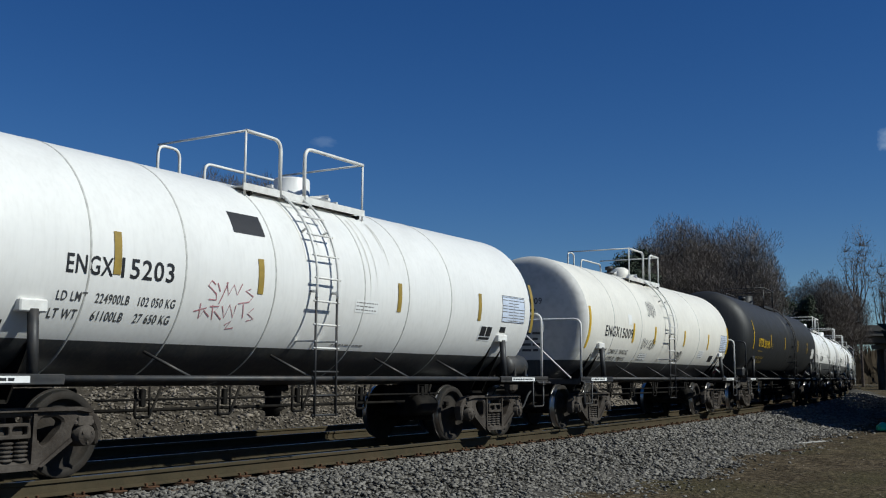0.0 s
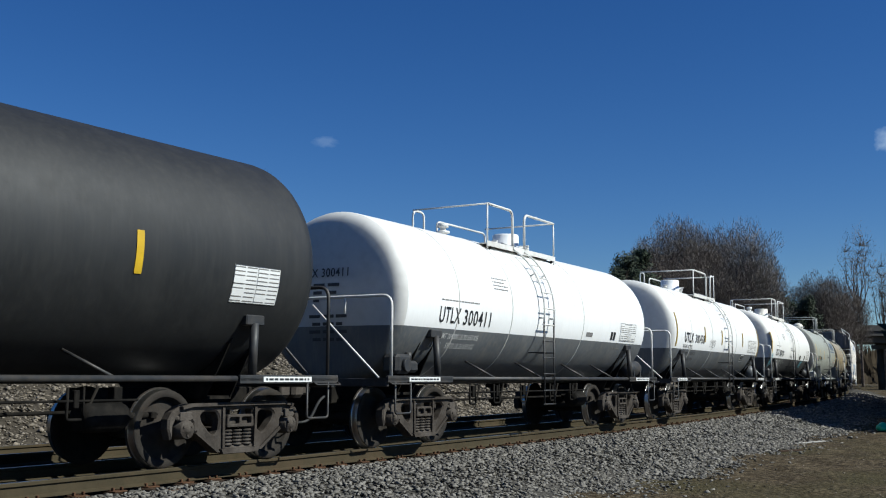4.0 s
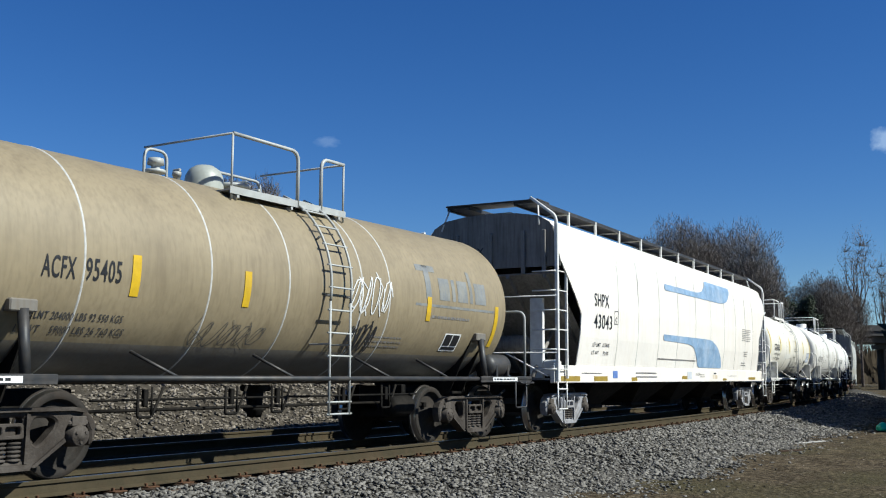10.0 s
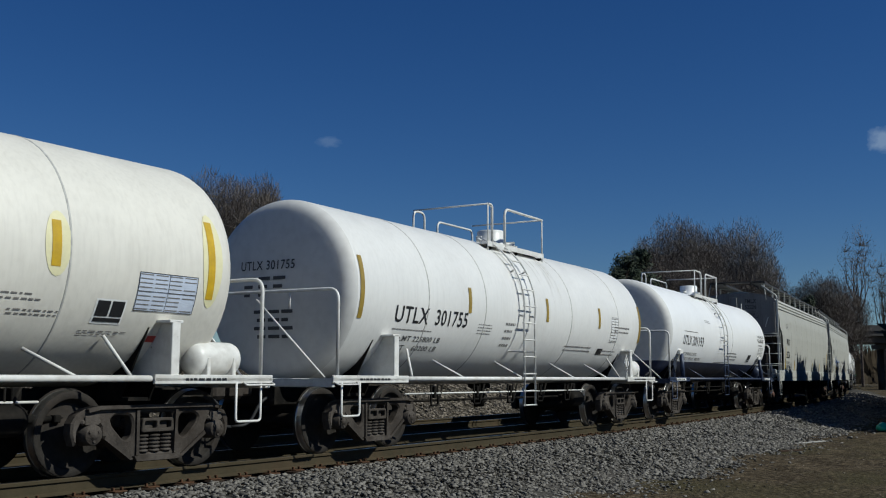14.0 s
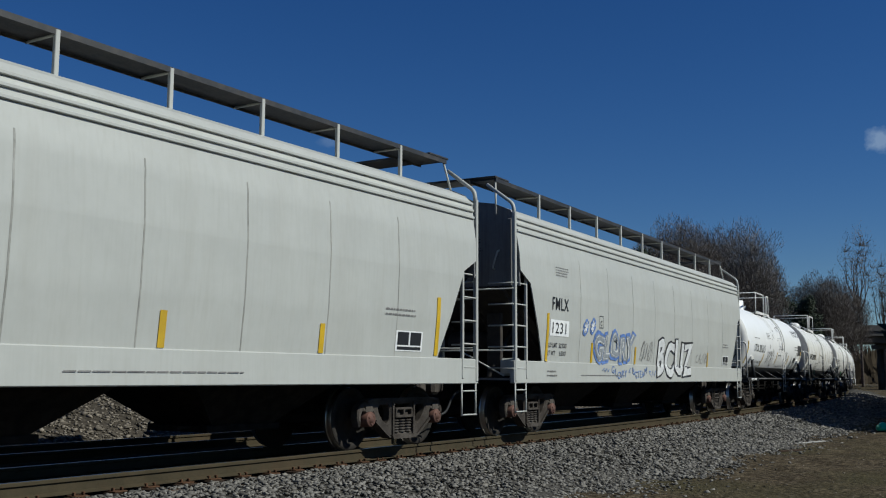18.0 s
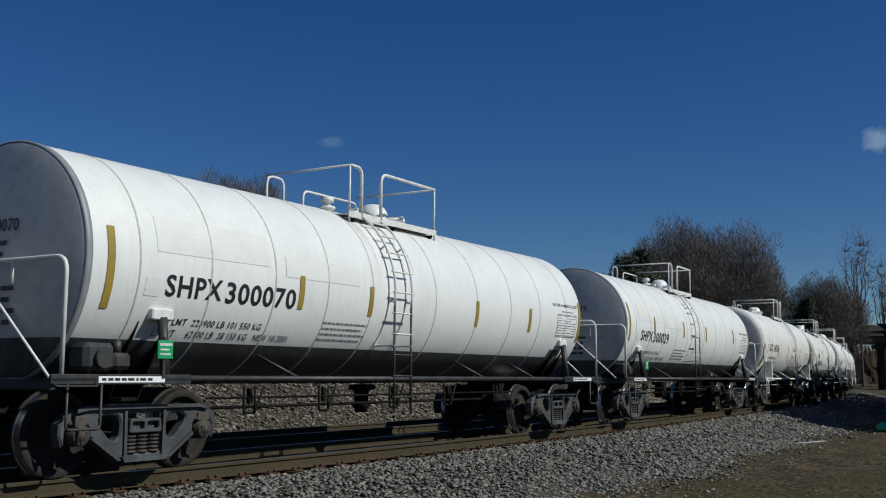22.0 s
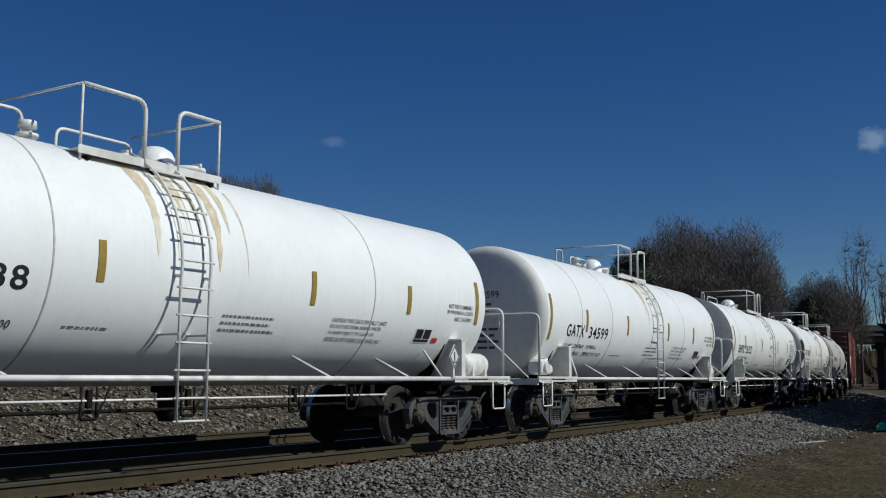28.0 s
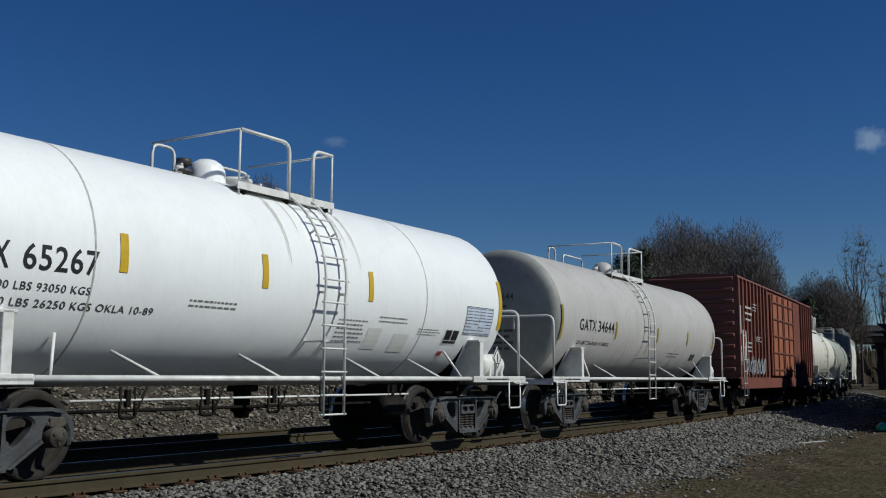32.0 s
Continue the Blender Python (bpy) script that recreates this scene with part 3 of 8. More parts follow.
def scrawl(x0, x1, z0, z1, n, rng):
    """A loose looping spray tag."""
    out = []
    w = (x1 - x0) / n
    for i in range(n):
        cx, cz = x0 + w * (i + 0.5), (z0 + z1) / 2
        ph, turns = rng.uniform(0, 6.28), rng.choice((0.8, 1.2, 1.6))
        a, b = w * rng.uniform(0.45, 0.75), (z1 - z0) * rng.uniform(0.32, 0.5)
        out.append([(cx + a * math.cos(ph + turns * 6.28 * k / 18) * (1 - 0.3 * k / 18), cz + b * math.sin(ph + turns * 1.3 * 6.28 * k / 18)) for k in range(19)])
        if rng.random() < 0.6:
            out.append([(cx + rng.uniform(-a, a), z0 + (z1 - z0) * k / 3 * rng.uniform(0.85, 1.1)) for k in range(4)])
    return out


# ---- ground, track bed and bank ----
def fbm(x, y, sc, seed=0.0):
    return noise.fractal(Vector((x * sc, y * sc, seed)), 1.0, 2.0, 4)


def bed_height(w, s, x, y):
    """Height of the ground beside the track: gravel shoulder, dirt lot, rubble bank behind."""
    z = np.full(len(w), -0.60)
    z = np.where((w > -2.2) & (w < 1.75), -0.235, z)
    z = np.where((w > -6.2) & (w <= -2.2), -0.285, z)
    k = np.clip((w - 1.75) / 2.6, 0, 1)
    z = np.where(w >= 1.75, -0.235 - 0.365 * k * k * (3 - 2 * k), z)
    k = np.clip((-6.2 - w) / 4.8, 0, 1)
    z = np.where(w <= -6.2, -0.285 + 2.05 * k ** 0.9, z)
    return z


def grid_axis(lo, hi, fine_lo, fine_hi, step, grow=1.22):
    a = list(np.arange(fine_lo, fine_hi + 1e-6, step))
    d = step
    while a[-1] < hi:
        d *= grow
        a.append(a[-1] + d)
    d = step
    while a[0] > lo:
        d *= grow
        a.insert(0, a[0] - d)
    return np.array(a)


def build_ground():
    gx, gy = grid_axis(-2600, 2600, 2, 75, 0.36), grid_axis(-2600, 2600, 0, 28, 0.30)
    X, Y = np.meshgrid(gx, gy)
    x, y = X.ravel(), Y.ravel()
    w, s = aside(x, y)
    z = bed_height(w, s, x, y)
    near = (abs(w) < 60) & (s > -40) & (s < 200)
    for i in np.nonzero(near)[0]:
        rough = 0.05 if -6.5 < w[i] < 1.6 else 0.06 if w[i] > 0 else 0.30 * min(1.0, max(0.05, (-6.2 - w[i]) / 1.5))
        if rough > 0:
            z[i] += rough * fbm(x[i], y[i], 0.55) * 0.6 + rough * 0.3 * fbm(x[i], y[i], 2.3, 3.0)
    nx, ny = len(gx), len(gy)
    me = bpy.data.meshes.new("ground")
    idx = np.arange(nx * ny).reshape(ny, nx)
    faces = np.stack([idx[:-1, :-1], idx[:-1, 1:], idx[1:, 1:], idx[1:, :-1]], -1).reshape(-1, 4)
    me.from_pydata(np.stack([x, y, z], 1).tolist(), [], faces.tolist())
    for k in ("dirt", "ballast_bed", "bank_dirt", "oily_shade_bed"):
        me.materials.append(mat(k))
    fw = w[faces].mean(1)
    fs_ = s[faces].mean(1)
    edge = 4.1 + 0.2 * np.sin(fs_ * 0.8) + 0.12 * np.sin(fs_ * 2.3)
    mi = np.where((fw > -6.1) & (fw < edge), 1, np.where((fw <= -6.1) & (fw > -13), 2, 0))
    # near-black bed painted where the train's shade falls, out to the siding
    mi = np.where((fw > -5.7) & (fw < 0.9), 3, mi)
    me.polygons.foreach_set("material_index", mi.astype(np.int32))
    me.polygons.foreach_set("use_smooth", np.ones(len(faces), dtype=bool))
    me.update()
    return tagged(new("ground", me), "brown dirt lot with gravel shoulder and dusty bank", "ground", kind="structure")


ground = build_ground()


def sweep_rail(w0, s0, s1, step):
    """A rail of the usual head, web and foot, along the line."""
    prof = [(-0.068, -0.172), (0.068, -0.172), (0.068, -0.160), (0.012, -0.140), (0.012, -0.048), (0.036, -0.040), (0.037, -0.010), (0.030, 0.0),
            (-0.030, 0.0), (-0.037, -0.010), (-0.036, -0.040), (-0.012, -0.048), (-0.012, -0.140), (-0.068, -0.160)]
    n = len(prof)
    vs, fs, mi = [], [], []
    ss = np.arange(s0, s1 + 1e-6, step)
    for s in ss:
        for a, z in prof:
            vs.append(tuple(on_line(float(s), w0 + a, z)))
    for i in range(len(ss) - 1):
        for j in range(n):
            k = (j + 1) % n
            fs.append((i * n + j, i * n + k, (i + 1) * n + k, (i + 1) * n + j))
            mi.append(1 if j == 7 else 0)
    m_ = M()
    m_.v, m_.f, m_.mi, m_.sm = vs, fs, mi, [False] * len(fs)
    return m_.mesh("rail", [mat("rail_side"), mat("rail_top")])


track = tagged(new("track"), "standard gauge railway track on grey gravel", "railway track", kind="structure")
for w0 in (0.753, -0.753):
    part("rail", sweep_rail(w0, -420, 600, 2.0), None, track, "rust-sided steel rail with polished top")
TIE = M().box(-0.115, 0.115, -1.30, 1.30, -0.36, -0.185, c=0.015).mesh("tie", mat("tie"))
PLATE = M().box(-0.09, 0.09, -0.17, 0.17, -0.185, -0.170, c=0.004)
for px_ in (-0.06, 0.06):
    for py_ in (-0.10, 0.10):
        PLATE.box(px_ - 0.012, px_ + 0.012, py_ - 0.02, py_ + 0.02, -0.17, -0.135, c=0.004)
PLATE = PLATE.mesh("tie_plate", mat("spike"))
rng = random.Random(5)
TIE_S = [3 + 0.51 * i for i in range(150)]
for s in TIE_S:
    m_ = Matrix.Translation(on_line(s)) @ pose(0, 0, 0, 0, 0, math.degrees(heading(s)) + rng.uniform(-1, 1))
    tie = part("tie", TIE, None, track, at=m_ @ pose(0, rng.uniform(-0.04, 0.04), rng.uniform(-0.012, 0.004)))
    part("tie_plate", PLATE, None, tie, at=pose(0, -0.753, 0))
siding = tagged(new("siding_track"), "second railway track in the shade beyond the train", "railway track", kind="structure")
for w0 in (-3.197, -4.703):
    part("rail", sweep_rail(w0, -60, 240, 2.0), None, siding, "rust-sided steel rail with polished top", at=pose(0, 0, -0.05))
for s in TIE_S[:110]:
    m_ = Matrix.Translation(on_line(s, -3.95, -0.05)) @ pose(0, 0, 0, 0, 0, math.degrees(heading(s)) + rng.uniform(-1, 1))
    part("tie", TIE, None, siding, at=m_ @ pose(0, rng.uniform(-0.04, 0.04), rng.uniform(-0.012, 0.004)))


def rock_meshes():
    out = []
    r = random.Random(11)
    for k in range(9):
        bm = bmesh.new()
        for _ in range(8):
            d = Vector((r.gauss(0, 1), r.gauss(0, 1), r.gauss(0, 1))).normalized()
            bm.verts.new(d * r.uniform(0.75, 1.1))
        got = bmesh.ops.convex_hull(bm, input=bm.verts[:])
        bmesh.ops.delete(bm, geom=[q for q in bm.verts if not q.link_faces], context="VERTS")
        bmesh.ops.triangulate(bm, faces=bm.faces[:])
        bm.verts.index_update()
        out.append((np.array([p.co[:] for p in bm.verts]), np.array([[q.index for q in f.verts] for f in bm.faces])))
        bm.free()
    return out


def scatter(name, key, places, sizes, seed, label):
    """Loose stones, all in one mesh."""
    rg = np.random.default_rng(seed)
    kinds = cached("rocks", rock_meshes)
    vs, fs, o = [], [], 0
    for i, (p, sz) in enumerate(zip(places, sizes)):
        v, f = kinds[i % len(kinds)]
        a = rg.uniform(0, 6.28)
        b = rg.normal(0, 0.55)
        ca, sa, cb, sb = math.cos(a), math.sin(a), math.cos(b), math.sin(b)
        rot = np.array([[ca, -sa, 0], [sa, ca, 0], [0, 0, 1]]) @ np.array([[1, 0, 0], [0, cb, -sb], [0, sb, cb]])
        q = (v * np.array([1.35, 0.95, 0.55]) * sz) @ rot.T + p
        vs.append(q)
        fs.append(f + o)
        o += len(v)
    V, F = np.concatenate(vs), np.concatenate(fs)
    me = bpy.data.meshes.new(name)
    me.vertices.add(len(V))
    me.vertices.foreach_set("co", V.ravel())
    me.loops.add(F.size)
    me.loops.foreach_set("vertex_index", F.ravel().astype(np.int32))
    me.polygons.add(len(F))
    me.polygons.foreach_set("loop_start", np.arange(0, F.size, 3, dtype=np.int32))
    me.materials.append(mat(key))
    me.update(calc_edges=True)
    return tagged(new(name, me), label, "stones", kind="stuff")


def ballast():
    rg = np.random.default_rng(21)
    S_, W_, Z_ = [], [], []
    bands = [(4.5, 16, 1.05, 5.3, 330, 0.036), (16, 30, 1.05, 5.3, 220, 0.042), (30, 55, 1.05, 5.3, 110, 0.054), (55, 95, 1.05, 5.0, 25, 0.075),
             (5, 30, -6.3, -5.3, 130, 0.040), (5, 30, -0.62, 0.62, 130, 0.040)]
    for s0, s1, w0, w1, dens, sz in bands:
        n = int((s1 - s0) * (w1 - w0) * dens)
        s, w = rg.uniform(s0, s1, n), rg.uniform(w0, w1, n)
        lim = 4.1 + 0.2 * np.sin(s * 0.8) + 0.12 * np.sin(s * 2.3)
        keep = (w < lim) | (rg.random(n) < np.exp(-(w - lim) * 3.2) * 0.55)
        S_.append(s[keep])
        W_.append(w[keep])
        Z_.append(sz * rg.uniform(0.55, 1.45, keep.sum()))
    s, w, sz = np.concatenate(S_), np.concatenate(W_), np.concatenate(Z_)
    psi = np.interp(s, S_AX, PSI)
    x, y = np.interp(s, S_AX, TX) + w * np.sin(psi), np.interp(s, S_AX, TY) - w * np.cos(psi)
    z = bed_height(w, s, x, y) + sz * 0.25
    z = z + 0.035 * np.clip(1.9 - abs(w - 1.35), 0, 1) * (w > 1.0)
    # stones between the rails have the shade in their colour too
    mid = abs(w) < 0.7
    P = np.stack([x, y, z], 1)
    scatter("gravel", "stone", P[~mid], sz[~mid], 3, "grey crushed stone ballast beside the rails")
    scatter("oily_gravel", "oily_shade_stone", P[mid], sz[mid], 6, "stone between the rails, blackened for oil and the train's shade")


def bank_rubble():
    rg = np.random.default_rng(8)
    n = 42000
    s, w = 4 + 60 * rg.random(n) ** 1.5, rg.uniform(-11.0, -5.9, n)
    sz = 0.020 + 0.06 * rg.random(n) ** 7 + 0.016 * rg.random(n) + 0.0008 * s
    psi = np.interp(s, S_AX, PSI)
    x, y = np.interp(s, S_AX, TX) + w * np.sin(psi), np.interp(s, S_AX, TY) - w * np.cos(psi)
    z = bed_height(w, s, x, y)
    for i in range(n):
        r = 0.30 * min(1.0, max(0.05, (-6.2 - w[i]) / 1.5))
        z[i] += r * fbm(x[i], y[i], 0.55) * 0.6 + r * 0.3 * fbm(x[i], y[i], 2.3, 3.0)
    scatter("rubble", "bank_stone", np.stack([x, y, z + sz * 0.2], 1), sz, 4, "dusty broken stones on the dirt bank")


def lot_pebbles():
    rg = np.random.default_rng(31)
    n = 2600
    s, w = 9 + 40 * rg.random(n) ** 1.5, rg.uniform(3.4, 9.0, n)
    sz = 0.009 + 0.028 * rg.random(n) ** 7
    psi = np.interp(s, S_AX, PSI)
    x, y = np.interp(s, S_AX, TX) + w * np.sin(psi), np.interp(s, S_AX, TY) - w * np.cos(psi)
    z = bed_height(w, s, x, y)
    for i in range(n):
        z[i] += 0.06 * fbm(x[i], y[i], 0.55) * 0.6 + 0.018 * fbm(x[i], y[i], 2.3, 3.0)
    scatter("pebbles", "bank_stone", np.stack([x, y, z + sz * 0.3], 1), sz, 5, "scattered pebbles on the dirt lot")


ballast()
bank_rubble()
lot_pebbles()


# ---- wheels and trucks ----
WR = 0.457


def wheelset_mesh():
    m_ = M()
    for sgn in (-1, 1):
        prof = [(0.80, 0.0), (0.80, 0.10), (0.775, 0.12), (0.745, 0.20), (0.705, 0.31), (0.715, 0.355), (0.785, 0.367), (0.795, 0.378), (0.795, 0.445), (0.785, 0.455),
                (0.715, 0.459), (0.690, 0.470), (0.680, 0.486), (0.668, 0.486), (0.660, 0.470), (0.660, 0.395), (0.675, 0.36), (0.68, 0.2), (0.66, 0.12), (0.62, 0.10), (0.62, 0.085), (0.0, 0.085)]
        m_.lathe([(a * sgn, r) for a, r in prof], (0, 0, 0), "y", 40, pick=lambda i, z: 1 if i in (9, 10) else 0)
    m_.cone((0, -1.02, 0), (0, 1.02, 0), 0.075, 0.075, 14)
    return m_.mesh("wheelset", [mat("wheel"), mat("tread")])


def side_frame_mesh(key):
    """One cast side: bowed top member, diagonals to a low spring seat, rounded windows, jaws over the bearings."""
    half = [(0.0, 0.755), (0.50, 0.755), (0.80, 0.752), (0.96, 0.725), (1.07, 0.665), (1.125, 0.58), (1.13, 0.47), (1.085, 0.345), (1.055, 0.36), (1.05, 0.50), (1.01, 0.575), (0.79, 0.575),
            (0.755, 0.53), (0.745, 0.43), (0.70, 0.395), (0.375, 0.165), (0.30, 0.15)]
    line = half + [(-x, z) for x, z in reversed(half[1:])]
    holes = [soft_ring([(-0.245, 0.235), (0.245, 0.235), (0.245, 0.665), (-0.245, 0.665)], 0.04)]
    for g in (-1, 1):
        holes.append(soft_ring([(g * 0.325, 0.56), (g * 0.345, 0.42), (g * 0.40, 0.375), (g * 0.47, 0.40), (g * 0.60, 0.53), (g * 0.635, 0.61), (g * 0.57, 0.655), (g * 0.37, 0.65)], 0.06))
    m_ = M().plate(line, holes, -1.115, -0.965, 0.022)
    # flanges along the top and the seat, ribs down the columns
    m_.prism([(-0.96, 0.727), (-0.80, 0.756), (0.80, 0.756), (0.96, 0.727), (0.95, 0.690), (0.79, 0.718), (-0.79, 0.718), (-0.95, 0.690)], -1.165, -1.112)
    m_.prism([(-0.30, 0.148), (0.30, 0.148), (0.33, 0.205), (-0.33, 0.205)], -1.165, -1.112)
    for g in (-1, 1):
        m_.prism([(g * 0.25, 0.21), (g * 0.29, 0.21), (g * 0.30, 0.70), (g * 0.26, 0.70)], -1.14, -1.112)
        m_.prism([(g * 0.33, 0.175), (g * 0.375, 0.168), (g * 0.73, 0.405), (g * 0.71, 0.44)], -1.145, -1.112)
    return m_.mesh("side_frame", mat(key))


def spring_mesh():
    prof = []
    for k in range(5):
        z = 0.238 + k * 0.041
        prof += [(z, 0.060), (z + 0.006, 0.081), (z + 0.022, 0.081), (z + 0.028, 0.060)]
    return M().lathe(prof, (0, -1.06, 0), "z", 12).mesh("spring", mat("truck"))


def bolster_mesh(key):
    m_ = M()
    m_.box(-0.20, 0.20, -1.09, 1.09, 0.46, 0.60, c=0.03)
    m_.box(-0.25, 0.25, -0.75, 0.75, 0.47, 0.72, c=0.04)
    m_.cone((0, 0, 0.70), (0, 0, 0.80), 0.2, 0.2, 16)
    for g in (-1, 1):
        m_.plate(soft_ring([(-0.235, 0.455), (0.235, 0.455), (0.22, 0.61), (-0.22, 0.61)], 0.03), [soft_ring([(a, 0.495), (a + 0.17, 0.495), (a + 0.17, 0.575), (a, 0.575)], 0.025) for a in (-0.19, 0.02)], g * 1.09, g * 1.15, 0.008)
    for x in (-0.47, 0.47):
        m_.box(x - 0.06, x + 0.06, -0.9, 0.9, 0.30, 0.42, c=0.02)
        for y in (-0.74, 0.74):
            m_.box(x - 0.05, x + 0.05, y - 0.05, y + 0.05, 0.28, 0.52, c=0.02)
    return m_.mesh("truck_bolster", mat(key))


def bearing_mesh():
    m_ = M()
    m_.lathe([(-1.19, 0.0), (-1.19, 0.045), (-1.175, 0.05), (-1.175, 0.10), (-1.165, 0.108), (-1.02, 0.118), (-0.96, 0.118), (-0.96, 0.0)], (0, 0, 0), "y", 18)
    for k in range(3):
        q = k * 2.094 + 0.5
        m_.cone((0.066 * math.cos(q), -1.19, 0.066 * math.sin(q)), (0.066 * math.cos(q), -1.17, 0.066 * math.sin(q)), 0.017, 0.017, 6)
    return m_.mesh("bearing", [mat("truck")])


def adapter_mesh():
    return M().box(-0.13, 0.13, -1.13, -0.96, 0.10, 0.165, c=0.02).box(-0.09, 0.09, -1.14, -1.125, 0.10, 0.20, c=0.01).mesh("adapter", mat("truck"))


MIRROR = pose(0, 0, 0, 0, 0, 180)
SPINNING = []


def truck(parent, x, dust="truck", rusty=False):
    t = part("truck", cached("bolster" + dust, lambda: bolster_mesh(dust)), None, parent, "cast steel four-wheel truck", pose(x, 0, 0))
    for turn in (Matrix.Identity(4), MIRROR):
        part("side_frame", cached("frame" + dust, lambda: side_frame_mesh(dust)), None, t, at=turn)
        for xs in (-0.165, 0.0, 0.165):
            part("spring", cached("spring", spring_mesh), None, t, at=turn @ pose(xs, 0, 0))
        for g in (-0.889, 0.889):
            b = part("bearing", cached("bearing", bearing_mesh), None, t, at=turn @ pose(g, 0, WR))
            if rusty:
                b.material_slots[0].link = "OBJECT"
                b.material_slots[0].material = mat("bearing_rust")
            part("bearing_adapter", cached("adapter", adapter_mesh), None, t, at=turn @ pose(g, 0, WR))
    for g in (-0.889, 0.889):
        ws = part("wheelset", cached("wheelset", wheelset_mesh), None, t, "steel wheel pair on an axle, bright tread", pose(g, 0, WR))
        SPINNING.append((ws, parent, x + g, g))
    return t


def coupler(parent, x, g):
    """Knuckle coupler, draft box and air hose at one end; g points outwards."""
    m_ = M()
    m_.box(min(x, x + g * 0.30), max(x, x + g * 0.30), -0.09, 0.09, 0.80, 0.97, c=0.03)
    m_.box(min(x + g * 0.26, x + g * 0.52), max(x + g * 0.26, x + g * 0.52), -0.17, 0.13, 0.76, 1.0, c=0.05)
    m_.box(min(x + g * 0.40, x + g * 0.60), max(x + g * 0.40, x + g * 0.60), 0.02, 0.15, 0.78, 0.99, c=0.05)
    part("coupler", m_, mat("truck"), parent, "rusty knuckle coupler")
    hose = M().tube(rounded([(x - g * 0.1, -0.35, 0.82), (x + g * 0.15, -0.36, 0.74), (x + g * 0.32, -0.30, 0.42), (x + g * 0.55, -0.20, 0.40)], 0.15), 0.022, 8)
    part("air_hose", hose, mat("hose"), parent, "black rubber brake hose")


# ---- tank cars ----
R, ZC = 1.375, 2.32
TRAIN = "cars of the freight train"


def head_profile(r, knuckle, depth):
    """A dished head from its crown to its rim: (distance beyond the straight shell, radius) pairs."""
    lo, hi = r, 90.0
    for _ in range(60):
        crown = (lo + hi) / 2
        if crown - math.sqrt((crown - knuckle) ** 2 - (r - knuckle) ** 2) > depth:
            lo = crown
        else:
            hi = crown
    turn = math.asin((r - knuckle) / (crown - knuckle))
    dish = [(depth - crown + crown * math.cos(turn * i / 9), crown * math.sin(turn * i / 9)) for i in range(10)]
    bend = [(math.pi / 2 - turn) * (1 - i / 6) for i in range(1, 7)]
    return dish + [(knuckle * math.sin(q), r - knuckle + knuckle * math.cos(q)) for q in bend]


def shell(r, zc, half, tail, head, rear, paint_z):
    """Shell with dished heads, straight from -half to tail; the paint changes at paint_z."""
    prof = [(-half - a, b) for a, b in head]
    prof += [(-half + (half + tail) * i / 12, r) for i in range(1, 12)]
    prof += [(tail + a, b) for a, b in reversed(rear)]
    n = 72
    angles = [2 * math.pi * j / n for j in range(n)]
    if paint_z:
        q = math.asin(max(-1, min(1, (paint_z - zc) / r)))
        for s_ in (q, math.pi - q):
            s_ %= 2 * math.pi
            j = min(range(n), key=lambda i: abs((angles[i] - s_ + math.pi) % (2 * math.pi) - math.pi))
            angles[j] = s_
    m_ = M()
    m_.lathe(prof, (0, 0, zc), "x", n, angles=angles)
    if not paint_z:
        return m_
    bm = bmesh.new()
    vs = [bm.verts.new(p) for p in m_.v]
    for f in m_.f:
        bm.faces.new([vs[i] for i in f])
    bmesh.ops.remove_doubles(bm, verts=bm.verts[:], dist=1e-5)
    bmesh.ops.bisect_plane(bm, geom=bm.verts[:] + bm.edges[:] + bm.faces[:], plane_co=(0, 0, paint_z), plane_no=(0, 0, 1), dist=1e-4)
    bm.verts.index_update()
    out = M()
    out.add([p.co[:] for p in bm.verts], [])
    for f in bm.faces:
        out.f.append(tuple(q.index for q in f.verts))
        out.mi.append(1 if f.calc_center_median().z < paint_z else 0)
        out.sm.append(True)
    bm.free()
    return out


def tank_skin(r, zc, lift=0.005):
    return lambda x, z: -math.sqrt(max(0.01, (r + lift) ** 2 - (z - zc) ** 2))


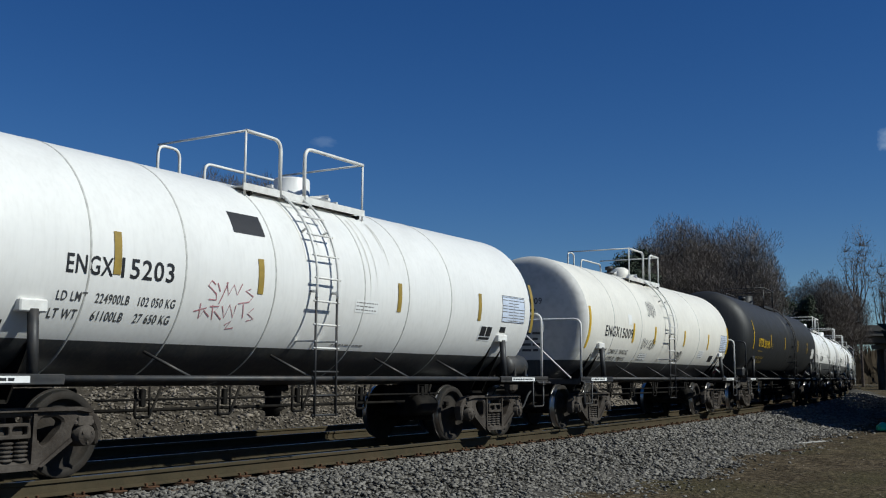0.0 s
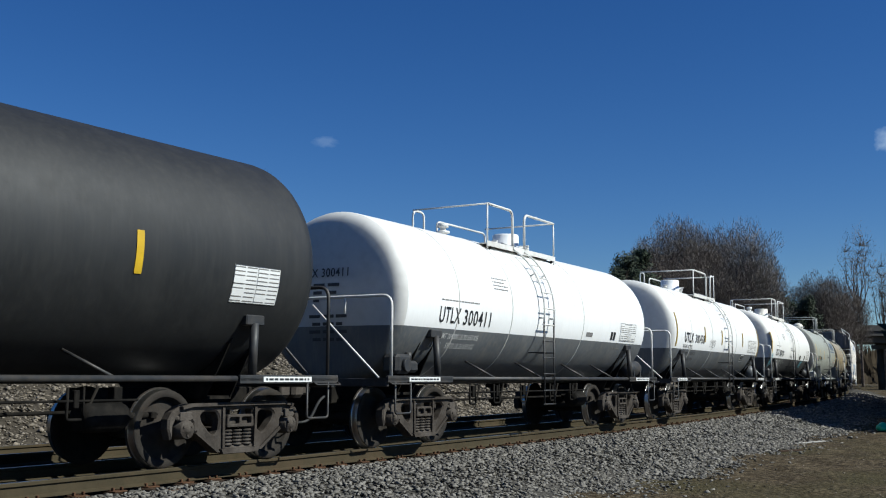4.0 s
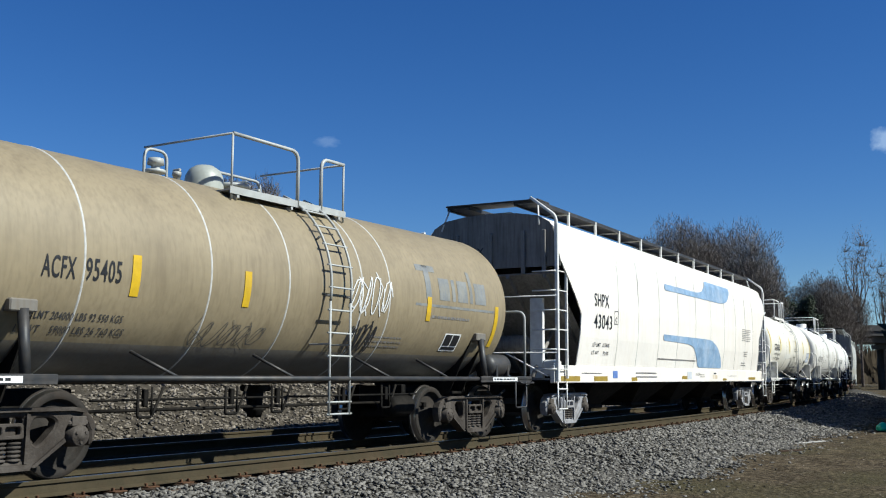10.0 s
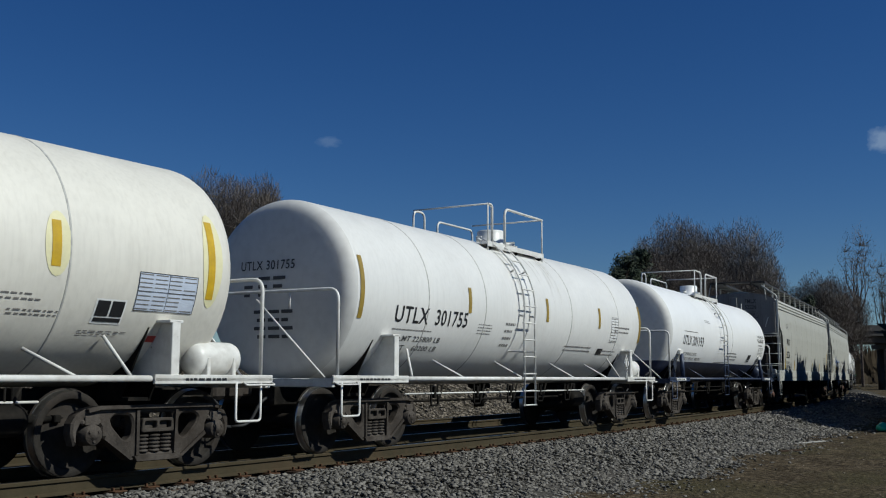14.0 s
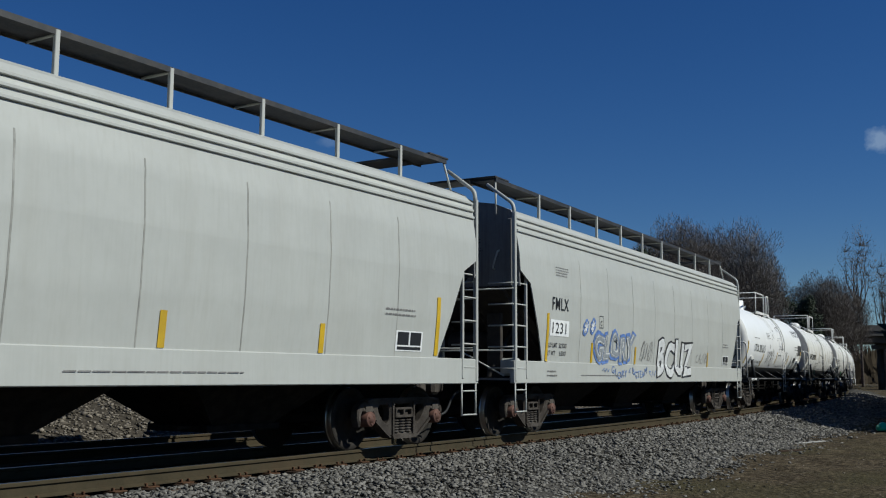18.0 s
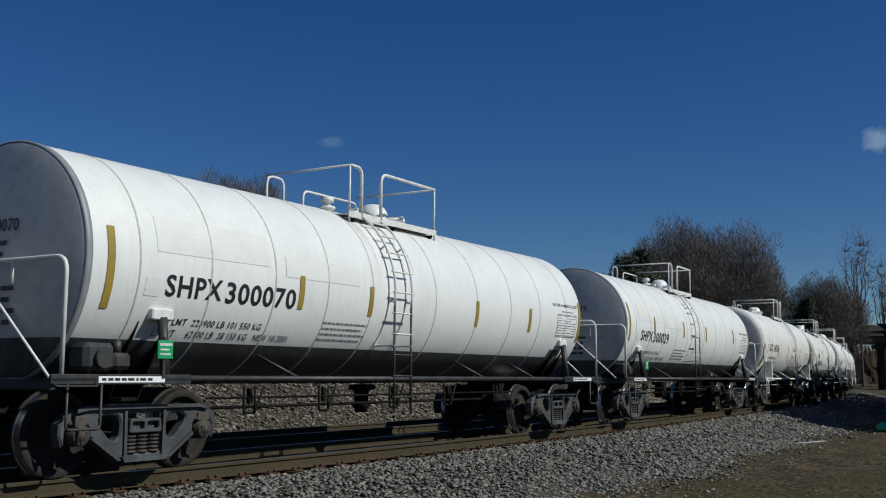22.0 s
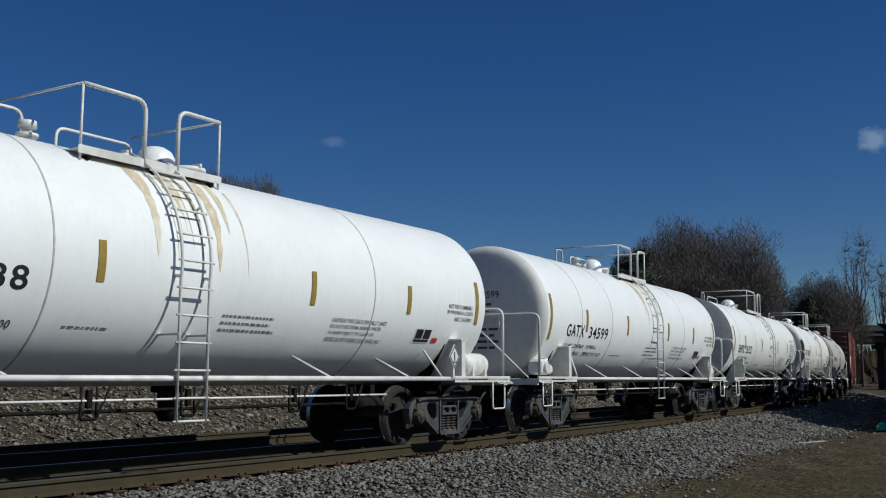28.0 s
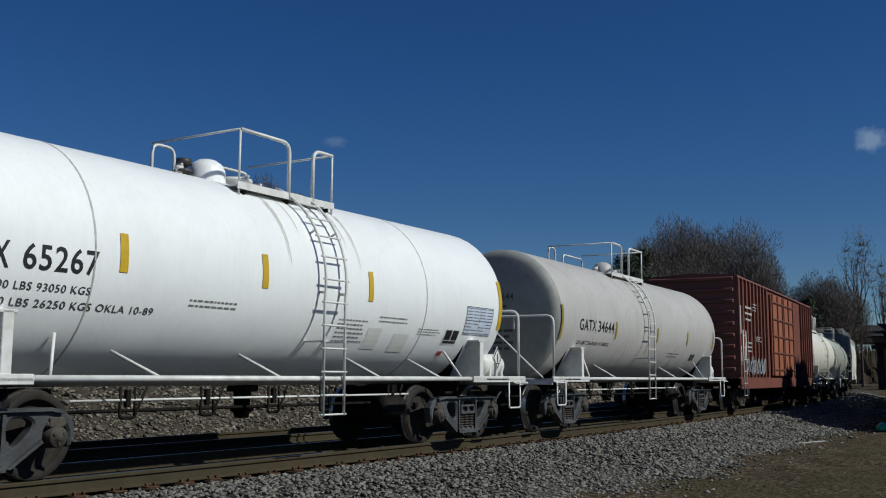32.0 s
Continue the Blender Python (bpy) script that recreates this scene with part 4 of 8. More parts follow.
def ladder(parent, x, r, zc, key, top_key, z_low, split_z):
    """Ladder up the side: stiles follow the shell at a distance, rungs between; painted like shell and belly."""
    hw, off = 0.225, 0.105
    path = []
    a0, a1 = math.radians(68), math.radians(-8)
    for k in range(15):
        q = a0 + (a1 - a0) * k / 14
        path.append((-(r + off) * math.cos(q), zc + (r + off) * math.sin(q)))
    path.append((path[-1][0], z_low))
    lad = M()
    for g in (-hw, hw):
        lad.tube([(x + g, y, z) for y, z in path if z > split_z], 0.019, 8)
        if z_low < split_z:
            lo = [(y, z) for y, z in path if z <= split_z]
            first = path[[z > split_z for _, z in path].index(False) - 1]
            lad.tube([(x + g, y, z) for y, z in [first] + lo], 0.018, 8, mi=1)
    for g in (-hw, hw):
        for q in (math.radians(30), math.radians(-5)):
            lad.tube([(x + g, -(r + off) * math.cos(q), zc + (r + off) * math.sin(q)), (x + g, -r * math.cos(q), zc + r * math.sin(q))], 0.018, 6)
    ob = part("ladder", lad, [mat(top_key), mat(key)], parent, "steel side ladder bent round the tank")
    rung_mesh = cached("rung" + key, lambda: M().tube([(-hw - 0.05, 0, 0), (hw + 0.05, 0, 0)], 0.014, 6).mesh("rung", mat(key)))
    rung_top = cached("rung" + top_key, lambda: M().tube([(-hw - 0.05, 0, 0), (hw + 0.05, 0, 0)], 0.014, 6).mesh("rung", mat(top_key)))
    want, gap, acc = 0.15, 0.31, 0.0
    for (ya, za), (yb, zb) in zip(path, path[1:]):
        d = math.hypot(yb - ya, zb - za)
        while acc + d > want:
            t = (want - acc) / d
            z = za + (zb - za) * t
            part("rung", rung_top if z > split_z else rung_mesh, None, ob, at=pose(x, ya + (yb - ya) * t, z))
            want += gap
        acc += d
    part("rung", rung_mesh if z_low < split_z else rung_top, None, ob, at=pose(x, path[-1][0], z_low + 0.02))
    # bracket band across the shell where the ladder leaves it
    zb = zc - 0.78
    yb = -math.sqrt(r * r - 0.78 ** 2)
    for g in (-hw, hw):
        part("ladder_bracket", M().box(x + g - 0.02, x + g + 0.02, -(r + off), yb, zb - 0.012, zb + 0.012, c=0.004), mat(top_key if zb > split_z else key), ob)
    return ob


def top_gear(parent, c, r, zc):
    """Platform, railing, dome and valves on top."""
    key = c.get("gear", "white_metal")
    x0, x1 = c["plat"]
    xl = c["lad"]
    top = zc + r
    zp, zt = top - 0.15, top + 0.60
    for g in (-1, 1):
        ya, yb = (-0.84, -0.42) if g < 0 else (0.42, 0.84)
        pf = M().prism([(ya, zp - 0.045), (ya, zp + 0.05), (ya + 0.012, zp + 0.05), (ya + 0.012, zp + 0.012), (yb - 0.012, zp + 0.012), (yb - 0.012, zp + 0.05), (yb, zp + 0.05), (yb, zp - 0.045), (yb - 0.012, zp - 0.045), (yb - 0.012, zp - 0.008), (ya + 0.012, zp - 0.008), (ya + 0.012, zp - 0.045)], x0, x1, plane="yz")
        part("platform", pf, mat(key), parent, "steel grating walkway beside the manway")
        for x in (x0 + 0.15, (x0 + x1) / 2, x1 - 0.15):
            br = cached(("pbr", g, zp, key), lambda: M().prism([(g * 0.42, zp - 0.05), (g * 0.84, zp - 0.05), (g * 0.84, zp - 0.09), (g * 0.55, zp - 0.20)], -0.02, 0.02, plane="yz").mesh("platform_bracket", mat("under" if key == "white_metal" else key)))
            part("platform_bracket", br, None, parent, at=pose(x, 0, 0))
    def rail_tube(pts, rad, n):
        part("railing", M().tube(pts, rad, n), mat(key), parent, "bent steel tube safety railing")

    y = -0.82
    segs = [(x0 + 0.04, xl - 0.26), (xl + 0.26, x1 - 0.04)]
    thick, thin = 0.027, 0.016
    for a, b in segs:
        if b - a > 0.12:
            inner, outer = (b, a) if a < xl and b <= xl else (a, b)
            rail_tube(rounded([(inner, y, zp - 0.05), (inner, y, zt), (outer, y, zt)], 0.16), thick, 8)
            rail_tube([(outer, y, zp - 0.12), (outer, y, zt)], thin, 6)
    for x in (x0 + 0.04, x1 - 0.04):
        rail_tube([(x, y, zt), (x, -y, zt)], thin, 6)
    rail_tube(rounded([(x0 + 0.04, -y, zp - 0.1), (x0 + 0.04, -y, zt), (x0 + 0.45, -y, zt), (x0 + 0.45, -y, zp - 0.1)], 0.14), 0.022, 8)
    rail_tube(rounded([(x0 + 0.95, -y, zp - 0.1), (x0 + 0.95, -y, zt - 0.1), (x1 - 0.04, -y, zt - 0.1), (x1 - 0.04, -y, zp - 0.1)], 0.14), 0.022, 8)
    xd = c["dome"]
    dm = M()
    if c.get("dome_kind", "round") == "round":
        dm.lathe([(top - 0.16, 0.265), (top + 0.08, 0.265), (top + 0.17, 0.25), (top + 0.25, 0.205), (top + 0.305, 0.12), (top + 0.325, 0.0)], (xd, 0, 0), "z", 24)
    else:
        dm.lathe([(top - 0.16, 0.30), (top - 0.02, 0.30), (top - 0.02, 0.275), (top + 0.31, 0.275), (top + 0.34, 0.262), (top + 0.345, 0.0)], (xd, 0, 0), "z", 24)
    part("dome", dm, mat(c.get("dome_mat", c["paint"])), parent, "valve housing dome on the tank top")
    for dx, hh, rr in ((0.55, 0.13, 0.21), (1.0, 0.10, 0.08), (-0.5, 0.14, 0.05)):
        if x0 - 0.3 < xd + dx < x1 + 0.3:
            fit_ = M().lathe([(top - 0.05, rr), (top + hh * 0.6, rr), (top + hh * 0.6, rr * 1.2), (top + hh, rr * 1.2), (top + hh, 0)], (xd + dx, 0.0, 0), "z", 16)
            fit_.box(xd + dx - 0.02, xd + dx + 0.02, -rr * 1.3, rr * 1.3, top + hh - 0.004, top + hh + 0.04, c=0.008)
            part("manway_cover" if rr > 0.1 else "vent", fit_, mat(key), parent, "bolted steel cover on the tank top")
    if c.get("valve"):
        xv = c["valve"]
        v = M().lathe([(top - 0.05, 0.07), (top + 0.06, 0.07), (top + 0.06, 0.13), (top + 0.10, 0.13), (top + 0.10, 0.06), (top + 0.17, 0.06), (top + 0.17, 0.11), (top + 0.25, 0.10), (top + 0.27, 0.0)], (xv, 0, 0), "z", 14)
        part("safety_valve", v, mat(c.get("valve_mat", key)), parent, "flanged safety valve")


def end_gear(parent, c, g, deck_x, half, r, zc):
    """Deck, handrail, step, saddle and post at one end; g = -1 leading, 1 trailing."""
    key = c["frame"]

    def bx(m_, a, b, *rest, **kw):
        return m_.box(min(a, b), max(a, b), *rest, **kw)

    h = c["base"] / 2
    d = M()
    bx(d, g * (h - 0.35), g * deck_x, -1.46, -1.05, 1.02, 1.05)
    bx(d, g * (h - 0.35), g * deck_x, 1.05, 1.46, 1.02, 1.05)
    for y in (-1.46, 1.42):
        bx(d, g * (h - 0.35), g * deck_x, y, y + 0.04, 0.985, 1.09, c=0.006)
    bx(d, g * (deck_x - 0.09), g * deck_x, -1.42, 1.42, 0.93, 1.05, c=0.01)
    bx(d, g * (deck_x - 0.28), g * (deck_x - 0.09), -1.42, 1.42, 1.02, 1.05)
    part("end_deck", d, mat(key), parent, "narrow steel end platform")
    hr = M()
    xh = g * (deck_x - 0.16)
    zh = 2.27
    hr.tube(rounded([(xh, -1.40, 1.05), (xh, -1.40, zh), (xh, 1.40, zh), (xh, 1.40, 1.05)], 0.16), 0.024, 8)
    hr.tube([(xh, -0.55, zh), (xh, -0.55, zh - 0.25)], 0.018, 6)
    hr.tube([(xh - g * 0.05, 0.1, zh - 0.1), (xh - g * 0.05, -1.15, 1.06)], 0.017, 6)
    part("handrail", hr, mat(c.get("gear", "white_metal")), parent, "bent tube end handrail")
    for y in (-1.45, 1.45):
        st = M()
        st.tube(rounded([(g * (deck_x - 0.62), y, 1.0), (g * (deck_x - 0.62), y, 0.54), (g * (deck_x - 0.20), y, 0.54), (g * (deck_x - 0.20), y, 1.0)], 0.05, 3), 0.016, 6)
        st.tube(rounded([(g * (deck_x - 0.52), y - 0.02, 1.0), (g * (deck_x - 0.52), y - 0.07, 0.97), (g * (deck_x - 0.02), y - 0.07, 0.97), (g * (deck_x - 0.02), y, 1.0)], 0.03, 3), 0.012, 6)
        part("stirrup_step", st, mat(key), parent, "hanging sill step")
    sad = M()
    ys = [i / 8 * 1.18 for i in range(-8, 9)]
    poly = [(y, zc - math.sqrt(r * r - y * y) - 0.004) for y in ys] + [(0.75, 0.80), (-0.75, 0.80)]
    for x in (h - 0.22, h + 0.20):
        sad.prism(poly, g * x - 0.012, g * x + 0.012, plane="yz")
    bx(sad, g * (h - 0.22), g * (h + 0.22), -0.75, 0.75, 0.79, 0.83)
    part("saddle", sad, mat("under"), parent, "welded tank saddle over the truck")
    post = M()
    xp = g * (h - c.get("post", 0.05))
    if key in ("white_metal", "grey_metal"):
        zt_ = 1.66
        yt = -math.sqrt(r * r - (zt_ - zc) ** 2)
        post.prism([(-1.42, 1.05), (-1.42, zt_), (yt + 0.02, zt_ + 0.05), (-0.55, 1.05)], xp - 0.012, xp + 0.012, plane="yz")
        bx(post, xp - 0.06, xp + 0.06, -1.44, -1.405, 1.05, zt_ + 0.03, c=0.006)
        bx(post, xp - 0.10, xp + 0.10, -1.44, yt - 0.0, zt_ + 0.0, zt_ + 0.035, c=0.006)
        part("saddle_strut", M().tube([(xp - g * 0.55, -1.36, 1.07), (xp - g * 0.75, -1.13, 1.50)], 0.02, 6), mat(key), parent)
    else:
        zt_ = 1.72
        yt = -math.sqrt(r * r - (zt_ - zc) ** 2)
        post.tube([(xp, -1.36, 1.05), (xp, yt - 0.08, zt_)], 0.055, 10)
        cap = M().box(xp - 0.16, xp + 0.16, yt - 0.10, yt + 0.03, zt_ - 0.03, zt_ + 0.10, c=0.015)
        part("post_cap", cap, mat(c.get("cap", "white_metal") if c.get("belly") and c.get("line", 9) < 1.7 else key), parent, "bracket cap welded to the tank")
    part("saddle_post", post, mat(key), parent, "post between deck and tank")
    sill = M()
    bx(sill, g * (h - 1.5), g * (deck_x + 0.02), -0.24, 0.24, 0.66, 0.93, c=0.02)
    bx(sill, g * (deck_x - 0.06), g * (deck_x + 0.04), -0.42, 0.42, 0.68, 1.02, c=0.02)
    part("stub_sill", sill, mat("under"), parent, "grimy draft sill")
    coupler(parent, g * (deck_x + 0.02), g)


def tank_car(c):
    base = c["base"]
    h = base / 2
    r, zc = c.get("r", R), c.get("zc", ZC)
    half, deck_x = h + c.get("shell", 0.80), h + c.get("deck", 1.52)
    head = head_profile(r, c.get("knuckle", 0.22), c.get("head", 0.31))
    key = c["frame"]
    car = thing("tank_car", c["label"], "tank car", TRAIN)
    rg = random.Random(c["seed"])
    two = bool(c.get("belly"))
    paint_z = c.get("line", 0)
    split_z = paint_z if two else -9
    body = shell(r, zc, half, h + c.get("tail", 0.70), head, head_profile(r, 0.3, 0.45), paint_z if two else 0)
    paints = [mat(c["paint"])] + ([mat(c["belly"])] if two else [])
    # leading heads take a soiled paint that also carries their shade
    head_paint = c.get("head_paint", "dusty_shade_head" if c["paint"] in ("white", "clean_white", "cream") else "")
    if head_paint:
        paints.append(mat(head_paint))
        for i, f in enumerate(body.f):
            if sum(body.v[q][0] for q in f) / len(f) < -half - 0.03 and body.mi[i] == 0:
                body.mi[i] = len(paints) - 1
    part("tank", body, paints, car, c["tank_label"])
    low_key = c.get("low", key)
    for x in c.get("seams", ()):
        part("seam", cached(("seam", r, zc, c.get("seam_mat", "seam")), lambda: M().lathe([(-0.016, r - 0.004), (-0.010, r + 0.006), (0.010, r + 0.006), (0.016, r - 0.004)], (0, 0, zc), "x", 72).mesh("seam", mat(c.get("seam_mat", "seam")))), None, car, at=pose(x, 0, 0))
    if c.get("rim"):
        part("head_rim", M().lathe([(-0.05, r - 0.004), (-0.045, r + 0.012), (0.03, r + 0.012), (0.03, r - 0.004)], (0, 0, zc), "x", 72), mat("rim_dark" if c["paint"] == "tan" else "rim_grey"), car, "dark painted rim of the tank head", pose(-half + 0.01, 0, 0))
    for g in (-1, 1):
        end_gear(car, c, g, deck_x, half, r, zc)
    ladder(car, c["lad"], r, zc, low_key, c.get("gear", "white_metal"), c.get("lad_low", 0.55), split_z)
    top_gear(car, c, r, zc)
    for y in (-1.40, 1.40):
        part("side_rail", cached(("siderail", round(base, 2), key), lambda: M().tube([(-h + 0.36, 0, 1.045), (h - 0.36, 0, 1.045)], 0.036, 8).mesh("side_rail", mat(key))), None, car, "long tube rail along the side", pose(0, y, 0))
    for i, x in enumerate((-h * 0.62, -h * 0.18, h * 0.30, h * 0.66)):
        if abs(x - c["lad"]) < 0.4:
            continue
        b = M().tube([(0.28, -1.40, 1.05), (-0.10, -1.0, 1.345)], 0.019, 6)
        part("brace", cached(("brace", key, r), lambda: b.mesh("brace", mat(key))), None, car, at=pose(x, 0, 0))
    yv = -0.78
    part("brake_pipe", M().tube([(-h + 1.3, yv, 0.80), (h - 1.3, yv, 0.80)], 0.015, 6), mat("white_metal" if key == "white_metal" else "under"), car, "long brake pipe slung under the tank")
    part("brake_rod", M().tube([(-h + 1.6, yv + 0.5, 0.66), (h - 1.6, yv + 0.5, 0.66)], 0.022, 6), mat("under"), car)
    for k in range(5):
        x = -h + 2.0 + (2 * h - 4.0) * k / 4 + rg.uniform(-0.25, 0.25)
        hg = M().tube(rounded([(-0.09, 0, 0.95), (-0.09, 0, 0.60), (0.12, 0, 0.60), (0.30, 0, 0.95)], 0.03, 3), 0.018, 6).tube([(0.12, 0, 0.60), (0.12, 0, 0.95)], 0.014, 6)
        hg.box(-0.02, 0.05, -0.03, 0.03, 0.72, 0.92, c=0.01)
        part("pipe_hanger", cached("hanger", lambda: hg.mesh("pipe_hanger", mat("under"))), None, car, at=pose(x, yv, 0))
    ov = M().lathe([(0.50, 0.0), (0.50, 0.10), (0.56, 0.11), (0.60, 0.16), (0.64, 0.16), (0.64, 0.11), (0.95, 0.13)], (0.25, 0, 0), "z", 14)
    ov.box(0.12, 0.40, -0.18, 0.18, 0.86, 0.95, c=0.02)
    part("bottom_valve", ov, mat("under"), car, "bottom outlet valve")
    cyl = M().lathe([(-0.30, 0.0), (-0.30, 0.15), (-0.22, 0.17), (0.22, 0.17), (0.30, 0.13), (0.34, 0.04), (0.9, 0.03)], (h - 1.75, -0.72, 0.62), "x", 16)
    part("brake_cylinder", cyl, mat("under"), car, "brake cylinder with push rod")
    lv = M().box(h - 1.1, h - 1.02, -0.8, -0.1, 0.58, 0.66, c=0.01).box(h - 1.5, h - 1.38, -0.62, -0.5, 0.6, 0.95, c=0.01)
    part("brake_lever", lv, mat("under"), car)
    if c.get("tank_res", True):
        rs = M().lathe([(-0.40, 0.0), (-0.385, 0.12), (-0.33, 0.19), (-0.28, 0.205), (0.28, 0.205), (0.33, 0.19), (0.385, 0.12), (0.40, 0.0)], (h + 0.92, -0.98, 1.28), "x", 20)
        rs.box(h + 0.68, h + 0.74, -1.19, -0.78, 1.06, 1.30, c=0.01).box(h + 1.10, h + 1.16, -1.19, -0.78, 1.06, 1.30, c=0.01)
        part("air_reservoir", rs, mat(c.get("res_mat", key)), car, "round air brake reservoir on the end deck")
    if c.get("brake_valve"):
        bv = M().box(-h - 0.95, -h - 0.55, -1.25, -0.95, 1.12, 1.42, c=0.05).box(-h - 0.55, -h - 0.30, -1.22, -1.0, 1.14, 1.32, c=0.04)
        bv.cone((-h - 0.75, -1.25, 1.25), (-h - 0.75, -1.31, 1.25), 0.1, 0.1, 12)
        bv.cone((-h - 0.42, -1.1, 1.32), (-h - 0.42, -1.1, 1.45), 0.05, 0.05, 10)
        part("brake_valve", bv, mat(key), car, "cluster of brake control valves")
    if c.get("wheel_end"):
        g = c["wheel_end"]
        xb = g * (deck_x - 0.30)
        bw = M().tube([(xb, -0.75 + 0.28 * math.cos(q), 1.95 + 0.28 * math.sin(q)) for q in (2 * math.pi * k / 24 for k in range(25))], 0.016, 6)
        for k in range(5):
            q = 2 * math.pi * k / 5
            bw.tube([(xb, -0.75, 1.95), (xb, -0.75 + 0.27 * math.cos(q), 1.95 + 0.27 * math.sin(q))], 0.011, 6)
        bw.cone((xb - 0.02, -0.75, 1.95), (xb + 0.02, -0.75, 1.95), 0.05, 0.05, 10)
        bw.box(min(xb - g * 0.05, xb - g * 0.25), max(xb - g * 0.05, xb - g * 0.25), -0.90, -0.60, 1.72, 2.10, c=0.03)
        bw.tube([(xb - g * 0.15, -0.75, 1.75), (xb - g * 0.15, -0.75, 1.05)], 0.025, 8)
        part("brake_wheel", bw, mat("under" if key != "white_metal" else "white_metal"), car, "spoked hand brake wheel")
    skin = tank_skin(r, zc)
    for x0, x1, zt_, n, k in c.get("runs", ()):
        lay("stain_run", runs_flat(x0, x1, zt_, n, rg), k, car, tank_skin(r, zc, 0.003), "faint stains running down the shell")
    for x, w, zt_, zl_ in c.get("bands", ()):
        lay("stain_band", band_flat(x, w, zt_, zl_, rg), "rust_stain", car, tank_skin(r, zc, 0.0035), "tan rust stain below the platform")
    for x, z, a, b, k in c.get("blots", ()):
        for dx, dz, q in ((0, 0, 1.0), (0.7, 0.25, 0.6), (-0.6, -0.3, 0.5), (0.3, -0.5, 0.35)):
            ring = []
            for i in range(22):
                an = 2 * math.pi * i / 22
                e = q * (0.75 + 0.2 * math.sin(3 * an + x * 7 + dx) + 0.13 * math.sin(7 * an + z * 9) + rg.uniform(-0.06, 0.06))
                ring.append((x + dx * a + a * e * math.cos(an), z + dz * b + b * e * math.sin(an)))
            bm = bmesh.new()
            bm.faces.new([bm.verts.new((p, q_, 0)) for p, q_ in ring])
            bmesh.ops.triangulate(bm, faces=bm.faces[:])
            lay("weathered_blotch", bm, k, car, tank_skin(r, zc, 0.0025 + 0.0006 * (abs(dx) + abs(dz))), "faint ragged blotch on the paint")
    for lines, width, k in c.get("ghosts", ()):
        lay("faded_tag", stroke_flat(lines, width), k, car, tank_skin(r, zc, 0.0045), "scrubbed remains of a spray tag")
    ink, small = c.get("ink", "ink"), c.get("small", "ink_grey")
    for x, za, zb in c.get("stripes", ()):
        w = c.get("stripe_w", 0.10)
        if c.get("patch"):
            lay("stripe_patch", oval_flat(x + 0.02, (za + zb) / 2, 0.155, (zb - za) / 2 + 0.10), c["patch"], car, tank_skin(r, zc, 0.004))
        lay("reflective_strip", rects_flat([(x - w / 2, x + w / 2, za, zb)]), c.get("stripe_mat", "yellow_old"), car, tank_skin(r, zc, 0.008))
    for words, x0, x1, z0, z1, *wt in c.get("marks", ()):
        lay("lettering", text_flat(words, x0, x1, z0, z1, wt[0] if wt else 0.012), ink, car, skin, "large stencilled letter")
    for words, x0, x1, z0, z1 in c.get("data", ()):
        lay("lettering", text_flat(words, x0, x1, z0, z1, 0.008), c.get("data_mat", "ink_faded"), car, skin)
    for x0, x1, z0, z1, rows in c.get("print", ()):
        lay("small_print", rects_flat(text_lines(x0, x1, z0, z1, rows, rg)), small, car, skin)
    for x0, x1, z0, z1, k in c.get("plates", ()):
        lay("decal", rects_flat([(x0, x1, z0, z1)]), k, car, tank_skin(r, zc, 0.004))
    for x0, x1, z0, z1, k in c.get("tables", ()):
        lay("decal", rects_flat([(x0, x1, z0, z1)]), k, car, tank_skin(r, zc, 0.004), "printed data table decal")
        n = 9
        rows = [(x0, x1, z1 - (z1 - z0) * (i + 0.62) / n, z1 - (z1 - z0) * (i + 0.38) / n) for i in range(n)]
        cut = []
        for a, b, lo, hi in rows:
            for q in range(4):
                p0, p1 = a + (b - a) * (q + 0.06) / 4, a + (b - a) * (q + 0.9) / 4
                if rg.random() < 0.9:
                    cut.append((p0, p1, lo, hi))
        lines = [(x0, x1, z, z + 0.006) for z in (z0, z1 - 0.006, (z0 + z1) / 2)] + [(x, x + 0.006, z0, z1) for x in (x0, x1 - 0.006, x0 + (x1 - x0) * 0.5)]
        lay("small_print", rects_flat(cut), "ink_grey", car, tank_skin(r, zc, 0.007))
        lay("small_print", rects_flat(lines), "ink_faded", car, tank_skin(r, zc, 0.009))
    for x0, x1, z0, z1 in c.get("squares", ()):
        lay("decal", rects_flat([(x0, x1, z0, z1)]), "paper", car, tank_skin(r, zc, 0.004), "white inspection stencil with black panels")
        q = (x1 - x0)
        lay("decal", rects_flat([(x0 + q * 0.06, x0 + q * 0.47, z0 + (z1 - z0) * 0.30, z1 - 0.02), (x0 + q * 0.53, x0 + q * 0.94, z0 + (z1 - z0) * 0.30, z1 - 0.02),
                                 (x0 + q * 0.06, x0 + q * 0.94, z0 + 0.02, z0 + (z1 - z0) * 0.24)]), "ink", car, tank_skin(r, zc, 0.008))
    for x0, x1, z0, z1, n, k, wd in c.get("tags", ()):
        lay("spray_tag", stroke_flat(scrawl(x0, x1, z0, z1, n, rg), wd), k, car, tank_skin(r, zc, 0.009), "loose spray-painted scrawl")
    if c.get("tag_lines"):
        for line in c["tag_lines"]:
            bent = [(q.x, q.y) for q in rounded([(x, z, 0) for x, z in line], 0.12, 4)]
            lay("spray_tag", stroke_flat([bent], 0.024), "spray_black", car, tank_skin(r, zc, 0.009), "black spray-painted tag line")
    for _ in range(c.get("chips", 0)):
        x, z, a = rg.uniform(-1.4, 1.9), rg.uniform(2.4, 3.1), rg.uniform(0.015, 0.045)
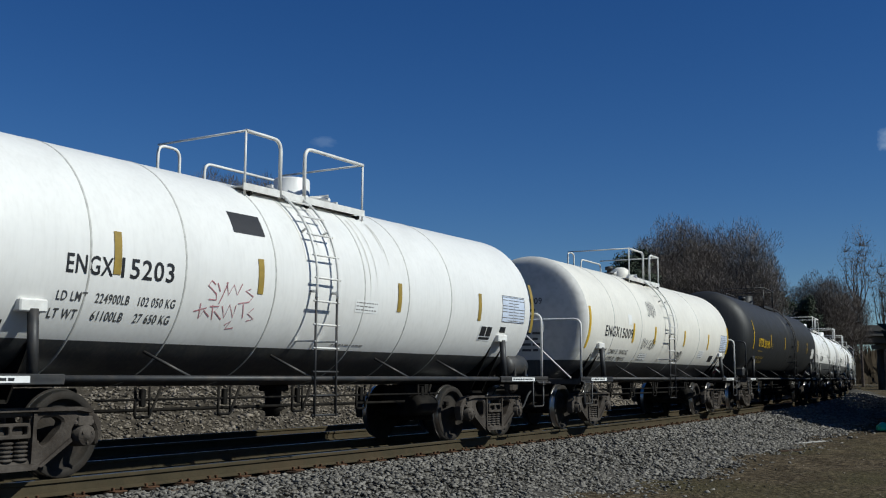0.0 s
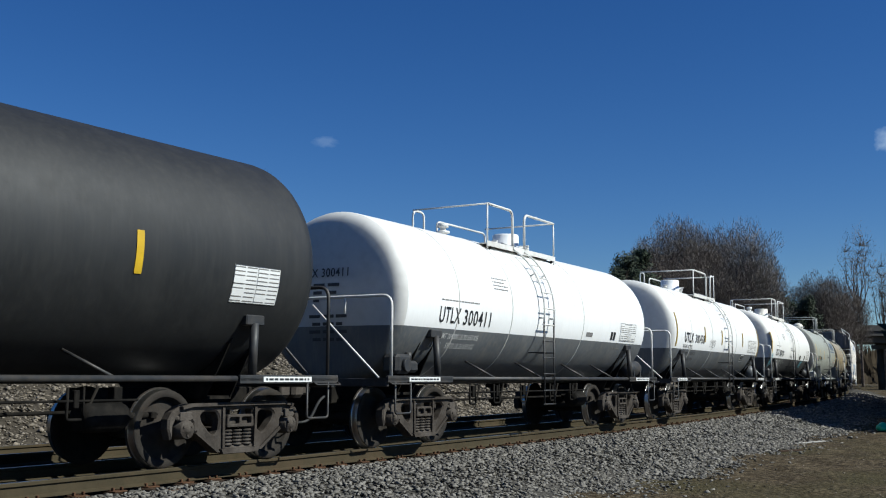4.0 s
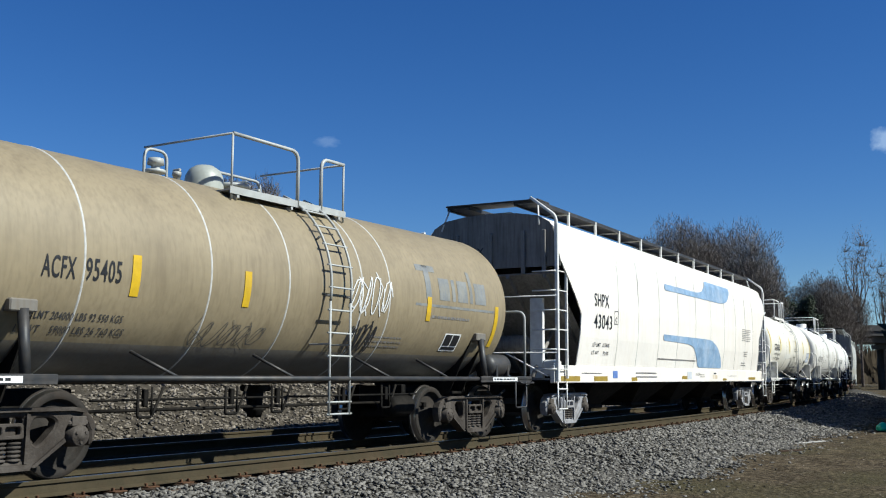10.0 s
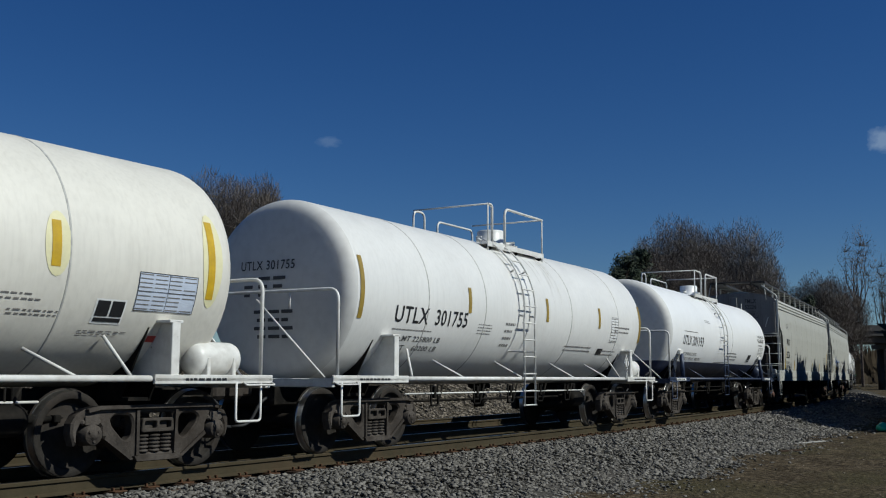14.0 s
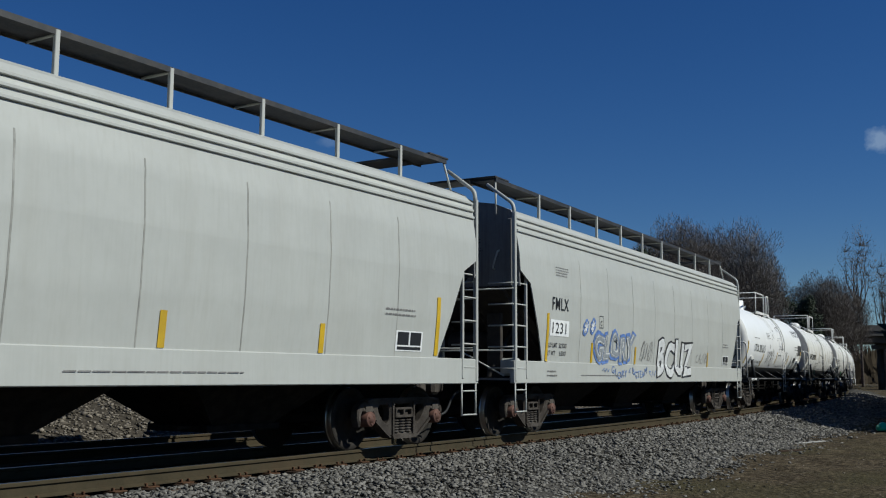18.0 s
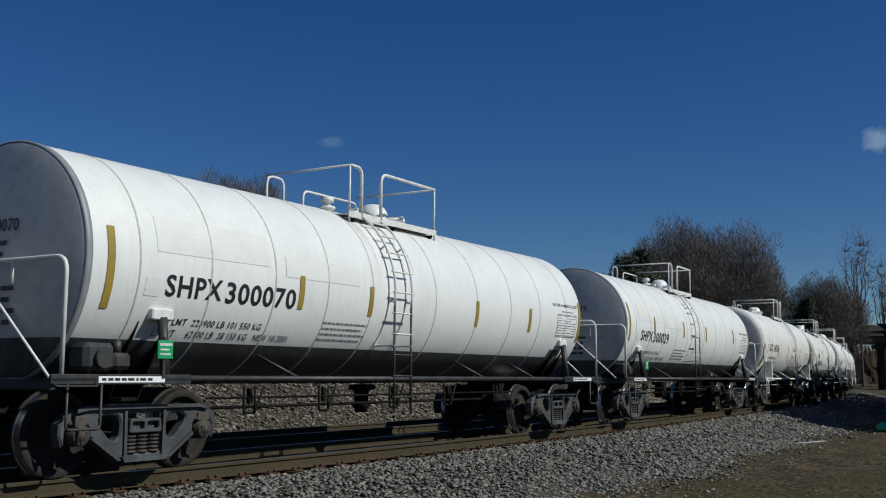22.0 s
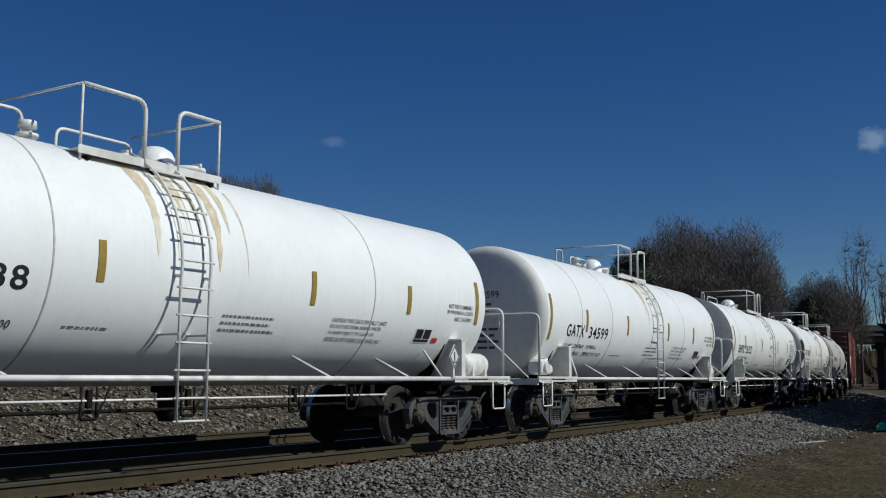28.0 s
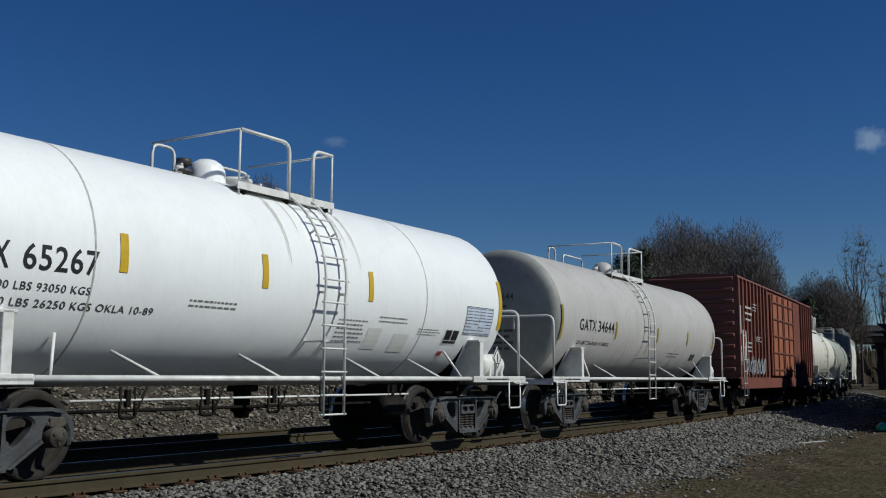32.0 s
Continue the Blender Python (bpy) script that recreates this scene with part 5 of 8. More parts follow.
        lay("tar_spot", oval_flat(x, z, a * 0.8, a, 10), "ink", car, tank_skin(r, zc, 0.006))
    for x in c.get("diamonds", ()):
        pl = M().prism([(x - 0.16, 1.40), (x, 1.60), (x + 0.16, 1.40), (x, 1.20)], -1.475, -1.462)
        pl.box(x - 0.02, x + 0.02, -1.465, -1.42, 1.06, 1.45)
        holder = part("placard_holder", pl, mat(c.get("diamond_mat", "white_metal")), car, "diamond-shaped placard holder")
        ring = [[(x - 0.16 * k, 1.40), (x, 1.40 + 0.20 * k), (x + 0.16 * k, 1.40), (x, 1.40 - 0.20 * k)] for k in (0.9, 0.78)]
        part("placard_border", M().plate(ring[0], [ring[1]], -1.481, -1.476), mat("ink_faded"), holder)
        part("placard_mark", M().box(x - 0.015, x + 0.015, -1.481, -1.476, 1.33, 1.47).box(x - 0.05, x + 0.05, -1.481, -1.476, 1.30, 1.32), mat("ink_faded"), holder)
    if c.get("hazard"):
        words, xz, zz = c["hazard"]
        y0 = -0.37
        part("hazard_placard", M().prism([(y0 - 0.19, zz), (y0, zz + 0.19), (y0 + 0.19, zz), (y0, zz - 0.19)], xz, xz + 0.01, plane="yz"), mat("red_dark"), car, "dark red diamond hazard placard")
        bm = text_flat(words, y0 + 0.12, y0 - 0.12, zz - 0.06, zz + 0.06, 0.01)
        for p in bm.verts:
            p.co = (xz - 0.004, p.co.x, p.co.y)
        part("placard_lettering", M().take(bm), mat("ink_white"), car)
        part("placard_post", M().box(xz + 0.012, xz + 0.04, y0 - 0.02, y0 + 0.02, 1.02, zz), mat(key), car)
    if c.get("placard"):
        xg = -h - 0.08
        part("placard", M().box(xg - 0.11, xg + 0.11, -1.49, -1.475, 1.26, 1.46, c=0.004), mat("green"), car, "green plastic placard card")
        lay("small_print", rects_flat([(xg - 0.09, xg + 0.09, 1.40, 1.43), (xg - 0.08, xg + 0.05, 1.35, 1.37), (xg - 0.08, xg + 0.07, 1.30, 1.32)]), "ink_white", car, lambda x, z: -1.494)
        part("placard_holder", M().box(xg - 0.02, xg + 0.02, -1.475, -1.455, 1.05, 1.5), mat(key), car)
    if c.get("head_text") and c.get("marks"):
        rho, dep = [q for _, q in head], [q for q, _ in head]

        def bulge(bm):
            """Wraps a drawing (across, up) onto the leading head."""
            for p in bm.verts:
                yy, z = p.co.x, p.co.y
                p.co = (-half - float(np.interp(math.hypot(yy, z - zc), rho, dep)) - 0.012, yy, z)
            return bm

        words = " ".join(m[0] for m in c["marks"][:2])
        up = zc - 2.32
        letters(bulge(text_flat(words, 0.60, -0.42, 2.62 + up, 2.76 + up, 0.012)), c.get("head_ink", "ink_faded"), car, "faded letter on the tank head")
        bars = [(0.52, 0.30), (0.24, 0.02), (-0.04, -0.26)]
        rows = [(a, b + 0.05 * k, 2.47 + up - 0.12 * k, 2.52 + up - 0.12 * k) for k in range(3) for a, b in bars[:3 - k // 2]]
        rows += [(a, b, 1.98 + up - 0.12 * k, 2.03 + up - 0.12 * k) for k in range(4) for a, b in ((0.32 - 0.06 * (k % 2), 0.10), (0.05, -0.16), (-0.20, -0.40 + 0.08 * (k % 2)))]
        m_ = M().take(bulge(rects_flat(rows)))
        me = bpy.data.meshes.new("head_small_print")
        me.from_pydata(m_.v, [], m_.f)
        me.materials.append(mat(c.get("head_ink", "ink_faded")))
        tagged(part("head_small_print", me, None, car), kind="stuff")
    for g in (-1, 1):
        xa, xb = g * (h + 0.05), g * (h + 0.95)
        lo_, hi_ = min(xa, xb), max(xa, xb)
        pale = key in ("white_metal", "grey_metal")
        if not pale:
            part("stencil_patch", M().box(lo_, hi_, -1.4635, -1.46, 1.005, 1.07), mat("paper"), car)
        bars = text_lines(lo_ + 0.04, hi_ - 0.04, 1.015, 1.06, 1, rg, 0.6)
        tagged(lay("small_print", rects_flat(bars), "ink", car, lambda x, z: -1.466), kind="stuff")
    for g in (-1, 1):
        truck(car, g * h, c.get("dust", "truck"), c.get("rusty", False))
    return car


# ---- covered hoppers and boxcar ----
def hopper_skin(c, lift=0.006):
    zs, ys = [p[1] for p in c["section"]], [p[0] for p in c["section"]]
    return lambda x, z: -float(np.interp(z, zs, ys)) - lift - (0.02 if z <= zs[0] + 0.012 else 0.0)


def hopper_car(c):
    """Covered hopper: curved sides cut back at the ends, roof with running boards, bays below, end platforms."""
    h, L = c["base"] / 2, c["length"] / 2
    pk, key = c["paint"], c["frame"]
    car = thing("covered_hopper_car", c["label"], "hopper car", TRAIN)
    rg = random.Random(c["seed"])
    sec = c["section"]  # (half width, height) from sill to eave
    z_sill, z_eave = sec[0][1], sec[-1][1]
    cut_z, cut_x, in_x = c["cut"]  # side sheet runs to the end above cut_z, then slants in to in_x

    ez, ei = [p[0] for p in c["ends"]], [p[1] for p in c["ends"]]

    def end_x(z):
        return L - float(np.interp(z, ez, ei))

    # side sheets
    zs = sorted(set([p[1] for p in sec] + [z_sill + (z_eave - z_sill) * k / 14 for k in range(15)] + [q for q in ez if z_sill < q < z_eave]))
    yy = [float(np.interp(z, [p[1] for p in sec], [p[0] for p in sec])) for z in zs]
    for g in (-1, 1):
        sh = M()
        n = len(zs)
        for off in (0, 0.02):
            vs = [(x, g * (y - off), z) for z, y in zip(zs, yy) for x in (-end_x(z), end_x(z))]
            sh.add(vs, [(i * 2, i * 2 + 1, i * 2 + 3, i * 2 + 2) for i in range(n - 1)], 0, True)
        for e in (-1, 1):
            vs = [(e * end_x(z), g * (y - off), z) for z, y in zip(zs, yy) for off in (0, 0.02)]
            sh.add(vs, [(i * 2, i * 2 + 1, i * 2 + 3, i * 2 + 2) for i in range(n - 1)])
        part("side_sheet", sh, mat(pk), car, c["side_label"])
    # roof
    rf = M()
    top = [(sec[-1][0], z_eave), (sec[-1][0] - 0.10, z_eave + 0.10), (1.05, z_eave + 0.24), (0.6, z_eave + 0.31), (0, z_eave + 0.34)]
    ring = top + [(-a, b) for a, b in reversed(top[:-1])]
    rf.prism(ring + [(-sec[-1][0] + 0.02, z_eave - 0.03), (sec[-1][0] - 0.02, z_eave - 0.03)], -L + 0.17, L - 0.17, plane="yz")
    part("roof", rf, mat(pk), car, "rounded steel roof")
    for k in range(c.get("chords", 3)):
        z = z_eave - 0.02 - 0.12 * k
        y = float(np.interp(z, [p[1] for p in sec], [p[0] for p in sec]))
        ch = M().box(-L + 0.14, L - 0.14, -y - 0.035, -y + 0.01, z - 0.035, z + 0.01, c=0.008).box(-L + 0.14, L - 0.14, y - 0.01, y + 0.035, z - 0.035, z + 0.01, c=0.008)
        part("top_chord", ch, mat(pk), car)
    # end sheets and slope sheets
    for g in (-1, 1):
        es = M()
        x = g * (L - 0.16)
        half_w = [(y - 0.03, z) for y, z in zip(yy, zs) if z >= cut_z - 0.3]
        poly = [(-y, z) for y, z in half_w] + [(-a, b + 0.012) for a, b in top[1:]] + [(a, b + 0.012) for a, b in reversed(top[1:-1])] + [(y, z) for y, z in reversed(half_w)]
        es.prism(poly, min(x, x - g * 0.03), max(x, x - g * 0.03), plane="yz")
        xs, xe = x, g * (L - 0.2 - in_x - 1.1)
        z1, z0 = cut_z - 0.28, z_sill - 0.1
        # end and slope paints hold the unlit end's darkness in their colour
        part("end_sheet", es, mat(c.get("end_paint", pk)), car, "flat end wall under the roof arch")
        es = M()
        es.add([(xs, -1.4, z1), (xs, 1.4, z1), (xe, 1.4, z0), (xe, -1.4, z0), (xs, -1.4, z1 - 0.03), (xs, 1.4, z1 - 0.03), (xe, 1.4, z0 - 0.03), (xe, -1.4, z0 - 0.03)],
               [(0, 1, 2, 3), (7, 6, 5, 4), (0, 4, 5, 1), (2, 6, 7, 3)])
        part("slope_sheet", es, mat(c.get("slope_paint", c.get("end_paint", pk))), car, "grimy slope sheet under the end wall, shade in its paint")
        for y in c.get("end_posts", (-1.2, -0.75, -0.02, 0.75, 1.2)):
            st = M().box(min(x, x + g * 0.06), max(x, x + g * 0.06), y - 0.04, y + 0.04, cut_z - 0.3, z_eave - 0.05, c=0.01)
            part("end_post", st, mat(c.get("end_paint", pk)), car)
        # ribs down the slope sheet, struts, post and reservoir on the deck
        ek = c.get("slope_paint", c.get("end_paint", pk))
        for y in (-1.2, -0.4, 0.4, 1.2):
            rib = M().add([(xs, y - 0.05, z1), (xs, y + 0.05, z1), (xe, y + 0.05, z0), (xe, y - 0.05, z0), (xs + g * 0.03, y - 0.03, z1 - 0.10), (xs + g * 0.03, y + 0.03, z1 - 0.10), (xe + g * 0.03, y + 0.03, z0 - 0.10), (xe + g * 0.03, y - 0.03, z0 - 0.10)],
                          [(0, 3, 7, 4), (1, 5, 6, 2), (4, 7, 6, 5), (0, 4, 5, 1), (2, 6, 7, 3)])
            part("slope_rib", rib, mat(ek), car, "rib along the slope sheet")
        for y in (-0.85, 0.85):
            part("end_strut", M().tube([(g * (L - 0.30), y, 1.06), (g * (L - 1.35), y, 2.05)], 0.045, 6), mat(ek), car, "slanted end strut")
            part("end_column", M().box(min(g * (L - 0.62), g * (L - 0.52)), max(g * (L - 0.62), g * (L - 0.52)), y - 0.14, y + 0.14, 1.06, cut_z - 0.75, c=0.01), mat(key if y < 0 and pk == "hopper_white" else ek), car, "upright end column")
        rs = M().lathe([(-0.42, 0.0), (-0.40, 0.13), (-0.33, 0.19), (0.33, 0.19), (0.40, 0.13), (0.42, 0.0)], (g * (L - 1.15), 0.0, 1.75), "y", 16)
        part("air_reservoir", rs, mat(ek), car, "round air brake reservoir under the slope sheet")
        mark = c["marks"][0][0] + " " + c["marks"][1][0] if g < 0 and c.get("marks") else ""
        if mark:
            for i, w_ in enumerate(mark.split(" ")):
                a, b, zt_ = c.get("end_mark", (0.66, 0.14, z_eave - 0.34))
                bm = text_flat(w_, a, b, zt_ - 0.16 - i * 0.22, zt_ - i * 0.22, 0.02)
                for p in bm.verts:
                    p.co = (-L + 0.154, p.co.x, p.co.y)
                letters(bm, "ink", car, "stencilled letter on the end sheet")
        if c.get("end_mast"):
            # broad centre mast with two grab rods, short rods on the end wall, block of small print
            xm = g * (L - 0.155)
            part("end_mast", M().box(min(xm, xm + g * 0.13), max(xm, xm + g * 0.13), -0.02, 0.26, 1.06, z_eave + 0.16, c=0.012), mat("end_grey"), car, "broad upright mast on the end wall")
            for y, za, zb in ((-0.06, 1.08, 3.75), (-0.18, 2.95, 3.9), (0.95, 2.2, 3.05)):
                part("grab_rod", M().tube([(xm + g * 0.12, y, za), (xm + g * 0.12, y, zb)], 0.017, 6), mat(key), car, "upright grab rod")
            part("grab_iron", M().tube(rounded([(xm, -1.05, 3.02), (xm + g * 0.08, -1.05, 3.04), (xm + g * 0.08, -1.15, 3.34), (xm, -1.15, 3.36)], 0.03, 3), 0.017, 6), mat(key), car, "short slanted grab iron")
            if g < 0:
                bm = rects_flat(text_lines(-0.82, -0.30, 3.30, 3.62, 6, rg))
                for p in bm.verts:
                    p.co = (-L + 0.154, -1.12 - p.co.x, p.co.y)
                me = bpy.data.meshes.new("small_print")
                bm.to_mesh(me)
                bm.free()
                me.materials.append(mat("ink"))
                part("small_print", me, None, car)
        for y in (-1.50, 1.50):
            fr = M().box(min(g * (L - 0.02), g * (L - 0.09)), max(g * (L - 0.02), g * (L - 0.09)), y - 0.035, y + 0.035, 1.0, z_eave + 0.05, c=0.01)
            part("corner_post", fr, mat(key), car, "corner post of the end ladder")
        part("walkway_strut", M().tube(rounded([(g * (L - 0.06), -1.50, z_eave), (g * (L - 0.06), -1.48, z_eave + 0.2), (g * (L - 0.06), -0.95, z_eave + 0.60)], 0.1), 0.035, 6), mat(key), car)
        ld = M()
        x2 = g * (L - 0.50)
        ld.box(x2 - 0.025, x2 + 0.025, -1.535, -1.485, 1.05, cut_z - 0.1, c=0.006)
        ld.tube([(x2, -1.50, 0.45), (x2, -1.50, 1.0)], 0.016, 6)
        ld.tube([(g * (L - 0.06), -1.50, 0.45), (g * (L - 0.06), -1.50, 1.0)], 0.016, 6)
        part("ladder_stile", ld, mat(key), car)
        for k in range(8):
            z = 0.47 + 0.38 * k
            if z < cut_z:
                part("rung", cached(("hrung", key), lambda: M().tube([(-0.22, -1.515, 0), (0.22, -1.515, 0)], 0.014, 6).mesh("rung", mat(key))), None, car, at=pose(g * (L - 0.28), 0, z))
                if z > 1.1:
                    part("rung", cached(("erung", key), lambda: M().tube([(0, -1.5, 0), (0, -1.0, 0)], 0.014, 6).mesh("rung", mat(key))), None, car, at=pose(g * (L + 0.0), 0, z))
        er = M()
        for z in (1.55, 2.65):
            er.tube([(g * (L - 0.02), -1.5, z), (g * (L - 0.02), 1.5, z)], 0.015, 6)
        er.tube([(g * (L - 0.02), -0.4, 1.55), (g * (L - 0.02), -1.3, 1.1)], 0.015, 6)
        part("end_handrail", er, mat(key), car, "end grab rails")
        pf = M().box(min(g * (L - 1.2), g * L), max(g * (L - 1.2), g * L), -1.45, 1.45, 1.02, 1.06)
        part("end_deck", pf, mat(c.get("end_paint", key)), car)
        bx_ = M().box(min(g * (L - 0.75), g * (L - 0.45)), max(g * (L - 0.75), g * (L - 0.45)), -1.3, -1.0, 1.1, 1.42, c=0.04)
        bx_.cone((g * (L - 0.6), -1.32, 1.26), (g * (L - 0.6), -1.28, 1.26), 0.1, 0.1, 10)
        if g < 0:
            part("brake_valve", bx_, mat(key), car, "brake control valve")
        sl = M().box(min(g * (h - 1.0), g * (L + 0.02)), max(g * (h - 1.0), g * (L + 0.02)), -0.25, 0.25, 0.66, 1.0, c=0.02)
        part("stub_sill", sl, mat("under"), car)
        coupler(car, g * L, g)
        truck(car, g * h, c.get("dust", "truck"), c.get("rusty", False))
    # side sill
    for g in (-1, 1):
        y = g * (sec[0][0] + 0.02)
        part("side_sill", M().box(-L, L, min(y, y - g * 0.10), max(y, y - g * 0.10), 0.965, z_sill + 0.01, c=0.012), mat(pk), car, "deep painted side sill")
    # ribs or seams on the sides
    for x in c["ribs"]:
        rb = M()
        w = c.get("rib_w", 0.012)
        for i in range(len(zs) - 1):
            if zs[i + 1] > z_eave - 0.4 or zs[i] < z_sill:
                continue
            rb.add([(x - w, -yy[i] - 0.002, zs[i]), (x + w, -yy[i] - 0.002, zs[i]), (x + w, -yy[i + 1] - 0.002, zs[i + 1]), (x - w, -yy[i + 1] - 0.002, zs[i + 1]),
                    (x, -yy[i] - c.get("rib_h", 0.004), zs[i]), (x, -yy[i + 1] - c.get("rib_h", 0.004), zs[i + 1])], [(0, 4, 5, 3), (4, 1, 2, 5)])
        part("panel_seam", rb, mat(c.get("rib_mat", pk)), car)
    # running boards with posts
    zt = z_eave + c.get("board", 0.62)
    for ya, yb in ((-1.04, -0.50), (0.50, 1.04)):
        rb = M().prism([(ya, zt - 0.06), (ya, zt + 0.01), (yb, zt + 0.01), (yb, zt - 0.06), (yb - 0.02, zt - 0.06), (yb - 0.02, zt - 0.025), (ya + 0.02, zt - 0.025), (ya + 0.02, zt - 0.06)], -L + 0.25, L - 0.25, plane="yz")
        part("running_board", rb, mat("dark_metal"), car, "dark grated roof walkway")
    for g in (-1, 1):
        xa, xb = g * (L - 0.78), g * (L - 0.20)
        part("crossover_board", M().box(min(xa, xb), max(xa, xb), -1.05, 1.05, zt + 0.012, zt + 0.045, c=0.006), mat("dark_metal"), car, "end board across the roof walkways")
        for y in (-1.0, 1.0):
            part("walkway_brace", M().tube([(g * (L - 0.12), y * 1.1, z_eave + 0.05), (g * (L - 0.30), y, zt)], 0.018, 6), mat(key), car)
    for x in c["posts"]:
        for g in (-1, 1):
            part("walkway_post", cached(("wpost", g, key, zt), lambda: M().box(-0.03, 0.03, g * 1.02 - 0.025, g * 1.02 + 0.025, z_eave + 0.16, zt, c=0.006).tube([(0, g * 1.0, zt - 0.05), (0, g * 0.5, zt - 0.05)], 0.018, 6).mesh("walkway_post", mat(key))), None, car, at=pose(x, 0, 0))
    ht = M()
    for k in range(9):
        x = -L + 1.2 + (2 * L - 2.4) * k / 8
        ht.box(x - 0.7, x + 0.7, -0.32, 0.32, z_eave + 0.33, z_eave + 0.42, c=0.03)
    part("roof_hatches", ht, mat(pk), car, "row of roof hatch covers")
    # hopper bays
    nb = c["bays"]
    for k in range(nb):
        xc = -L + in_x + 1.5 + (2 * (L - in_x - 1.5)) * (k + 0.5) / nb
        wb = (L - in_x - 1.5) / nb
        b = M()
        lo, hi = 0.42, z_sill
        b.add([(xc - wb, -1.35, hi), (xc + wb, -1.35, hi), (xc + wb, 1.35, hi), (xc - wb, 1.35, hi),
               (xc - wb * 0.28, -0.5, lo), (xc + wb * 0.28, -0.5, lo), (xc + wb * 0.28, 0.5, lo), (xc - wb * 0.28, 0.5, lo)],
              [(0, 1, 5, 4), (1, 2, 6, 5), (2, 3, 7, 6), (3, 0, 4, 7), (7, 6, 5, 4)])
        b.box(xc - wb * 0.36, xc + wb * 0.36, -0.55, 0.55, lo - 0.06, lo + 0.03, c=0.01)
        b.box(xc - wb * 0.50, xc - wb * 0.36, -0.3, -0.2, lo - 0.02, lo + 0.02)
        part("hopper_bay", b, mat("under"), car, "grimy sloped discharge bay")
    skin, over = hopper_skin(c), hopper_skin(c, 0.010)
    for x, za, zb in c.get("stripes", ()):
        lay("reflective_strip", rects_flat([(x - 0.05, x + 0.05, za, zb)]), c.get("stripe_mat", "yellow"), car, over)
    for x0, x1, z0, z1, k in c.get("plates", ()):
        lay("decal", rects_flat([(x0, x1, z0, z1)]), k, car, skin)
    if pk == "hopper_white":
        for x in c["ribs"]:
            lay("stain_run", runs_flat(x - 0.06, x + 0.10, z_eave - 0.05, 2, rg), "soot_run", car, hopper_skin(c, 0.004), "faint rust running down a seam")
    for words, x0, x1, z0, z1 in c.get("marks", ()):
        lay("lettering", text_flat(words, x0, x1, z0, z1, 0.005), "ink", car, over, "large stencilled letter")
    for words, x0, x1, z0, z1 in c.get("data", ()):
        lay("lettering", text_flat(words, x0, x1, z0, z1, 0.008), "ink_faded", car, over)
    for x0, x1, z0, z1, rows in c.get("print", ()):
        lay("small_print", rects_flat(text_lines(x0, x1, z0, z1, rows, rg)), "ink_grey", car, over)
    for x0, x1, z0, z1 in c.get("squares", ()):
        lay("decal", rects_flat([(x0, x1, z0, z1)]), "paper", car, skin)
        q = x1 - x0
        lay("decal", rects_flat([(x0 + q * 0.06, x0 + q * 0.47, z0 + (z1 - z0) * 0.30, z1 - 0.02), (x0 + q * 0.53, x0 + q * 0.94, z0 + (z1 - z0) * 0.30, z1 - 0.02), (x0 + q * 0.06, x0 + q * 0.94, z0 + 0.02, z0 + (z1 - z0) * 0.22)]), "ink", car, over)
    for pts, k, name, label in c.get("shapes", ()):
        bm = bmesh.new()
        bm.faces.new([bm.verts.new((x, z, 0)) for x, z in soft_ring(pts, 0.22, 4)])
        bmesh.ops.triangulate(bm, faces=bm.faces[:])
        lay(name, bm, k, car, hopper_skin(c, 0.010), label)
    for lines, width, k in c.get("strokes", ()):
        lay("spray_tag", stroke_flat(lines, width), k, car, hopper_skin(c, 0.014), "spray-painted outline")
    for x0, x1, z0, z1, n, k, wd in c.get("tags", ()):
        lay("spray_tag", stroke_flat(scrawl(x0, x1, z0, z1, n, rg), wd), k, car, hopper_skin(c, 0.012), "loose spray-painted scrawl")
    for x0, x1, z0, z1 in c.get("boxed", ()):
        lay("box_mark", stroke_flat([[(x0, z0), (x1, z0), (x1, z1), (x0, z1), (x0, z0)]], 0.016), "ink_faded", car, over, "small boxed stencil")
        lay("lettering", text_flat("C", x0 + 0.07, x1 - 0.07, z0 + 0.04, z0 + 0.15, 0.01), "ink", car, over, "small stencilled letter")
    for words, x0, x1, z0, z1, layers in c.get("big_tags", ()):
        for i, (grow, wt, k) in enumerate(layers):
            lay("spray_tag", tag_letters(words, x0 - grow, x1 + grow, z0 - grow, z1 + grow, wt), k, car, hopper_skin(c, 0.010 + 0.004 * i), "bubble-lettered spray tag")
    return car


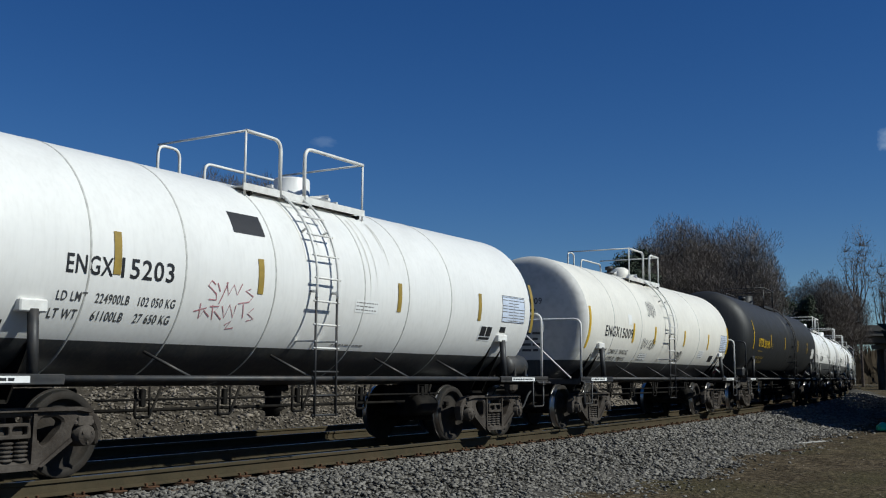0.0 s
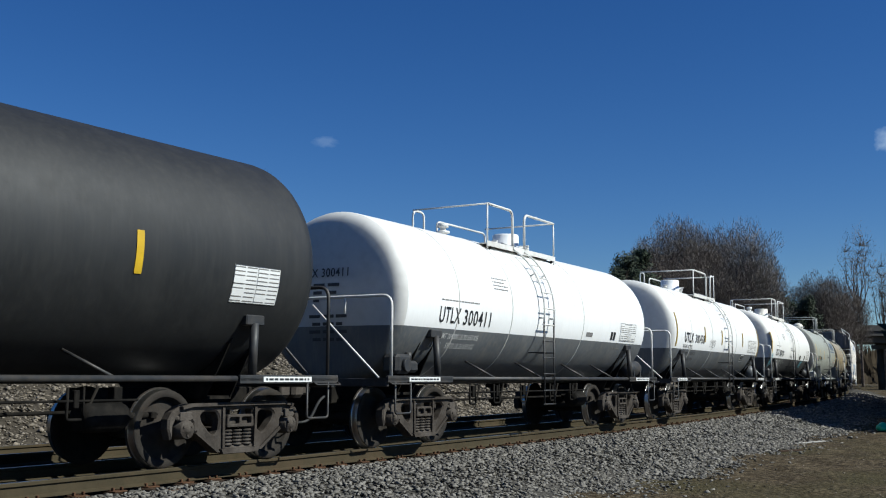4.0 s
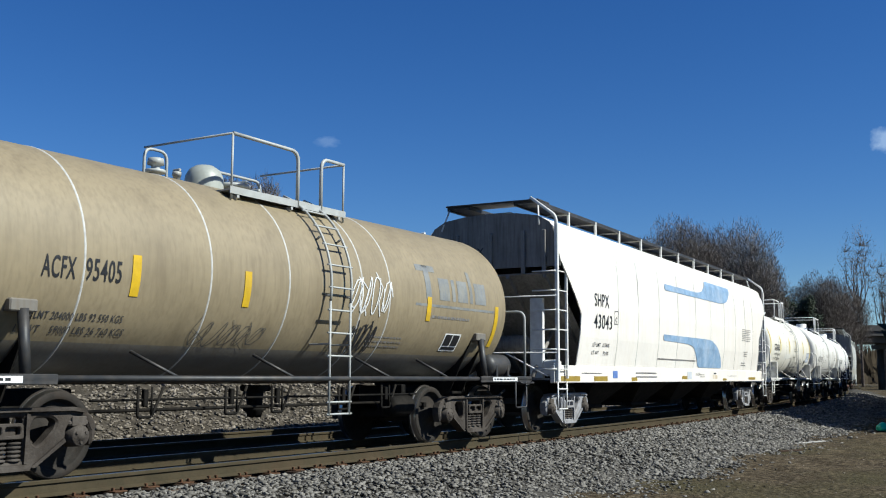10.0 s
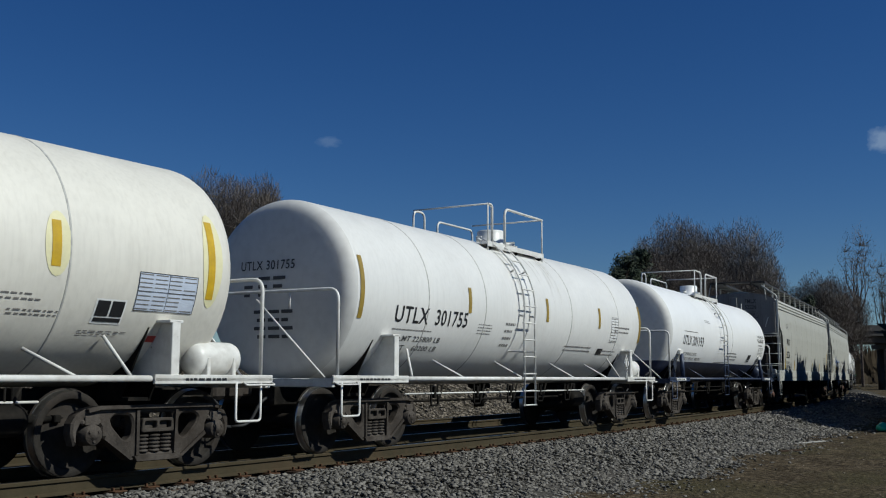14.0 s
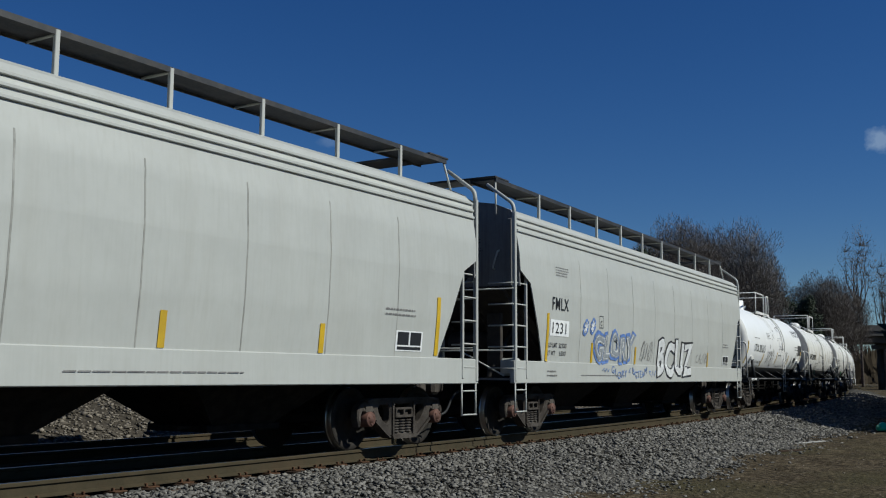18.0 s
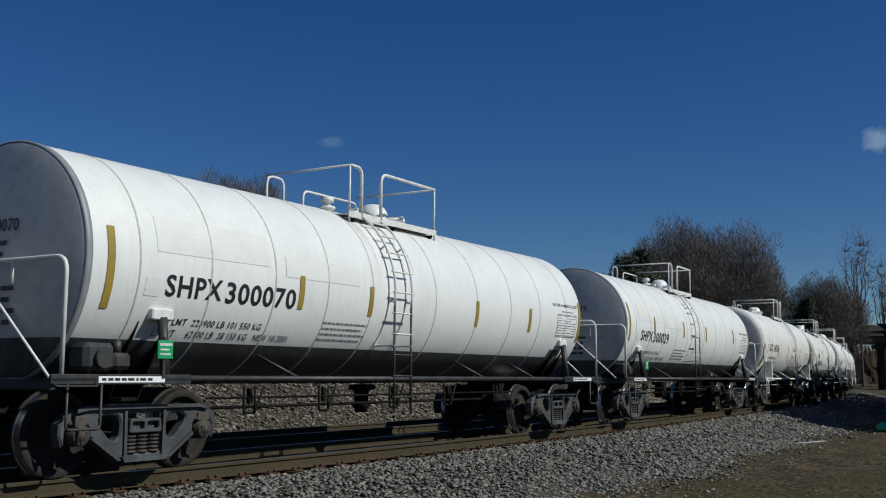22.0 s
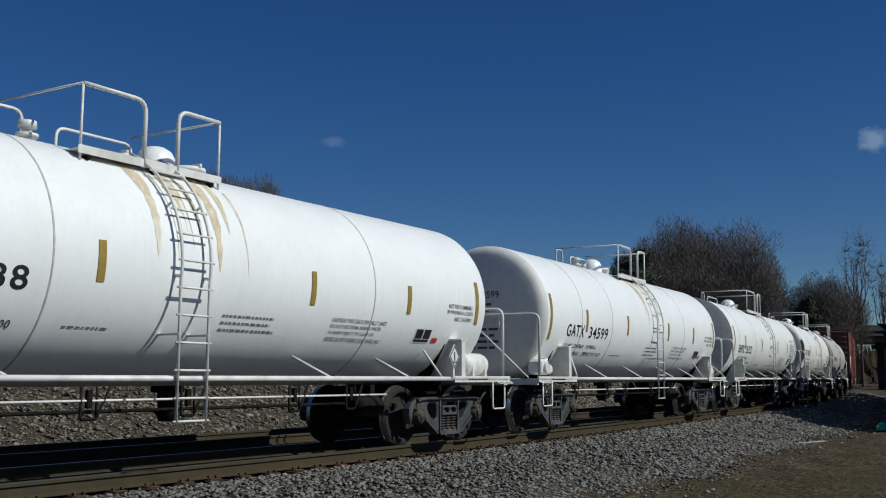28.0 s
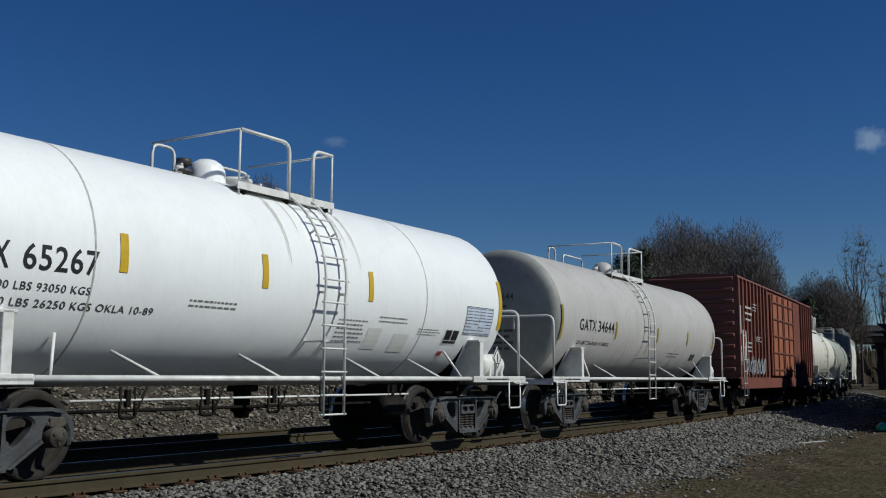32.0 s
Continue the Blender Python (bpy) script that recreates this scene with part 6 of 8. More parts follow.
def boxcar(c):
    h, L = c["base"] / 2, c["length"] / 2
    car = thing("boxcar", c["label"], "boxcar", TRAIN)
    rg = random.Random(c["seed"])
    z0, z1 = 1.05, 4.28
    part("body", M().box(-L, L, -1.46, 1.46, z0, z1, c=0.02), mat("boxcar_red"), car, "rust-red ribbed steel body")
    part("roof", M().prism([(-1.52, z1), (-1.50, z1 + 0.06), (0, z1 + 0.17), (1.50, z1 + 0.06), (1.52, z1)], -L - 0.03, L + 0.03, plane="yz"), mat("boxcar_red"), car)
    xs = [-L + 0.05 + i * 0.62 for i in range(9)] + [L - 0.05 - i * 0.62 for i in range(6)]
    for x in xs:
        for y in (-1.50, 1.50):
            part("rib", cached("boxrib", lambda: M().box(-0.05, 0.05, -0.045, 0.045, z0 + 0.05, z1, c=0.012).mesh("rib", mat("boxcar_red"))), None, car, at=pose(x, y, 0))
    for g in (-1, 1):
        for k in range(9):
            part("end_rib", cached("endrib", lambda: M().box(-0.04, 0.04, -1.38, 1.38, -0.07, 0.07, c=0.03).mesh("end_rib", mat("boxcar_red"))), None, car, at=pose(g * (L + 0.03), 0, z0 + 0.3 + k * 0.36))
        truck(car, g * h)
        coupler(car, g * (L + 0.15), g)
    for i in range(2):
        xa = -2.45 + i * 2.5
        door = part("door", M().box(xa, xa + 2.42, -1.56, -1.49, z0 + 0.10, z1 - 0.12, c=0.02), mat("boxcar_door"), car, "faded orange-red sliding door")
        for k in range(5):
            part("door_bar", M().box(xa + 0.03, xa + 2.39, -1.60, -1.558, z0 + 0.3 + k * 0.62, z0 + 0.37 + k * 0.62, c=0.012), mat("boxcar_red"), door)
        for k in range(3):
            part("door_bar", M().box(xa + 0.05 + k * 1.12, xa + 0.13 + k * 1.12, -1.61, -1.558, z0 + 0.12, z1 - 0.14, c=0.012), mat("boxcar_red"), door)
    part("side_sill", M().box(-L + 0.3, L - 0.3, -1.49, -1.43, 0.72, 1.06, c=0.01).box(-L + 0.3, L - 0.3, 1.43, 1.49, 0.72, 1.06, c=0.01), mat("boxcar_red"), car)
    skin = lambda x, z: -1.552
    lay("decal", rects_flat([(-7.9, -7.45, 2.5, 3.4), (-7.3, -6.95, 1.6, 2.2), (-6.75, -6.5, 2.2, 3.2), (-6.1, -5.9, 1.5, 2.6), (-7.8, -7.5, 1.5, 2.1), (-5.5, -5.3, 2.9, 3.5)]), "ink_white", car, lambda x, z: -1.4655, "faded white painted lettering blocks")
    rows = [(-7.3, -6.2, 2.9, 3.5), (-7.1, -6.3, 1.9, 2.3), (-6.0, -5.3, 3.3, 3.6), (-5.6, -4.6, 2.3, 2.5)]
    lay("small_print", rects_flat([q for a, b, c0, c1 in rows for q in text_lines(a, b, c0, c1, 3, rg)]), "ink_white", car, skin)
    lay("spray_tag", stroke_flat(scrawl(-7.4, -4.0, 1.2, 1.75, 6, rg), 0.09), "spray_silver", car, lambda x, z: -1.557, "loose spray-painted scrawl")
    part("ladder", M().tube([(-L + 0.25, -1.58, 0.5), (-L + 0.25, -1.58, 2.6)], 0.018, 6).tube([(-L + 0.7, -1.58, 0.5), (-L + 0.7, -1.58, 2.6)], 0.018, 6), mat("white_metal"), car)
    for k in range(6):
        part("rung", M().tube([(-L + 0.22, -1.58, 0.52 + k * 0.38), (-L + 0.73, -1.58, 0.52 + k * 0.38)], 0.014, 6), mat("white_metal"), car)
    return car


CARS = []  # (car, leading truck, trailing truck) along the line at rest


def couple(car, uf, ur):
    CARS.append((car, uf, ur))


WHITE = dict(paint="white", frame="white_metal", tank_label="white painted insulated tank shell with rounded heads", head_text=True)
DARK = dict(paint="white", belly="charcoal", line=1.44, frame="dark_metal", tank_label="white tank shell with dark painted belly", head_text=True)


def tc(uf, ur, style, **kw):
    c = dict(style)
    c.update(kw)
    c["base"] = ur - uf
    c.setdefault("dust", "truck_cool" if uf > 230 else "truck")
    if c["paint"] in ("white", "cream", "clean_white", "dusty_white") and "runs" not in c:
        c["runs"] = ((c["plat"][0], c["plat"][1], 3.60, 8, "soot_run"),)
    c["seed"] = int(uf * 10)
    couple(tank_car(c), uf, ur)


tc(9.94, 19.71, DARK, label="white tank car with black belly, pink spray tag and black ladder", paint="white", tail=0.87, lad=-0.40, plat=(-1.40, 1.29), dome=0.56, dome_kind="drum", low="dark_metal",
   seams=(-4.22, -2.88, -1.33, 0.6, 1.75, 3.0), stripes=((-3.87, 2.14, 2.60), (-1.61, 2.09, 2.53), (1.49, 2.04, 2.47), (3.94, 2.03, 2.49), (5.92, 1.9, 2.79)),
   marks=(("ENGX", -4.51, -3.92, 2.11, 2.31), ("15203", -3.81, -3.06, 2.11, 2.33)), data=(("LD LMT   224900LB   102 050 KG", -4.56, -2.97, 1.83, 1.93), ("LT WT     61100LB    27 650 KG", -4.60, -2.98, 1.65, 1.75)),
   plates=((-2.02, -1.45, 2.83, 3.10, "ink"), (0.40, 0.95, 1.98, 2.16, "paper"), (4.75, 4.95, 1.86, 1.96, "ink")), print=((0.42, 0.93, 2.0, 2.15, 3), (0.15, 0.9, 1.5, 1.55, 1)),
   tables=((4.75, 5.6, 2.05, 2.52, "paper_blue"),), squares=((4.05, 4.48, 1.70, 1.96),), ghosts=(([[(-2.39, 2.15), (-2.46, 2.19), (-2.51, 2.13), (-2.36, 2.04), (-2.34, 1.97), (-2.47, 1.97)], [(-2.36, 2.17), (-2.3, 2.07)], [(-2.19, 2.19), (-2.29, 1.93)], [(-2.21, 2.19), (-2.16, 2.04), (-2.08, 2.17), (-2.01, 2.05), (-1.94, 2.19)], [(-1.78, 2.14), (-1.87, 2.11), (-1.72, 2.05), (-1.78, 1.98)]], 0.016, "spray_pink"),
           ([[(-2.66, 1.82), (-2.47, 1.87)], [(-2.58, 1.92), (-2.55, 1.74), (-2.5, 1.84), (-2.39, 1.77)], [(-2.38, 1.91), (-2.33, 1.74)], [(-2.42, 1.89), (-2.27, 1.9), (-2.33, 1.84), (-2.18, 1.75)], [(-2.22, 1.91), (-2.14, 1.77), (-2.1, 1.93), (-1.99, 1.78), (-1.99, 1.93)], [(-1.96, 1.95), (-1.78, 1.98)], [(-1.87, 1.95), (-1.82, 1.78)], [(-1.67, 1.91), (-1.75, 1.84), (-1.62, 1.78), (-1.74, 1.75)], [(-2.08, 1.69), (-2.0, 1.74), (-2.05, 1.64), (-1.92, 1.66)]], 0.015, "spray_pink")), brake_valve=True, res_mat="dark_metal")
tc(24.29, 34.51, DARK, label="cream-white tank car with dark belly and round dome", paint="cream", head_paint="sooty_shade_white", lad=-0.34, plat=(-1.75, 0.70), dome=-0.02, low="dark_metal", valve=-0.9, valve_mat="dark_metal",
   seams=(-4.36, -2.45, 2.6, 0.5), stripes=((-5.85, 1.7, 2.58), (-3.02, 1.89, 2.34), (-1.39, 1.9, 2.33), (1.17, 1.92, 2.33), (3.58, 1.88, 2.32), (5.8, 1.8, 2.6)), stripe_mat="yellow", stripe_w=0.11,
   marks=(("ENGX", -4.89, -4.0, 1.98, 2.22), ("15009", -3.93, -3.06, 1.97, 2.20)), data=(("LD LMT     224800 LB  101900 KG", -4.95, -3.08, 1.61, 1.71), ("LT WT       61700 LB   27900 KG", -4.95, -3.08, 1.46, 1.55)),
   plates=((-3.42, -3.18, 2.29, 2.53, "paper"), (-2.2, -1.6, 1.50, 1.66, "paper"), (2.85, 3.35, 1.62, 1.85, "paper"), (4.1, 4.5, 1.55, 1.72, "ink")), print=((-2.2, -1.6, 1.50, 1.68, 4), (2.86, 3.33, 1.63, 1.84, 4)),
   tables=((4.95, 5.72, 1.85, 2.35, "paper_blue"),), tags=((-2.3, -1.25, 1.76, 2.02, 5, "spray_black", 0.016), (0.75, 1.3, 1.45, 1.8, 3, "spray_black", 0.018), (-1.9, -1.2, 2.55, 2.95, 4, "spray_black", 0.012)), wheel_end=1, tank_res=False)
tc(38.84, 53.04, DARK, label="long black tank car with yellow lettering", paint="black", belly="", frame="dark_metal", gear="dark_metal", tank_label="dull black tank shell with bulged heads", head=0.68, knuckle=0.5, r=1.52, zc=2.50, shell=0.75, tail=0.75, deck=1.5,
   lad=0.95, plat=(-1.44, 1.25), dome=-0.70, dome_kind="drum", dome_mat="black", valve=-1.25, valve_mat="dark_metal", seam_mat="seam_dark", seams=(0.1, 1.8), stripe_mat="yellow", small="yellow_old", ink="yellow", data_mat="yellow_old", head_ink="yellow_old",
   stripes=((-7.48, 2.05, 3.01), (-4.15, 2.18, 2.64), (-0.96, 2.19, 2.67), (2.4, 2.17, 2.65), (5.12, 2.16, 2.63)),
   marks=(("UTLX", -6.54, -5.56, 2.15, 2.45, 0.03), ("201990", -5.46, -4.41, 2.13, 2.41, 0.018)), data=(("LD LMT  195200 LB  88 600 KG", -6.53, -5.05, 1.74, 1.83), ("LT WT     66800 LB  30 300 KG", -6.6, -5.05, 1.60, 1.69)),
   print=((-6.5, -5.6, 1.98, 2.06, 1), (-3.85, -3.65, 2.12, 2.36, 3)), tables=((6.55, 7.35, 1.95, 2.4, "paper"),), brake_valve=True, wheel_end=-1, tank_res=False, head_text=True, hazard=("1230", -8.68, 1.38))
UT = dict(paint="clean_white", belly="slate", line=1.85, shell=0.66, tail=0.57, frame="dark_metal", head_text=True, tank_label="white over slate grey tank shell", low="dark_metal")
tc(57.20, 65.98, UT, label="white over slate grey tank car with drum dome", belly="slate", shell=0.80, tail=0.88, lad=-0.36, plat=(-1.70, 1.35), dome=0.70, dome_kind="drum", valve=-1.9, seams=(-3.68, -1.72, 1.6),
   marks=(("UTLX", -4.28, -3.60, 1.94, 2.20), ("300411", -3.49, -2.54, 1.93, 2.19)), data=(("LD LMT 204300 LB 92 650 KG", -4.26, -2.82, 1.69, 1.78), ("LT WT     58700 LB 26 650 KG", -4.30, -2.86, 1.54, 1.63)), data_mat="ink_white",
   print=((-4.25, -2.95, 2.29, 2.35, 1), (-2.4, -1.8, 2.6, 2.85, 4), (3.5, 3.9, 1.7, 1.78, 1)), plates=((1.8, 2.15, 1.93, 2.02, "ink_grey"), (3.2, 3.32, 1.9, 2.08, "ink"), (3.36, 3.48, 1.9, 2.08, "ink")), tables=((3.75, 4.75, 1.90, 2.30, "paper"),), brake_valve=True, res_mat="dark_metal")
tc(70.17, 79.11, UT, label="white over slate grey tank car with ochre strips", lad=0.52, plat=(-1.27, 1.28), dome=-0.88, dome_kind="drum", seams=(-3.6, -1.3, 1.8), stripe_w=0.11,
   stripes=((-5.07, 1.91, 2.80), (-2.17, 2.09, 2.53), (-0.13, 2.07, 2.51), (2.67, 2.10, 2.54), (5.08, 1.82, 2.76)),
   marks=(("UTLX", -4.30, -3.39, 2.03, 2.30, 0.035), ("300438", -3.22, -2.22, 2.04, 2.28)), data=(("THE TANK CAR PEOPLE", -4.33, -3.40, 1.87, 1.97), ("LD LMT  204400 LB  92 700 KG", -4.42, -2.92, 1.71, 1.79), ("LT WT      58600 LB  26 600 KG", -4.48, -2.95, 1.56, 1.64)), data_mat="ink_faded",
   print=((1.0, 1.5, 2.75, 2.95, 3),), tables=((3.55, 4.75, 1.92, 2.32, "paper"),), squares=((2.75, 3.15, 1.62, 1.82),), tags=((-1.6, -0.9, 1.95, 2.2, 4, "ink_grey", 0.008),), res_mat="slate", wheel_end=1)
tc(83.26, 92.24, UT, label="white over dark grey tank car with white scrawls on its belly", belly="charcoal", line=1.84, lad=-0.48, plat=(-1.75, 1.35), dome=0.63, dome_kind="drum", dome_mat="cream", valve=-2.1, seams=(-3.7, 1.6), stripes=((-5.28, 1.93, 2.81),), stripe_mat="yellow", stripe_w=0.12,
   marks=(("UTLX", -4.32, -3.66, 1.94, 2.19), ("300420", -3.54, -2.49, 1.92, 2.17)), data=(("LD LMT 204500 LB 92 750 KG", -4.30, -2.88, 1.70, 1.78), ("LT WT     58500 LB 26 500 KG", -4.34, -2.92, 1.57, 1.65)), data_mat="ink_white",
   print=((-4.3, -3.0, 2.29, 2.35, 1), (-2.45, -1.9, 2.6, 2.85, 4)), plates=((1.9, 2.3, 1.86, 2.05, "ink"), (3.3, 3.42, 1.86, 2.06, "ink"), (3.46, 3.58, 1.86, 2.06, "ink")), tables=((4.0, 4.85, 1.90, 2.28, "paper"),),
   tags=((-4.3, -2.0, 1.35, 1.85, 6, "spray_white", 0.012), (-5.35, -4.9, 1.5, 2.0, 3, "spray_cyan", 0.02), (2.3, 3.0, 1.5, 1.85, 4, "spray_cyan", 0.03)), brake_valve=True)
GREY = dict(paint="pale_grey", frame="grey_metal", gear="grey_metal", low="grey_metal", head_text=True, tank_label="pale grey tank shell with big blue-grey emblem")
tc(96.25, 105.79, GREY, label="pale grey tank car with blue-grey emblem and yellow strips", head_paint="sooty_shade_grey", post=0.36, shell=0.95, knuckle=0.1, head=0.3, tail=0.5, deck=1.36, lad=0.48, plat=(-0.87, 1.27), dome=-0.45, dome_mat="cream", seams=(-5.3, -3.75, -2.03, 0.9, 2.1), stripe_mat="yellow", stripe_w=0.11,
   stripes=((-5.42, 1.84, 2.75), (-3.45, 2.05, 2.51), (-1.42, 2.04, 2.48), (1.47, 2.05, 2.48), (3.57, 2.04, 2.46), (5.25, 1.9, 2.6)),
   marks=(("GATX", -4.57, -3.62, 1.92, 2.18, 0.018), ("4941", -3.32, -2.55, 1.93, 2.17)), data=(("LD LMT  205700LB    93300KG", -4.55, -2.72, 1.72, 1.80), ("LT WT      57300LB    26000KG", -4.58, -2.75, 1.57, 1.65)),
   plates=((-4.95, -4.78, 2.0, 2.09, "red"), (2.62, 2.80, 2.64, 3.20, "blue_grey"), (2.42, 3.0, 3.08, 3.20, "blue_grey"), (3.05, 3.42, 2.64, 3.02, "blue_grey"), (3.48, 3.60, 2.64, 3.02, "blue_grey"), (3.67, 4.04, 2.64, 3.02, "blue_grey"), (4.10, 4.22, 2.64, 3.20, "blue_grey"), (4.28, 4.68, 2.64, 3.02, "blue_grey"), (2.0, 5.1, 2.50, 2.56, "blue_grey"), (4.35, 4.5, 1.9, 2.0, "red")),
   print=((-2.0, -1.2, 1.55, 1.68, 2), (1.55, 3.0, 1.52, 1.84, 4), (4.2, 5.0, 2.05, 2.45, 3), (4.55, 5.05, 1.7, 2.0, 4)), squares=((3.35, 3.85, 1.55, 1.80),), diamonds=(5.1,), brake_valve=True, tank_res=False)
tc(109.64, 118.77, GREY, label="tan weathered tank car with faded emblem and rust", paint="tan", belly="tan_low", line=1.42, rim=True, head_paint="sooty_tan", shell=1.10, knuckle=0.05, head=0.2, r=1.32, zc=2.29, cap="tan_low", frame="dark_metal", gear="grey_metal", low="grey_metal", tank_label="tan rust-stained tank shell with grey belly", lad=0.37, plat=(-1.25, 1.2), dome=-0.88, dome_mat="pale_grey", valve=-1.75,
   seams=(-3.85, -2.02, -0.6, 1.0, 1.7), stripe_mat="yellow", stripes=((-5.3, 1.6, 2.2), (-3.16, 1.93, 2.38), (-1.39, 1.92, 2.36), (2.79, 1.95, 2.33), (5.0, 1.6, 2.3)), stripe_w=0.12,
   marks=(("ACFX", -4.36, -3.95, 2.05, 2.28), ("95405", -3.83, -3.36, 2.05, 2.29)), data=(("LD LMT 204000 LBS 92 550 KGS", -4.45, -3.20, 1.64, 1.72), ("LT WT    59000 LBS 26 760 KGS", -4.48, -3.12, 1.50, 1.58)),
   plates=((2.70, 2.86, 2.30, 2.84, "faded_emblem"), (2.5, 3.05, 2.74, 2.84, "faded_emblem"), (3.1, 3.42, 2.30, 2.66, "faded_emblem"), (3.5, 3.6, 2.30, 2.66, "faded_emblem"), (3.68, 4.0, 2.30, 2.66, "faded_emblem"), (4.07, 4.17, 2.30, 2.84, "faded_emblem"), (4.25, 4.62, 2.30, 2.66, "faded_emblem"), (2.4, 4.9, 2.18, 2.22, "faded_emblem")),
   print=((1.35, 2.3, 1.5, 1.7, 3), (2.9, 4.1, 1.98, 2.1, 1)), squares=((3.45, 3.95, 1.5, 1.78),), tags=((0.72, 1.75, 1.95, 2.55, 4, "spray_white", 0.022), (0.85, 1.5, 1.4, 1.85, 5, "spray_black", 0.028), (-2.1, -0.9, 1.4, 1.75, 5, "ink_faded", 0.01)), dust="truck", res_mat="dark_metal")
SEC_A = [(1.44, 1.30), (1.53, 1.9), (1.57, 2.6), (1.55, 3.3), (1.50, 3.7), (1.40, 4.02)]
couple(hopper_car(dict(seed=43, base=15.78, length=18.8, paint="hopper_white", end_paint="grimy_shaded_end", frame="white_metal", label="white round-sided covered hopper with blue emblem and roof walkways", side_label="white curved side sheet with rust spots", section=SEC_A, cut=(3.40, 0.06, 1.25), chords=0, ends=((1.3, 1.15), (2.35, 1.20), (2.95, 0.60), (3.35, 0.16), (3.55, 0.10), (3.85, 0.18), (4.02, 0.34)),
    ribs=[-6.0, -4.6, -3.0, -1.4, 0.3, 1.9, 3.5, 4.9, 6.2, 7.3], rib_w=0.016, rib_h=0.006, rib_mat="panel_seam", posts=[-7.54, -5.94, -4.34, -2.7, -1.03, 0.6, 2.2, 3.8, 5.4, 7.0], bays=4, dust="truck_pale", board=0.55,
    marks=(("SHPX", -7.49, -6.63, 2.56, 2.84), ("43043", -7.49, -6.41, 2.10, 2.40)), data=(("CAUTION", 0.50, 0.92, 1.14, 1.21), ("LD LMT  213900", -7.5, -6.5, 1.72, 1.80), ("LT WT      72100", -7.5, -6.5, 1.55, 1.63)), boxed=((-6.27, -6.03, 2.24, 2.52),), plates=((6.9, 7.9, 1.02, 1.10, "yellow_old"), (-9.1, -8.1, 1.0, 1.1, "yellow_old"), (-7.3, -6.5, 1.0, 1.1, "yellow_old"), (-4.9, -4.5, 1.0, 1.08, "yellow_old"), (-6.15, -5.85, 1.06, 1.22, "spray_blue"), (-0.81, -0.33, 1.04, 1.12, "yellow_old"), (-0.29, 0.12, 1.04, 1.24, "paper_grey"), (2.34, 2.85, 1.05, 1.16, "rust_run"), (2.45, 2.75, 1.18, 1.22, "ink_faded"), (3.50, 3.95, 1.0, 1.06, "yellow_old")),
    print=((5.75, 7.0, 2.25, 2.66, 7), (0.95, 1.5, 1.08, 1.2, 2), (6.0, 6.6, 1.75, 1.95, 3), (-4.6, -2.9, 1.06, 1.24, 2), (-3.0, 0.5, 1.5, 1.6, 1), (4.2, 5.4, 1.12, 1.16, 1), (-8.0, -6.6, 1.14, 1.2, 1), (5.8, 6.5, 1.45, 1.6, 2)),
    shapes=(([(-2.5, 3.27), (-2.5, 3.43), (0.6, 3.43), (1.1, 3.5), (1.4, 3.66), (1.56, 3.83), (4.44, 3.83), (4.3, 3.62), (4.0, 3.42), (3.6, 3.32), (3.0, 3.28), (1.6, 3.28)], "sky_blue", "emblem", "faded blue painted emblem"),
            ([(-2.65, 2.0), (-2.65, 2.15), (1.2, 2.16), (1.97, 2.15), (2.6, 2.0), (3.1, 1.72), (3.36, 1.36), (0.74, 1.36), (0.5, 1.64), (0.14, 1.9), (-0.4, 1.97)], "sky_blue", "emblem", "faded blue painted emblem")))), 122.73, 138.51)
tc(142.84, 152.11, WHITE, label="off-white tank car with bright yellow strips on pale patches", paint="cream", head_paint="sooty_shade_white", shell=1.0, knuckle=0.12, head=0.3, lad=0.58, plat=(-0.95, 1.45), dome=-0.28, valve=-1.1, seams=(-3.6, -1.6, 1.7, 3.2), stripe_mat="yellow", stripe_w=0.11, patch="pale_patch",
   stripes=((-5.45, 1.99, 2.93), (-3.15, 2.15, 2.68), (-0.87, 2.16, 2.66), (0.95, 2.16, 2.62), (3.03, 2.16, 2.63), (5.15, 1.96, 2.88)),
   marks=(("GATX65060", -4.57, -3.41, 2.12, 2.37, 0.016),), data=(("LD LMT 205300 LB 93100 KG", -4.53, -3.10, 1.94, 2.03), ("LT WT   57700 LB 26150 KG", -4.58, -3.16, 1.78, 1.87)), data_mat="ink",
   plates=((-2.0, -0.6, 1.85, 2.05, "beige_patch"), (4.45, 4.6, 1.45, 1.52, "red")), print=((-0.7, 0.1, 1.86, 1.92, 2), (1.2, 2.1, 1.45, 1.78, 6), (2.3, 3.0, 1.80, 1.90, 2), (2.6, 3.2, 1.66, 1.74, 2), (3.5, 4.2, 1.5, 1.56, 2)), tables=((4.1, 4.95, 1.78, 2.2, "paper_blue"),), squares=((3.6, 4.0, 1.62, 1.88),), brake_valve=False)
